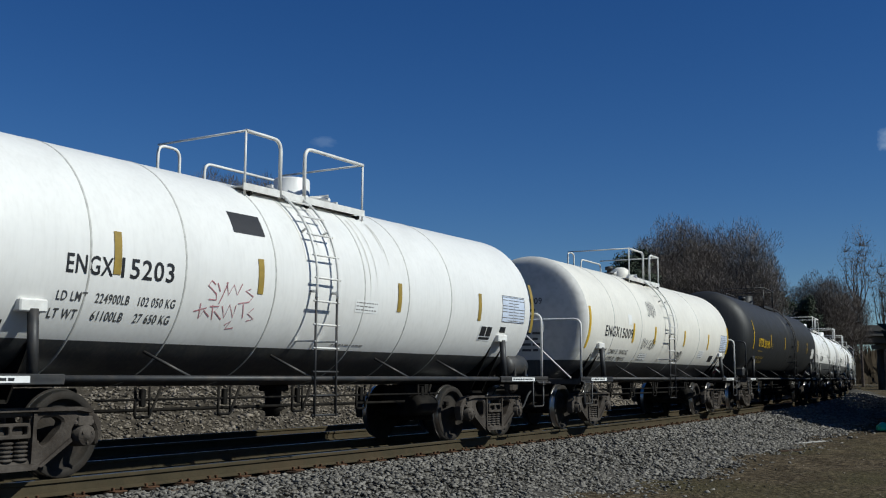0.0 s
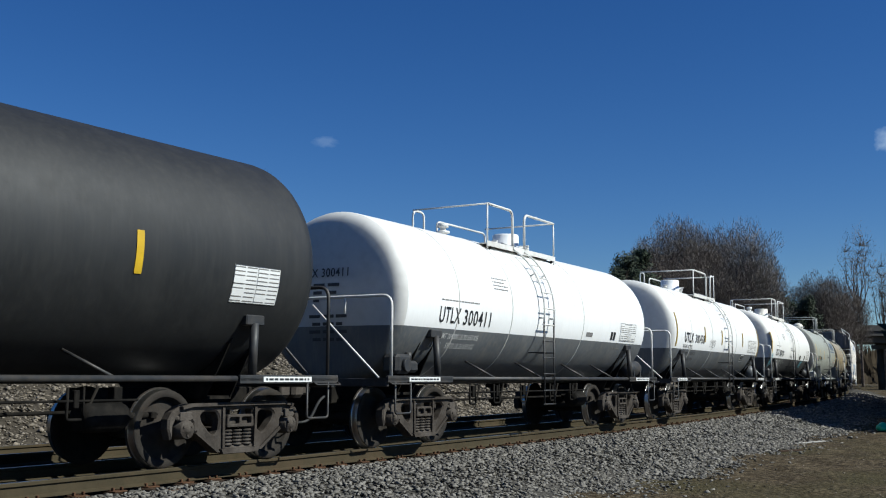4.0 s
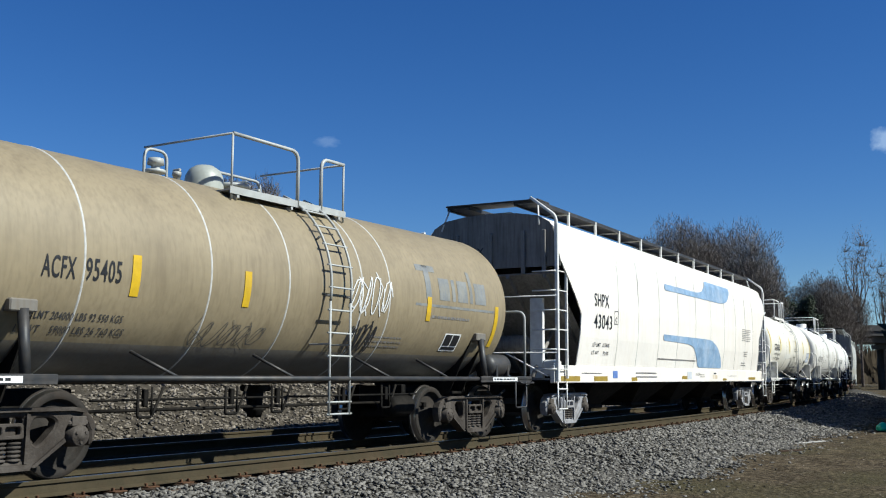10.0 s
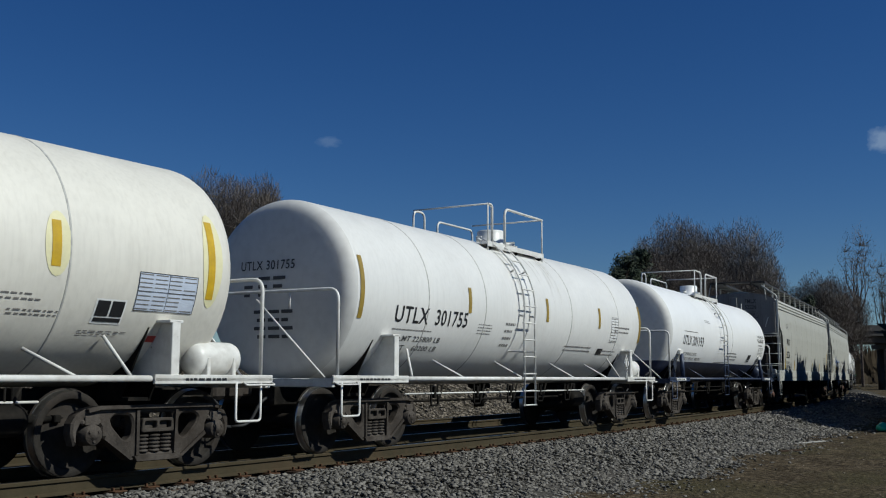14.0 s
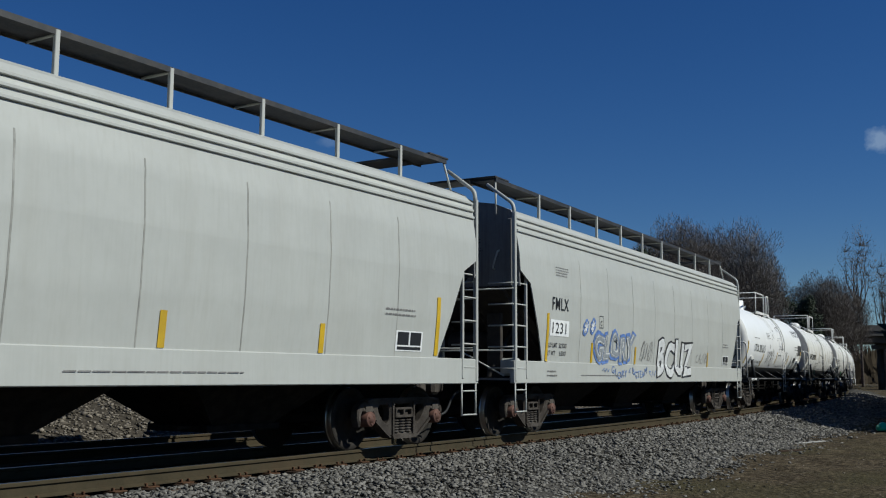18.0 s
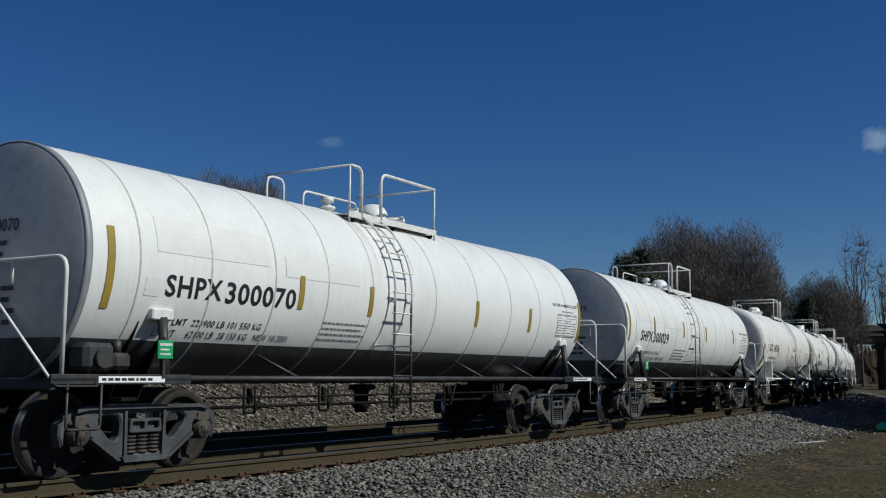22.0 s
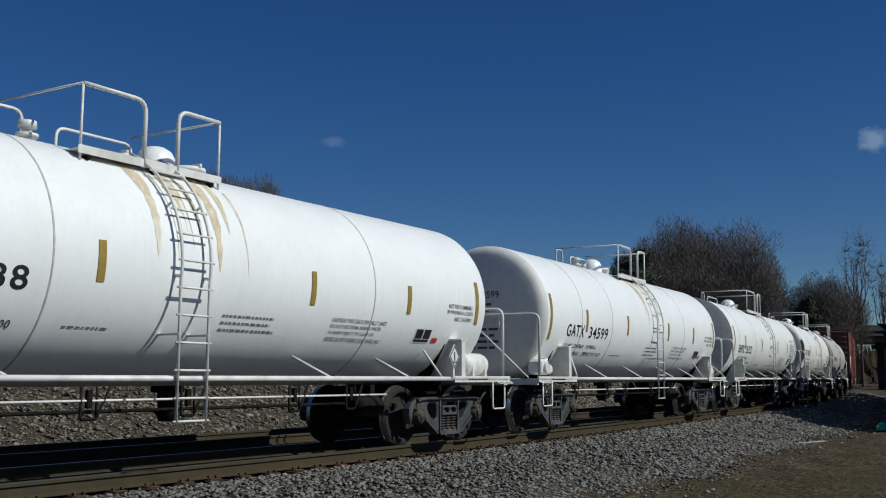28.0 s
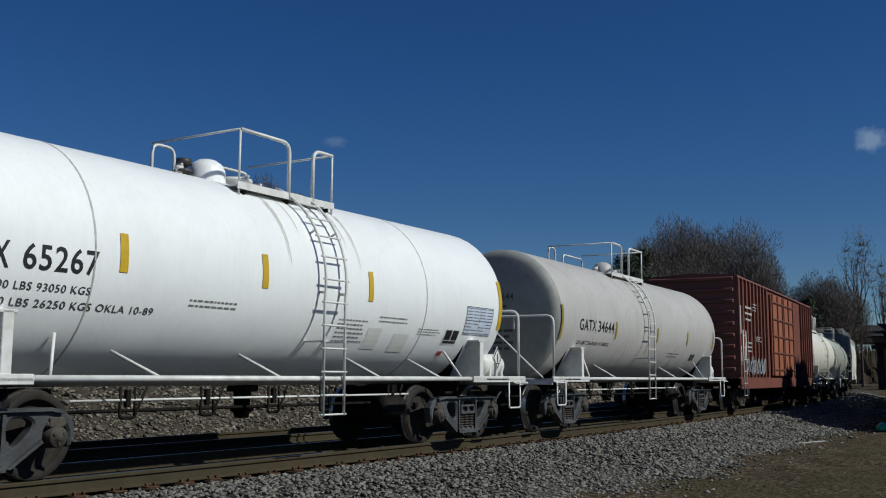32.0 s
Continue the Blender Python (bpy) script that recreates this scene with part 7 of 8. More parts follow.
tc(156.31, 166.24, WHITE, label="white tank car with thin ochre strips and air reservoir", lad=-0.48, plat=(-0.95, 1.5), dome=0.75, dome_kind="drum", seams=(-3.9, -2.0, 1.7, 4.3),
   stripes=((-5.72, 1.9, 2.8), (-2.57, 2.14, 2.57), (0.52, 2.14, 2.59), (3.19, 2.12, 2.56), (5.7, 1.88, 2.75)), marks=(("UTLX", -4.81, -3.85, 1.89, 2.14), ("301755", -3.63, -2.61, 1.89, 2.14)), data=(("LD LMT 225800 LB", -4.8, -3.3, 1.62, 1.70), ("LT WT    60200 LB", -4.8, -3.3, 1.48, 1.56)),
   print=((-4.8, -3.6, 1.77, 1.82, 1), (-2.2, -1.6, 1.8, 2.0, 4), (-1.2, -0.8, 1.6, 2.1, 4), (1.6, 3.0, 1.6, 1.75, 2), (4.1, 5.1, 2.05, 2.25, 2), (3.6, 4.6, 1.55, 1.7, 2)), plates=((3.4, 3.7, 1.56, 1.70, "ink"),), tables=((3.9, 4.3, 1.85, 2.4, "paper"),), diamonds=(4.55,), tank_res=True)
tc(170.46, 180.62, DARK, label="bright white tank car with navy blue belly", shell=0.82, paint="clean_white", belly="navy", frame="navy_metal", line=1.52, lad=-0.55, plat=(-1.60, 1.16), dome=0.79, dome_kind="drum", low="navy_metal", seams=(0.8,), res_mat="navy_metal", dust="truck",
   marks=(("UTLX", -4.89, -4.06, 1.97, 2.22), ("301193", -3.94, -2.80, 1.95, 2.22)), data=(("LD LMT 225300 LB 102150 KG", -4.87, -3.20, 1.69, 1.77), ("LT WT     60700 LB  27550 KG    NEW 04-98", -4.92, -2.6, 1.56, 1.64), ("CALCIUM CARBONATE", 4.5, 5.6, 2.46, 2.55), ("OR CLAY SLURRY ONLY", 4.45, 5.6, 2.34, 2.43)), data_mat="ink_faded",
   print=((-4.87, -3.3, 2.31, 2.37, 1), (-2.5, -1.9, 2.65, 2.75, 2), (0.3, 1.9, 1.62, 1.9, 3), (4.7, 5.5, 2.15, 2.4, 2)), tables=((4.75, 5.5, 1.65, 2.12, "paper"),), squares=((3.35, 3.8, 1.60, 1.86),), plates=((5.3, 5.5, 1.58, 1.70, "ink"),), brake_valve=False, wheel_end=1, diamonds=(-6.2, 6.4), diamond_mat="navy_metal")
SEC_B = [(1.50, 1.36), (1.56, 2.0), (1.585, 2.7), (1.56, 3.3), (1.51, 3.62), (1.47, 3.98)]
FM = dict(paint="hopper_grey", end_paint="end_grey", slope_paint="slope_shade_grime", end_posts=(-1.38, 0.95), end_mast=True, end_mark=(-0.30, -0.72, 4.08), frame="hopper_grey", section=SEC_B, cut=(3.0, 0.40, 1.05), chords=3, ends=((1.36, 1.24), (2.78, 0.56), (2.98, 0.16), (3.98, 0.12)), side_label="light grey curved side sheet with faint panel seams", bays=3, length=16.6, base=13.4, board=0.74,
          ribs=[-5.3, -3.7, -2.1, -0.5, 1.1, 2.7, 4.3, 5.9], rib_mat="seam_shade", posts=[-6.1, -4.5, -2.9, -1.3, 0.3, 1.9, 3.5, 5.1, 6.7], rusty=True)
couple(hopper_car(dict(FM, seed=52, label="light grey covered hopper with orange strips", marks=(("FMLX", -6.62, -5.83, 2.36, 2.60), ("52226", -6.66, -5.80, 1.86, 2.12)), data=(("LD LMT  222900", -6.72, -5.85, 1.64, 1.73), ("LT WT      63100", -6.72, -5.85, 1.49, 1.58)),
    stripes=((-6.85, 1.39, 2.29), (-4.37, 1.38, 1.81), (-1.5, 1.38, 1.79), (1.45, 1.38, 1.79), (4.2, 1.38, 1.77), (7.0, 1.4, 2.3)), print=((-6.62, -5.9, 2.98, 3.2, 4), (-4.9, -2.3, 1.10, 1.15, 1), (0.2, 2.8, 1.10, 1.15, 1), (-1.4, -0.9, 1.42, 1.52, 3), (5.6, 6.5, 1.95, 2.1, 2), (-6.7, -6.3, 1.06, 1.24, 2)),
    boxed=((-4.2, -3.95, 2.05, 2.32),), squares=((5.9, 6.6, 1.45, 1.75),))), 184.83, 198.23)
G0 = -7.0
couple(hopper_car(dict(FM, seed=12, label="light grey covered hopper with blue and silver spray tags", marks=(("FMLX", -6.74, -5.95, 2.36, 2.60), ("1231", -6.72, -6.05, 1.91, 2.12)), data=(("LD LMT  223000", -6.85, -5.98, 1.64, 1.73), ("LT WT     63000", -6.88, -6.0, 1.49, 1.58)),
    stripes=((-6.93, 1.37, 2.28), (-4.61, 1.38, 1.79), (-1.88, 1.38, 1.77), (4.3, 1.38, 1.77)), print=((-6.55, -5.9, 3.02, 3.22, 4), (-5.2, -2.6, 1.10, 1.15, 1), (5.9, 6.6, 1.95, 2.1, 2), (-6.9, -6.4, 1.08, 1.24, 2)), boxed=((-4.25, -4.02, 2.12, 2.36),), plates=((-6.82, -5.9, 1.86, 2.17, "paper"),), squares=((5.95, 6.6, 1.45, 1.72),),
    big_tags=(("GLORY", -4.45, -2.0, 1.48, 1.98, ((0.10, 0.10, "spray_blue"), (0.03, 0.075, "spray_silver"), (0.0, 0.045, "spray_white"), (-0.012, 0.012, "spray_silver"))),
              ("BCUZ", -0.30, 2.75, 1.12, 2.0, ((0.05, 0.075, "spray_black"), (0.0, 0.04, "spray_white"))), ("BCUZ", -0.16, 2.7, 1.16, 1.9, ((0.0, -0.004, "spray_grey"),)),
              ("* *", -5.1, -4.55, 1.98, 2.22, ((0.06, 0.10, "spray_blue"), (0.0, 0.02, "spray_white"))), ("GLORY < BGTEAM <", -3.4, -0.75, 1.10, 1.26, ((0.0, -0.004, "spray_blue"),))),
    strokes=(([[(-4.0, 1.22), (-3.9, 1.27), (-3.82, 1.2), (-3.74, 1.27), (-3.66, 1.2), (-3.58, 1.26)], [(-0.7, 1.1), (-0.6, 1.25), (-0.5, 1.1), (-0.4, 1.25)]], 0.02, "spray_blue"),),
    tags=((-1.55, -0.7, 1.45, 1.95, 3, "ink_grey", 0.014), (3.2, 4.3, 1.45, 1.75, 3, "ink_grey", 0.014)))), 202.68, 216.08)
tc(220.45, 230.73, DARK, label="white tank car with dark belly and black spray tags", paint="clean_white", belly="charcoal", line=1.46, lad=0.49, plat=(-1.46, 1.25), dome=-0.97, dome_kind="drum", low="white_metal", stripe_mat="yellow", seams=(), tank_res=True, res_mat="dark_metal", wheel_end=-1,
   stripes=((-5.93, 1.56, 2.32), (-2.92, 1.52, 1.93), (-0.13, 1.60, 2.05), (2.58, 1.57, 1.97), (5.6, 1.6, 2.2)), marks=(("UTLX", -4.80, -4.02, 2.0, 2.25), ("301615", -3.88, -2.80, 1.98, 2.25)), data=(("LD LMT 226100 LBS 102 550 KGS", -4.79, -3.02, 1.60, 1.68), ("LT WT     59900 LBS  27 160 KGS   NEW", -4.85, -2.75, 1.47, 1.55), ("CALCIUM CARBONATE", 4.05, 5.65, 2.95, 3.07), ("OR CLAY SLURRY ONLY", 4.08, 5.75, 2.80, 2.92)), data_mat="ink_faded",
   print=((-4.75, -3.6, 2.44, 2.52, 1), (-2.3, -1.5, 2.52, 2.75, 4), (4.0, 5.2, 2.2, 2.42, 2), (4.5, 5.2, 2.0, 2.15, 3)), plates=((4.8, 5.8, 2.03, 2.45, "ink_faded"),), squares=((3.9, 4.4, 1.69, 1.93),), brake_valve=True,
   tag_lines=(((-2.13, 1.6), (-2.19, 1.85), (-1.99, 1.58), (-2.19, 2.12), (-2.04, 1.69), (-1.93, 1.79), (-2.0, 2.08)), ((-1.87, 2.06), (-1.77, 1.71), (-1.65, 1.59), (-1.65, 1.95), (-1.78, 2.09), (-1.67, 1.8), (-1.53, 2.08)),
              ((-1.26, 1.55), (-1.5, 2.13), (-1.22, 1.92), (-1.51, 1.63), (-1.06, 1.84), (-1.2, 1.55), (-0.84, 1.53), (-0.87, 2.01), (-1.12, 2.18), (-1.23, 1.92)), ((-1.15, 2.02), (-1.06, 2.09), (-1.05, 1.93), (-0.93, 1.91)), ((-1.79, 2.3), (-1.71, 2.25), (-1.76, 2.16), (-1.81, 2.23), (-1.79, 2.3)),
              ((1.48, 2.17), (1.66, 1.69), (1.46, 1.87), (1.84, 1.89), (1.84, 2.14), (2.02, 1.78), (2.05, 2.17), (2.25, 1.6)), ((1.64, 1.81), (1.92, 1.6), (2.04, 1.75), (2.44, 1.84))),
   chips=14)
SH = dict(paint="white", belly="charcoal", line=1.47, head_paint="sooty_shade_white", frame="dark_metal", rim=True, shell=1.04, knuckle=0.05, head=0.2, r=1.34, zc=2.31, tail=0.64, head_text=True, tank_label="white ribbed tank shell with grey rim and dark belly", low="dark_metal")
for uf, ur, num, sid in ((234.91, 245.71, "300070", 0), (250.19, 260.98, "300029", 1)):
    tc(uf, ur, SH, label="white tank car with grey rim, dark belly and green placard" if sid == 0 else "white tank car with grey head and stencilled marks", lad=-0.70, plat=(-1.30, 1.20) if sid == 0 else (-1.30, 0.95), dome=0.5, valve=-0.75, seams=(-5.75, -4.65, -3.5, -2.4, -1.35, 0.4, 1.75, 3.0, 4.2, 5.4),
       stripes=((-6.15, 1.78, 2.66), (-2.97, 1.95, 2.39), (-1.38, 1.94, 2.37), (1.76, 1.93, 2.36), (3.79, 1.92, 2.35), (6.05, 1.8, 2.6)) if sid == 0 else ((-6.2, 1.93, 2.82), (-4.3, 2.14, 2.57), (-1.7, 2.15, 2.58), (0.62, 2.11, 2.54), (3.95, 2.15, 2.58), (6.05, 1.9, 2.75)),
       marks=(("SHPX", -5.35, -4.45, 1.96, 2.21, 0.02), (num, -4.38, -3.08, 1.94, 2.20, 0.02)), data=(("LD LMT  223900 LB 101 550 KG", -5.30, -3.60, 1.65, 1.73), ("LT WT     62100 LB  28 150 KG   NEW 10-2001", -5.34, -3.0, 1.52, 1.60), ("NOT FOR FLAMMABLE LIQUIDS", 4.8, 5.95, 2.46, 2.53)),
       plates=((-5.5, -3.6, 2.45, 2.85, "beige_patch"), (-3.3, -1.7, 2.35, 2.62, "beige_patch"), (-5.65, -5.45, 1.95, 2.15, "beige_patch"), (5.0, 5.5, 1.42, 1.62, "ink_faded")), print=((-2.4, -1.2, 1.55, 1.85, 4), (5.2, 5.9, 2.36, 2.41, 1)), tables=((5.0, 5.9, 1.88, 2.32, "paper"),), brake_valve=True, wheel_end=1, tank_res=False,
       placard=True)
tc(265.28, 275.40, WHITE, label="white tank car with sooty head and yellow strips", head_paint="sooty_shade_white", paint="white", lad=0.90, plat=(-0.40, 1.5), dome=-0.15, valve=-0.85, seams=(-4.3, -2.3, 1.8, 3.6), stripe_mat="yellow", stripe_w=0.11, stripes=((-5.9, 1.51, 2.32), (-2.91, 1.87, 2.3), (-0.56, 1.87, 2.34), (2.77, 1.88, 2.32), (5.7, 1.6, 2.3)),
   marks=(("GATX", -4.99, -4.2, 2.06, 2.34), ("34576", -3.98, -2.99, 2.06, 2.34)), data=(("LD LMT 224600LB 101850KG", -4.95, -3.2, 1.78, 1.86), ("LT WT    61400LB  27850KG TIXT", -4.98, -2.95, 1.62, 1.70)), plates=((3.85, 4.2, 1.5, 1.66, "ink"), (-5.35, -5.28, 2.0, 2.3, "spray_black"), (-5.0, -4.96, 2.4, 2.62, "spray_black")), print=((-0.5, 0.1, 1.65, 1.85, 3), (1.9, 2.8, 1.65, 1.75, 2), (2.8, 4.0, 1.5, 1.62, 2)), tables=((4.5, 5.3, 1.75, 2.15, "paper"),))
tc(279.75, 290.08, DARK, label="rust-stained white tank car with grey belly and faded stencil", paint="stained_white", belly="slate_blue", line=1.50, head_paint="sooty_shade_white", shell=0.60, tail=0.5, r=1.30, zc=2.265, runs=((-4.6, -1.4, 3.45, 8, "rust_run"), (-1.5, 1.2, 3.5, 7, "rust_run")),
   blots=((-2.35, 3.06, 0.42, 0.10, "tan_blot"), (-2.15, 2.86, 0.3, 0.06, "tan_blot"), (-3.6, 3.0, 0.3, 0.09, "tan_blot"), (-3.1, 2.62, 0.22, 0.10, "tan_blot"), (-4.2, 2.45, 0.3, 0.09, "tan_blot"), (2.87, 3.03, 0.36, 0.07, "tan_blot"), (3.1, 2.38, 0.22, 0.08, "tan_blot"), (4.09, 2.23, 0.28, 0.07, "tan_blot"), (4.4, 2.95, 0.3, 0.08, "tan_blot"), (4.2, 2.05, 0.34, 0.05, "tan_blot"), (-1.3, 2.95, 0.2, 0.1, "tan_blot"), (1.7, 2.9, 0.25, 0.06, "tan_blot"), (0.95, 2.25, 0.2, 0.16, "ghost_tag"), (1.25, 2.05, 0.2, 0.12, "ghost_tag")),
   ghosts=(([[(-1.42, 1.72), (-1.40, 2.02), (-1.26, 2.0), (-1.28, 1.84), (-1.14, 1.72)], [(-1.05, 1.74), (-0.98, 2.0), (-0.86, 1.74)], [(-0.74, 1.98), (-0.73, 1.76), (-0.56, 1.76), (-0.56, 1.99)], [(-0.30, 2.0), (-0.44, 1.96), (-0.32, 1.86), (-0.44, 1.74)]], 0.026, "tan_blot"), ([[(0.55, 1.9), (0.62, 2.2), (0.78, 1.92), (0.9, 2.22), (0.98, 1.9)]], 0.03, "ghost_tag")), lad=0.0, plat=(-1.28, 1.25), dome=-0.42, dome_kind="drum", dome_mat="stained_white", low="dark_metal", seams=(-4.9, -3.7, -2.6, -1.4, -0.2, 0.9, 2.0, 3.1, 4.3), lad_low=0.9,
   stripes=((-1.85, 2.03, 2.47), (1.25, 2.01, 2.45), (1.9, 2.15, 2.43), (3.45, 2.0, 2.44)), marks=(("UTLX", -4.2, -3.2, 1.70, 1.97, 0.035), ("801858", -3.05, -2.05, 1.71, 1.95)), ink="ink_faded", data=(("THE TANK CAR PEOPLE", -4.3, -3.25, 1.54, 1.63),), plates=((-4.25, -3.7, 2.05, 2.30, "ink"), (-4.25, -2.75, 1.36, 1.43, "ink_grey")), tables=((1.66, 2.28, 1.59, 1.72, "paper_grey"), (2.87, 3.41, 1.53, 1.69, "paper_grey"), (4.95, 5.4, 1.62, 1.9, "paper")), print=((-2.45, -1.95, 2.29, 2.50, 6), (1.65, 2.28, 1.70, 1.79, 2), (1.62, 2.25, 1.53, 1.57, 1), (3.81, 4.5, 1.62, 1.88, 5)), tank_res=False)
GW = dict(WHITE, paint="clean_white", lad=0.52, plat=(-0.70, 1.36), dome=-0.34, valve=-1.35, seams=(-4.4, -2.6, 2.9), stripes=((-6.0, 1.8, 2.7), (-4.12, 2.03, 2.49), (-1.57, 2.05, 2.49), (1.53, 2.02, 2.47), (3.8, 2.02, 2.45), (5.85, 1.95, 2.67)), brake_valve=True,
          print=((-2.3, -1.6, 1.55, 1.61, 1), (-0.1, 0.9, 1.6, 1.85, 3)), squares=((4.13, 4.6, 1.6, 1.83),), diamonds=(4.95,), plates=((4.66, 4.83, 1.61, 1.69, "red"), (-5.1, -4.95, 1.40, 1.47, "red")), runs=((-0.15, 1.25, 3.62, 9, "rust_run"),), bands=((0.02, 0.20, 3.66, 2.35), (0.95, 0.16, 3.66, 2.6), (0.5, 0.22, 3.66, 2.9)))
GW_NOTES = (("NOT FOR FLAMMABLE", 4.95, 5.7, 2.18, 2.25), ("OR POISONOUS LIQUIDS", 4.9, 5.72, 2.08, 2.15), ("AAR 211A100W1", 5.15, 5.7, 1.98, 2.05), ("CAUTION THIS CAR IS SPECIALLY LINED", 2, 3.3, 1.822, 1.88), ("DO NOT USE STEAM, BOILING WATER", 2, 3.2, 1.734, 1.792), ("OR SHARP OBJECTS TO CLEAN CAR", 2, 3.08, 1.646, 1.704), ("ENTER CAR WITH RUBBER SOLED SHOES ONLY", 2, 3.3, 1.558, 1.616))
tc(294.33, 305.03, dict(GW, lad=-0.75, plat=(-1.95, 0.25), dome=-0.10, valve=-2.0, runs=((-1.55, 0.25, 3.62, 10, "rust_run"),), bands=((-1.22, 0.22, 3.66, 2.4), (-0.25, 0.22, 3.66, 2.3), (-0.02, 0.14, 3.66, 2.8), (-0.75, 0.24, 3.66, 2.95)), stripes=((-6.0, 1.8, 2.7), (-4.5, 2.03, 2.49), (-2.0, 2.05, 2.49), (1.5, 2.02, 2.47), (3.8, 2.02, 2.45), (5.85, 1.95, 2.67))), label="bright white tank car with rust run-off below the platform", marks=(("GATX", -5.16, -4.22, 1.9, 2.14), ("34638", -3.95, -2.85, 1.9, 2.14)), data=(("LD LMT  225400LB   102200KG", -5.15, -3.33, 1.68, 1.76), ("LT WT     60600LB    27500KG TILX 4-00", -5.18, -2.9, 1.53, 1.61), *GW_NOTES))
tc(309.19, 319.77, GW, label="bright white tank car with tan stain round the ladder", marks=(("GATX", -5.16, -4.22, 1.9, 2.15), ("34599", -3.95, -2.85, 1.9, 2.14)), data=(("LD LMT  224700LB   101900KG", -5.15, -3.33, 1.68, 1.76), ("LT WT     61300LB    27800KG TIXT 4-00", -5.18, -2.9, 1.53, 1.61), *GW_NOTES))
tc(323.95, 334.73, WHITE, label="white tank car with grey rim and green placard", paint="clean_white", rim=True, head_paint="sooty_shade_white", shell=1.16, knuckle=0.05, head=0.2, r=1.345, zc=2.31, lad=0.40, plat=(-1.38, 1.24), dome=-0.75, seams=(-5.4, -2.6, 1.2), stripes=((-6.13, 1.86, 2.74), (-4.43, 2.05, 2.48), (-1.51, 2.03, 2.48), (1.72, 2.02, 2.46), (3.89, 2.03, 2.48), (5.85, 1.95, 2.7)),
   marks=(("SHPX", -5.45, -4.54, 1.9, 2.16, 0.016), ("15352", -4.28, -3.32, 1.9, 2.15)), data=(("LD LMT  221700LB  100550KG", -5.36, -3.66, 1.70, 1.78), ("LT WT     64300LB   29150KG  NEW 7-00", -5.40, -3.2, 1.54, 1.62), ("CAUTION THIS CAR IS SPECIALLY LINED", 2.3, 3.6, 1.812, 1.87), ("DO NOT USE STEAM, BOILING WATER", 2.3, 3.5, 1.724, 1.782), ("OR SHARP OBJECTS TO CLEAN CAR", 2.3, 3.38, 1.636, 1.694), ("ENTER CAR WITH RUBBER SOLED SHOES ONLY", 2.3, 3.6, 1.548, 1.606), ("CLAY SLURRY", 4.62, 5.42, 2.54, 2.63), ("NOT FOR FLAMMABLE", 4.7, 5.38, 1.80, 1.86), ("OR POISONOUS LIQUIDS", 4.66, 5.42, 1.72, 1.78)), print=((-2.0, -1.3, 1.52, 1.58, 1), (4.85, 5.3, 2.44, 2.49, 1)), tables=((4.5, 5.55, 1.92, 2.42, "paper_blue"),), squares=((4.35, 4.68, 1.62, 1.88),), diamonds=(3.95,), placard=True)
tc(338.95, 348.09, WHITE, label="white tank car with bright yellow strips and patched paint", paint="clean_white", lad=0.44, plat=(-0.85, 1.18), dome=-0.58, valve=-1.0, valve_mat="dark_metal", seams=(-3.5, 2.9), stripe_mat="yellow", stripe_w=0.11, stripes=((-5.5, 1.91, 2.83), (-3.12, 2.17, 2.59), (-0.87, 2.17, 2.6), (1.40, 2.15, 2.58), (5.30, 1.9, 2.75)),
   marks=(("GATX", -5.22, -4.50, 2.09, 2.36), ("65267", -4.35, -3.45, 2.10, 2.36)), data=(("LD LMT 205100 LBS 93050 KGS", -5.4, -3.5, 1.90, 1.98), ("LT WT   57900 LBS 26250 KGS OKLA 10-89", -5.42, -2.6, 1.74, 1.82)), plates=((1.5, 1.85, 1.48, 1.78, "beige_patch"), (2.2, 2.6, 1.45, 1.72, "beige_patch"), (3.65, 3.8, 1.42, 1.49, "red")), print=((-2.1, -1.2, 1.86, 1.98, 2), (0.75, 1.5, 1.55, 1.9, 6), (1.7, 2.6, 1.86, 1.98, 2), (2.8, 3.5, 1.72, 1.84, 3)), squares=((3.6, 4.05, 1.6, 1.85),), tables=((4.15, 5.05, 1.78, 2.25, "paper_blue"),), diamonds=(5.0,))
tc(352.29, 362.23, WHITE, label="dusty grey-white tank car with shaded head", paint="dusty_white", head_paint="sooty_shade_grey", lad=-0.50, plat=(-1.5, 0.80), dome=0.1, seams=(-4.0, -1.8, 2.0, 3.8), stripes=((-5.8, 1.83, 2.53), (-2.69, 1.94, 2.31), (0.3, 1.95, 2.3), (2.9, 1.95, 2.3), (5.5, 1.9, 2.4)), marks=(("GATX", -4.87, -3.92, 2.05, 2.29), ("34644", -3.81, -2.84, 2.05, 2.29)), data=(("LD LMT 224600LB 101850KG", -4.85, -3.0, 1.76, 1.84),), print=((1.5, 2.6, 1.6, 1.75, 2),), plates=((3.6, 4.0, 1.55, 1.72, "ink"),))
couple(boxcar(dict(base=12.4, length=16.4, seed=3, label="rust-red boxcar with orange sliding doors")), 367.40, 379.80)
tc(384.9, 394.4, GREY, label="pale cream tank car far down the train", paint="cream", frame="white_metal", gear="white_metal", low="white_metal", tank_label="cream tank shell", lad=0.2, plat=(-1.2, 1.2), dome=-0.5, seams=(-2, 2), stripes=())
tc(398.7, 408.4, GREY, label="grey tank car far down the train", lad=0.2, plat=(-1.2, 1.2), dome=-0.5, seams=(-2, 2), stripes=())
couple(hopper_car(dict(FM, seed=77, paint="hopper_white", label="white covered hopper at the end of view")), 413.0, 426.4)


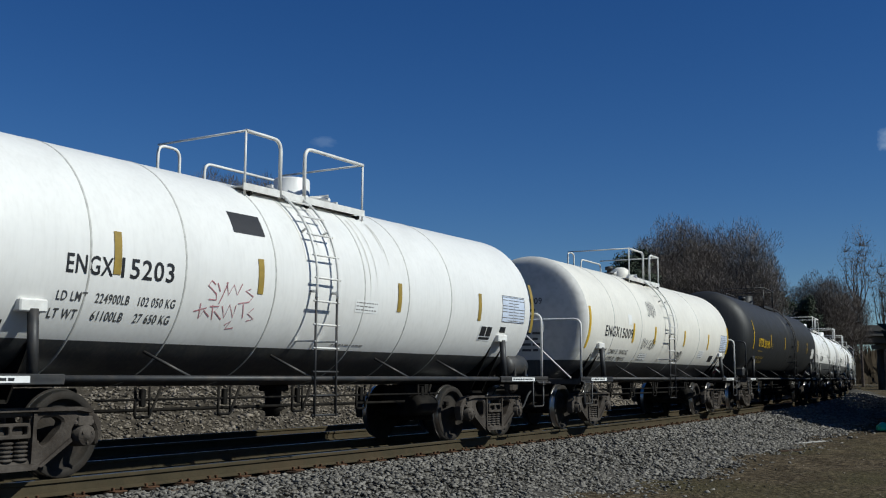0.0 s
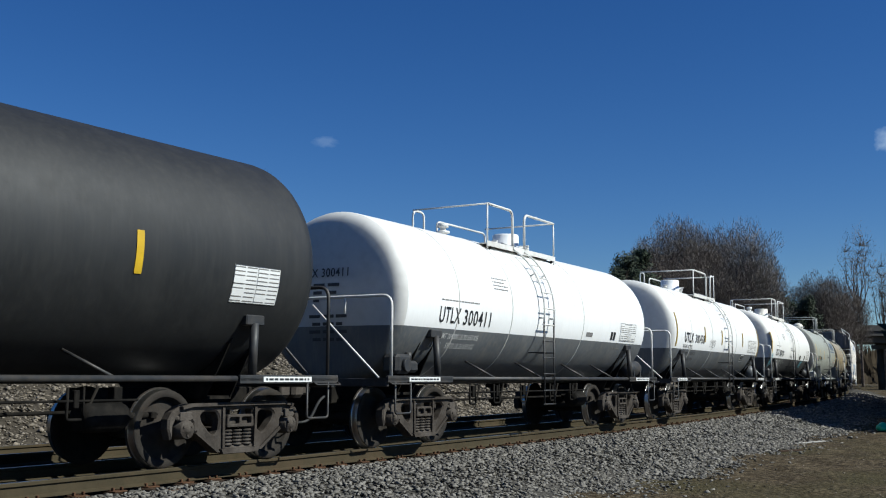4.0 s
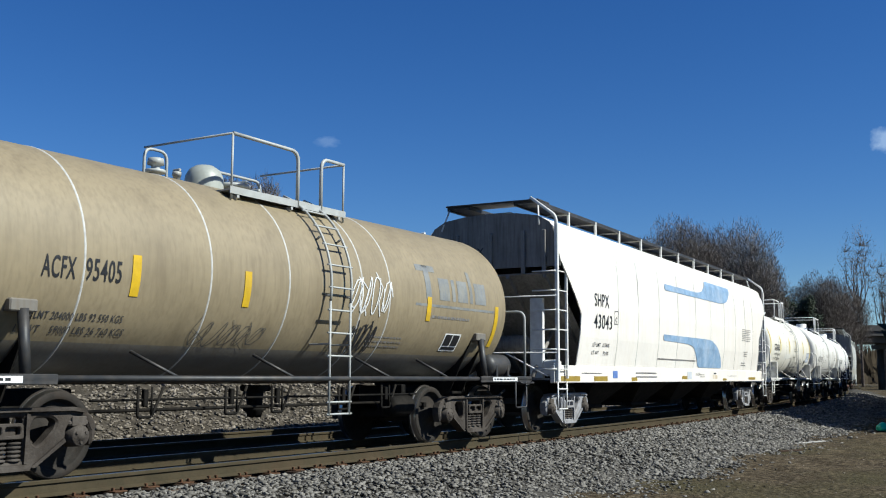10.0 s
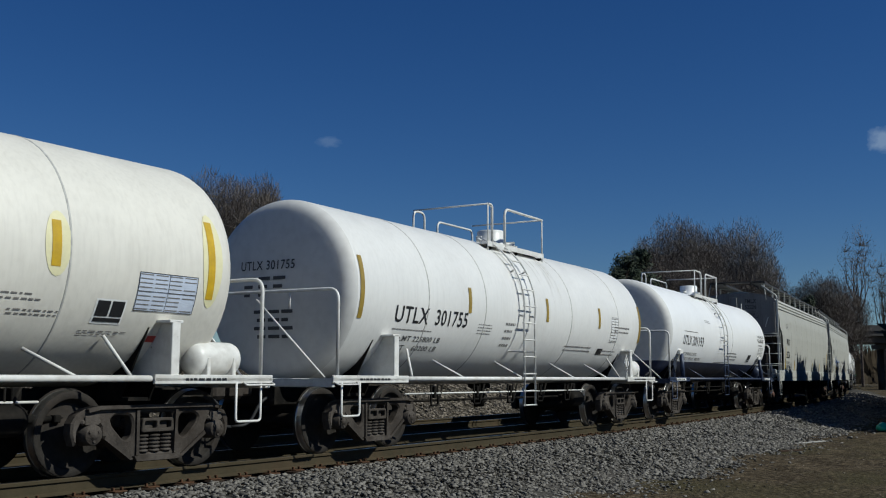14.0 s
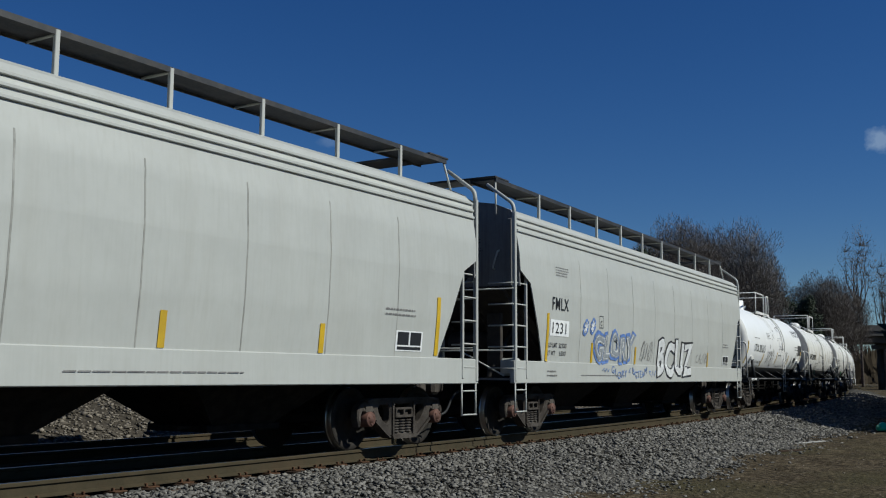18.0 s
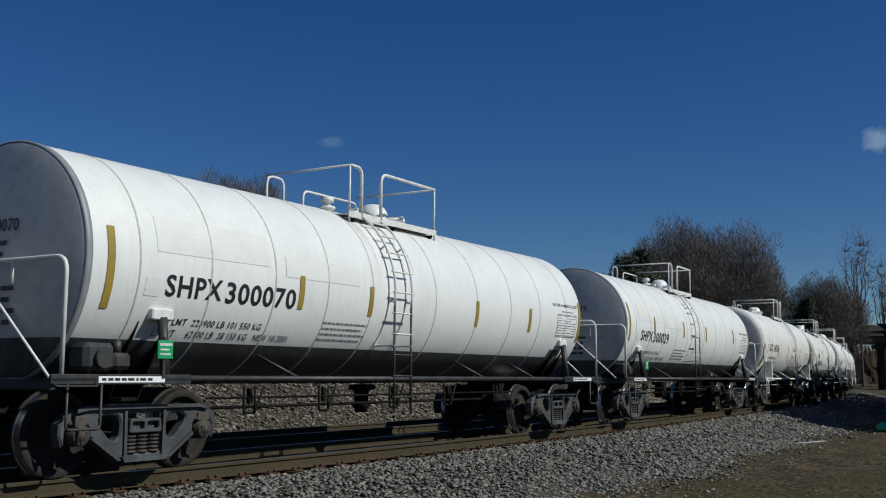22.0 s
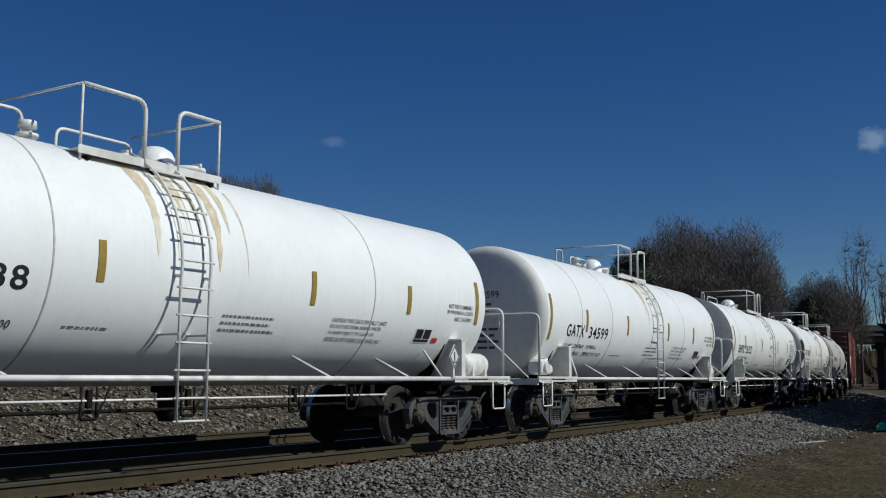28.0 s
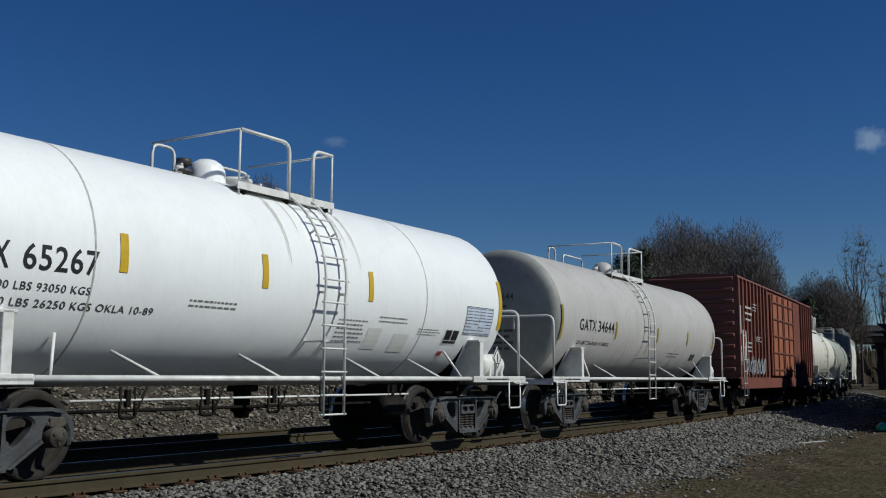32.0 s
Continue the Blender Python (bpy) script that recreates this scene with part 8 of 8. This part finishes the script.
# ---- the train's run ----
def car_pose(uf, ur, t):
    a, b = on_line(uf - gone(t)), on_line(ur - gone(t))
    d = b - a
    return Matrix.Translation((a + b) / 2) @ pose(0, 0, 0, 0, 0, math.degrees(math.atan2(d.y, d.x)))


def motions():
    where = {}
    for car, uf, ur in CARS:
        where[car] = (uf, ur)
        walk(car, [(t * 0.5, car_pose(uf, ur, t * 0.5)) for t in range(65)])
    for ws, car, x, g in SPINNING:
        uf, ur = where[car]
        u = (uf + ur) / 2 + x
        times = [k / FPS for k in range(0, 32 * FPS + 1) if 3 < u - gone(k / FPS) < 40]
        if not times:
            times = [0.0, 32.0]
            still = math.degrees(-gone(0) / WR)
            walk(ws, [(t, pose(g, 0, WR, 0, still, 0)) for t in times])
            continue
        rows = [(t, pose(g, 0, WR, 0, -math.degrees(gone(t) / WR), 0)) for t in times]
        if times[0] > 0:
            rows.insert(0, (0.0, rows[0][1]))
        if times[-1] < 32:
            rows.append((32.0, rows[-1][1]))
        walk(ws, rows)
    drift_clouds()


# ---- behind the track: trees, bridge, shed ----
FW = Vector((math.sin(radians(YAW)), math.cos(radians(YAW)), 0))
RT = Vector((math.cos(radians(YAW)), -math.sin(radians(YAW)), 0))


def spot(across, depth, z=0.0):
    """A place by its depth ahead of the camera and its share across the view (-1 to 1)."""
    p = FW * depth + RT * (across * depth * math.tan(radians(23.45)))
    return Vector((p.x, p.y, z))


def limb(m_, pts, r0, r1, n):
    k = len(pts)
    o = len(m_.v)
    ref = Vector((0.3, 0.5, 0.8))
    for i, p in enumerate(pts):
        d = (pts[min(i + 1, k - 1)] - pts[max(i - 1, 0)]).normalized()
        u = d.cross(ref).normalized()
        w = d.cross(u)
        r = r0 + (r1 - r0) * i / (k - 1)
        for j in range(n):
            q = 2 * math.pi * j / n
            m_.v.append(tuple(p + u * (r * math.cos(q)) + w * (r * math.sin(q))))
    for i in range(k - 1):
        for j in range(n):
            j2 = (j + 1) % n
            m_.f.append((o + i * n + j, o + i * n + j2, o + (i + 1) * n + j2, o + (i + 1) * n + j))
            m_.mi.append(0)
            m_.sm.append(True)


def raw_mesh(m_, name, material_):
    me = bpy.data.meshes.new(name)
    me.from_pydata(m_.v, [], m_.f)
    me.materials.append(material_)
    me.polygons.foreach_set("use_smooth", m_.sm)
    me.update()
    return me


def bare_tree(place, height, rx, seed, twigs=9000, low=0.15, bark="bark", twig="twig", label="bare leafless tree with fine brown twigs", thick=0.017):
    """A leafless tree: trunk and limbs that fan out into an uneven rounded crown, filled with fine twigs."""
    rg = np.random.default_rng(seed)
    tree = thing("bare_tree", label, "tree", "bare trees behind the track", Matrix.Translation(place))
    wood = M()
    z0, z1 = height * low, height
    girth = min(height, 14.0)
    cz, rz = (z0 + z1) / 2, (z1 - z0) / 2
    fork = Vector((0, 0, max(height * 0.14, z0 * 0.9)))
    limb(wood, [Vector((0, 0, -0.3)), fork * 0.5 + Vector((0.05, 0.03, 0)), fork], girth * 0.018, girth * 0.014, 7)

    def inside(n):
        d = rg.normal(size=(n, 3))
        d /= np.linalg.norm(d, axis=1)[:, None]
        r = rg.random(n) ** 0.6
        lump = np.array([0.80 + 0.34 * noise.noise(Vector((q[0] * 2.1 + seed, q[1] * 2.1, q[2] * 2.1))) for q in d])
        return d * (r * np.clip(lump, 0.6, 1.06))[:, None] * np.array([rx, rx, rz]) * grow + np.array([0, 0, cz])

    grow = np.ones(3)
    trial = inside(1500)
    grow = np.array([rx / abs(trial[:, 0]).max(), rx / abs(trial[:, 1]).max(), (rz * 0.97) / (trial[:, 2].max() - cz)])

    tips = inside(16)
    tips[:, 2] = np.maximum(tips[:, 2], cz)
    nodes = []
    for p in tips:
        e = Vector(p)
        mid = fork.lerp(e, 0.5) + Vector((e.x * 0.12, e.y * 0.12, (e.z - fork.z) * 0.02)) + Vector(rg.normal(size=3) * height * 0.012)
        pts = [fork, fork.lerp(mid, 0.5) + Vector(rg.normal(size=3) * height * 0.008), mid, mid.lerp(e, 0.5) + Vector(rg.normal(size=3) * height * 0.012), e]
        limb(wood, pts, girth * 0.0068, girth * 0.0012, 5)
        nodes += [pts[1].lerp(pts[2], 0.5), pts[2], pts[2].lerp(pts[3], 0.5), pts[3], pts[3].lerp(pts[4], 0.5), e]
    fine = M()
    bases = np.array([q[:] for q in nodes])
    ends = inside(420)
    for e in ends:
        k = bases[np.argmin(((bases - e) ** 2 * np.array([1, 1, 1.6])).sum(1) + np.where(bases[:, 2] > e[2], 4.0, 0.0))]
        a, b = Vector(k), Vector(e)
        mid = a.lerp(b, 0.5) + Vector(rg.normal(size=3)) * 0.05 * (b - a).length - Vector((0, 0, 0.08 * (b - a).length))
        limb(fine, [a, mid, b], girth * 0.0024, girth * 0.0008, 3)
    pool = np.concatenate([bases, ends, (ends + bases[rg.integers(0, len(bases), len(ends))]) / 2])
    p = inside(twigs)
    out = p - np.array([0, 0, z0 + 0.25 * rz])
    out /= np.linalg.norm(out, axis=1)[:, None] + 1e-6
    d = out + rg.normal(size=(twigs, 3)) * 0.5 + np.array([0, 0, 0.2])
    d /= np.linalg.norm(d, axis=1)[:, None]
    ln = min(height, 13.0) * rg.uniform(0.02, 0.06, twigs)[:, None]
    side = np.cross(d, rg.normal(size=(twigs, 3)))
    side /= np.linalg.norm(side, axis=1)[:, None] + 1e-6
    w = thick * rg.uniform(0.5, 1.3, twigs)[:, None]
    V = np.stack([p - side * w, p + side * w, p + d * ln], 1)
    o = len(fine.v)
    fine.v += [tuple(q) for q in V.reshape(-1, 3).tolist()]
    fine.f += [(o + 3 * i, o + 3 * i + 1, o + 3 * i + 2) for i in range(twigs)]
    fine.sm += [False] * twigs
    part("trunk", raw_mesh(wood, "trunk", mat(bark)), None, tree, "grey-brown trunk and limbs")
    part("crown", raw_mesh(fine, "crown", mat(twig)), None, tree, "fine winter twigs")
    return tree


def leafy_tree(place, height, radius, seed, low=0.12, cone=False, leaf=0.16, n=5200, name="evergreen_tree", label="dense dark green evergreen tree", group="evergreens by the line"):
    rg = random.Random(seed)
    tree = thing(name, label, "tree", group, Matrix.Translation(place))
    wood, crown = M(), M()
    limb(wood, [Vector((0, 0, -0.3)), Vector((0.1, 0.05, height * 0.5)), Vector((0, 0, height * 0.93))], height * 0.02, 0.02, 7)
    lumps = []
    for i in range(40):
        t = (i + rg.random()) / 40
        z = height * (low + (0.95 - low) * t)
        rr = radius * ((1 - t) ** 0.8 if cone else math.sin(math.pi * (0.12 + 0.8 * t)) ** 0.7) * rg.uniform(0.3, 0.85)
        a = rg.uniform(0, 6.28)
        c = Vector((rr * math.cos(a), rr * math.sin(a), z))
        lumps.append((c, radius * rg.uniform(0.28, 0.5) * ((1 - t * 0.6) if cone else 1)))
        limb(wood, [Vector((0, 0, z * 0.8)), c * 0.6 + Vector((0, 0, z * 0.34)), c], 0.05, 0.02, 4)
    for i in range(n):
        c, r = lumps[i % len(lumps)]
        d = Vector((rg.gauss(0, 1), rg.gauss(0, 1), rg.gauss(0, 0.8))).normalized()
        p = c + d * r * rg.uniform(0.3, 1.05)
        u = Vector((rg.gauss(0, 1), rg.gauss(0, 1), rg.gauss(0, 1))).normalized()
        w = u.orthogonal().normalized()
        k = leaf * rg.uniform(0.6, 1.5)
        o = len(crown.v)
        crown.v += [tuple(p - u * k), tuple(p + w * k * 0.5), tuple(p + u * k), tuple(p - w * k * 0.5)]
        crown.f.append((o, o + 1, o + 2, o + 3))
        crown.sm.append(False)
    part("trunk", raw_mesh(wood, "trunk", mat("bark")), None, tree, "rough brown trunk")
    part("crown", raw_mesh(crown, "crown", mat("needle")), None, tree, "dense dark foliage in clumps")
    return tree


Z_BACK = 1.7


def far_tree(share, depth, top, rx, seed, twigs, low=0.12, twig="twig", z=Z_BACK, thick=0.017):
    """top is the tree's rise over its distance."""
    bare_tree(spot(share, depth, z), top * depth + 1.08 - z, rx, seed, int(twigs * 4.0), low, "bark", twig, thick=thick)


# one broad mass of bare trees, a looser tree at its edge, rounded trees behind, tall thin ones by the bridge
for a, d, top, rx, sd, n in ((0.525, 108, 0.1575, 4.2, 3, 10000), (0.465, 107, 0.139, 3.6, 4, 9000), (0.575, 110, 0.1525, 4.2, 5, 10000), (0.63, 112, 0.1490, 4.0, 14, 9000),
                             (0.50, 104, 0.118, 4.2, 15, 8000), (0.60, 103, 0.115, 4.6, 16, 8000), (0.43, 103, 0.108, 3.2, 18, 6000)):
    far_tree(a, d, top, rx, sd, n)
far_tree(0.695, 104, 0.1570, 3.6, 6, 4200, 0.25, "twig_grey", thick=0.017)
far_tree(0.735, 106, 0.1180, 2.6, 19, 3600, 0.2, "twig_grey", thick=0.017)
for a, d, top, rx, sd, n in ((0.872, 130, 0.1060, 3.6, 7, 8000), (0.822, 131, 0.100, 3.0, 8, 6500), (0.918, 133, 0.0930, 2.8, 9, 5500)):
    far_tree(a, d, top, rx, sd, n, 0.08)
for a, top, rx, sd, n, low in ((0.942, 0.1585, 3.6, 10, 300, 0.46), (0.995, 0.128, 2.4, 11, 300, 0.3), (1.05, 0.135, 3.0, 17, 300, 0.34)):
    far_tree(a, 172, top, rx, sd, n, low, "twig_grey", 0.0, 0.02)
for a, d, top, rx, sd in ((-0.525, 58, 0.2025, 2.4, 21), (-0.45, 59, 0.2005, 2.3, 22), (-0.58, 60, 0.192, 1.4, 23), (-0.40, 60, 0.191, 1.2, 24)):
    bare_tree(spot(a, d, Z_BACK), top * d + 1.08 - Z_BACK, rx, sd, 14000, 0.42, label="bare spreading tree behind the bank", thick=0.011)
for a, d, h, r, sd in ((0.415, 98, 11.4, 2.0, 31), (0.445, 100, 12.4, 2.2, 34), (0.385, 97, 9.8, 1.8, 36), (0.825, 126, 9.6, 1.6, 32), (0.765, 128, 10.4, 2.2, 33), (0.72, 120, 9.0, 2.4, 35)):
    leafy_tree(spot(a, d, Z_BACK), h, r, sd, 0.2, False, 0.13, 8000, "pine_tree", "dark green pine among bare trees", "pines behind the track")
# evergreens beside the lot, whose shade lies across the gravel
for x, y, h, r, sd in ((39.0, 2.8, 5.2, 2.5, 41), (43.0, 3.2, 6.6, 2.9, 42), (47.0, 3.2, 7.4, 3.2, 43), (51.5, 4.4, 6.7, 3.3, 44), (57.0, 5.4, 6.2, 3.3, 45), (63.0, 6.4, 6.1, 3.4, 46), (70.0, 7.6, 6.1, 3.5, 47), (78.0, 9.0, 6.0, 3.6, 48), (87.0, 10.6, 6.0, 3.6, 49)):
    leafy_tree(Vector((x, y, -0.62)), h, r, sd, 0.02, False, 0.80, 22000)


def scrub():
    """Dry brush along the back of the line."""
    rg = np.random.default_rng(77)
    n = 15000
    a, d = rg.uniform(0.30, 1.02, n), rg.uniform(75, 140, n)
    t = math.tan(radians(23.45))
    x = FW.x * d + RT.x * a * d * t
    y = FW.y * d + RT.y * a * d * t
    w, s = aside(x, y)
    keep = (w < -11)
    x, y = x[keep], y[keep]
    n = len(x)
    h = rg.uniform(1.2, 5.5, n) * (0.4 + 0.6 * rg.random(n))
    lean = rg.normal(0, 0.35, (n, 2))
    wd = rg.uniform(0.04, 0.16, n)
    ang = rg.uniform(0, 3.14, n)
    z = np.full(n, 1.5)
    V = np.empty((n, 4, 3))
    ux, uy = np.cos(ang) * wd, np.sin(ang) * wd
    V[:, 0] = np.stack([x - ux, y - uy, z], 1)
    V[:, 1] = np.stack([x + ux, y + uy, z], 1)
    V[:, 2] = np.stack([x + lean[:, 0] * h * 0.6 + ux * 1.5, y + lean[:, 1] * h * 0.6 + uy * 1.5, z + h * 0.65], 1)
    V[:, 3] = np.stack([x + lean[:, 0] * h, y + lean[:, 1] * h, z + h], 1)
    me = bpy.data.meshes.new("scrub")
    me.from_pydata(V.reshape(-1, 3).tolist(), [], np.arange(n * 4).reshape(n, 4).tolist())
    me.materials.append(mat("brush"))
    me.update()
    tagged(new("scrub", me), "tangle of dry brown brush under the trees", "brush", kind="stuff")


scrub()


def bridge():
    b = thing("road_bridge", "dark concrete road overpass across the railway", "bridge", m=Matrix.Translation(spot(0.98, 150)))
    ang = math.degrees(math.atan2(RT.y, RT.x)) + 6
    b.matrix_world = Matrix.Translation(spot(0.98, 150)) @ pose(0, 0, 0, 0, 0, ang)
    part("deck", M().box(-26, 60, -5, 5, 7.0, 7.7, c=0.05), mat("concrete"), b, "long dark bridge deck")
    part("parapet", M().box(-26, 60, -5.2, -4.9, 7.7, 8.55, c=0.04), mat("concrete"), b)
    part("parapet", M().box(-26, 60, 4.9, 5.2, 7.7, 8.55, c=0.04), mat("concrete"), b)
    for y in (-3.6, -1.2, 1.2, 3.6):
        part("girder", M().box(-26, 60, y - 0.25, y + 0.25, 6.1, 7.0, c=0.03), mat("concrete"), b)
    for x in (-9, 2.2, 14, 27):
        part("pier_cap", M().box(x - 0.6, x + 0.6, -5, 5, 5.4, 6.1, c=0.06), mat("concrete"), b)
        for y in (-3.5, 0, 3.5):
            part("pier", M().cone((x, y, -1.2), (x, y, 5.4), 0.5, 0.5, 16), mat("concrete"), b, "round concrete pier")
    part("abutment", M().prism([(-30, -1), (-12, -1), (-20, 6.2), (-30, 6.2)], -5, 5), mat("concrete"), b)


bridge()


def bank_wall():
    """Wooded bank closing the view below the bridge."""
    rg = random.Random(9)
    m_ = M()
    base = spot(1.0, 200)
    for i in range(3600):
        p = base + RT * rg.uniform(-24, 60) + FW * rg.uniform(-6, 10)
        h = rg.uniform(1.5, 8.0)
        r = rg.uniform(0.15, 0.5)
        q = Vector((rg.gauss(0, 0.25), rg.gauss(0, 0.25), 1)) * h
        o = len(m_.v)
        m_.v += [tuple(p + RT * r), tuple(p - RT * r), tuple(p + q * 0.7 - RT * r), tuple(p + q), tuple(p + q * 0.6 + RT * r * 1.5)]
        m_.f.append((o, o + 1, o + 2, o + 3, o + 4))
        m_.sm.append(False)
    ob = new("thicket", raw_mesh(m_, "thicket", mat("brush")))
    tagged(ob, "dense dim thicket beyond the bridge", "thicket", kind="stuff")


bank_wall()


def shed():
    s_ = thing("long_building", "long cream-walled building behind the bank", "building", m=Matrix.Translation((29.1, 41.2, 1.7)) @ pose(0, 0, 0, 0, 0, -10))
    part("wall", M().box(-14, 4.8, 0, 8, -0.6, 3.3), mat("wall_cream"), s_, "sunlit cream rendered wall")
    part("roof", M().prism([(-0.5, 3.3), (4, 4.3), (8.5, 3.3), (8.5, 3.16), (4, 4.15), (-0.5, 3.16)], -14.4, 5.2, plane="yz"), mat("roof_grey"), s_, "low grey metal roof")
    part("plinth", M().box(-14.05, 4.85, -0.06, 0.0, -0.6, 0.35, c=0.01), mat("concrete"), s_)
    for k in range(9):
        x = -12.9 + k * 2.05
        win = part("window", M().box(x - 0.42, x + 0.42, -0.05, 0.02, 0.95, 2.55, c=0.01), mat("wall_white"), s_, "white framed window")
        for i in range(2):
            for j in range(2):
                part("pane", M().box(x - 0.36 + i * 0.38, x - 0.02 + i * 0.38, -0.062, -0.045, 1.02 + j * 0.76, 1.72 + j * 0.76), mat("pane"), win)
        part("sill", M().box(x - 0.5, x + 0.5, -0.12, 0.0, 0.87, 0.95, c=0.01), mat("concrete"), win)


shed()
board = M().box(-0.62, 0.62, -0.05, 0.05, 0, 0.03, c=0.006)
ob = new("board", board.mesh("board", mat("wood_grey")))
ob.matrix_world = Matrix.Translation(on_line(27.2, 4.3, -0.585)) @ pose(0, 0, 0, 0, 2, 150)
tagged(ob, "weathered grey board lying on the dirt", "board")
stick = M().box(-0.4, 0.4, -0.04, 0.04, 0, 0.05, c=0.01)
ob = new("timber_scrap", stick.mesh("timber_scrap", mat("tie")))
ob.matrix_world = Matrix.Translation(on_line(24.0, 4.5, -0.60)) @ pose(0, 0, 0, 0, 0, 155)
tagged(ob, "dark rotten timber scrap on the dirt", "wood scrap")
bag = M().lathe([(0.0, 0.0), (0.0, 0.16), (0.06, 0.22), (0.16, 0.20), (0.24, 0.10), (0.27, 0.03), (0.27, 0.0)], (0, 0, 0), "z", 14)
for i, p in enumerate(bag.v):
    q = 1 + 0.22 * noise.noise(Vector(p) * 9)
    bag.v[i] = (p[0] * q * 1.4, p[1] * q, p[2] * q)
ob = new("plastic_bag", bag.mesh("plastic_bag", mat("bag")))
ob.matrix_world = Matrix.Translation(on_line(35.2, 5.35, -0.60))
tagged(ob, "crumpled green plastic bag on the ground", "bag")


log = M()
limb(log, [Vector((-0.44, 0.33, 0.11)), Vector((-0.2, 0.18, 0.10)), Vector((0.1, -0.1, -0.05)), Vector((0.30, -0.36, -0.13))], 0.04, 0.075, 9)
log.f += [tuple(range(9)), tuple(reversed(range(27, 36)))]
log.mi += [0, 0]
log.sm += [False, False]
ob = new("fallen_log", log.mesh("fallen_log", mat("tie")))
ob.matrix_world = Matrix.Translation((13.3, 17.8, 0.02))
tagged(ob, "dark crooked log lying on the rubble bank", "log")


# ---- small fair-weather clouds ----
def cloud_material(name, dens, seed):
    m = bpy.data.materials.new(name)
    m.use_nodes = True
    n, l = m.node_tree.nodes, m.node_tree.links
    n.clear()
    tc_ = n.new("ShaderNodeTexCoord")
    nz = n.new("ShaderNodeTexNoise")
    nz.noise_dimensions = "4D"
    nz.inputs["W"].default_value, nz.inputs["Scale"].default_value, nz.inputs["Detail"].default_value = seed, 2.2, 7
    l.new(tc_.outputs["Object"], nz.inputs["Vector"])
    ln = n.new("ShaderNodeVectorMath")
    ln.operation = "LENGTH"
    l.new(tc_.outputs["Object"], ln.inputs[0])
    mr = n.new("ShaderNodeMapRange")
    mr.inputs["From Min"].default_value, mr.inputs["From Max"].default_value = 1.0, 0.1
    l.new(ln.outputs["Value"], mr.inputs["Value"])
    ad = n.new("ShaderNodeMath")
    ad.operation = "ADD"
    l.new(nz.outputs["Fac"], ad.inputs[0])
    l.new(mr.outputs[0], ad.inputs[1])
    m2 = n.new("ShaderNodeMapRange")
    m2.inputs["From Min"].default_value, m2.inputs["From Max"].default_value, m2.inputs["To Max"].default_value = 0.72, 1.25, dens
    l.new(ad.outputs[0], m2.inputs["Value"])
    tr, df, mx = n.new("ShaderNodeBsdfTransparent"), n.new("ShaderNodeEmission"), n.new("ShaderNodeMixShader")
    df.inputs["Color"].default_value = (0.33, 0.39, 0.48, 1)
    l.new(m2.outputs[0], mx.inputs[0])
    l.new(tr.outputs[0], mx.inputs[1])
    l.new(df.outputs[0], mx.inputs[2])
    l.new(mx.outputs[0], n.new("ShaderNodeOutputMaterial").inputs[0])
    return m


CLOUDS = []
for a, up, wd, hg, dens, seed, drift in ((-0.275, 0.1075, 0.017, 0.008, 0.16, 2.0, 0.026), (1.038, 0.112, 0.0205, 0.017, 0.5, 7.0, -0.053)):
    me = bpy.data.meshes.new("cloud")
    me.from_pydata([(math.cos(q) * 1.0, math.sin(q) * 1.0, 0.0) for q in (2 * math.pi * k / 32 for k in range(32))], [], [list(range(32))])
    me.materials.append(cloud_material("thin_cloud", dens, seed))
    cl = tagged(new("cloud", me), "small thin white cloud in the blue sky", "cloud", kind="structure")
    cl.visible_shadow = False
    D_ = 1500.0
    cl.scale = (wd * D_, hg * D_, 1)
    CLOUDS.append((cl, a, up, drift, D_))


def cloud_pose(a, up, D_):
    p = spot(a, D_)
    p.z = EYE.z + D_ * (up + math.tan(radians(PITCH)))
    return look(p, EYE) @ pose(0, 0, 0, 0, 0, 0)


def drift_clouds():
    for cl, a, up, dr, D_ in CLOUDS:
        walk(cl, [(0.0, cloud_pose(a, up, D_)), (32.0, cloud_pose(a + dr, up, D_))])


motions()
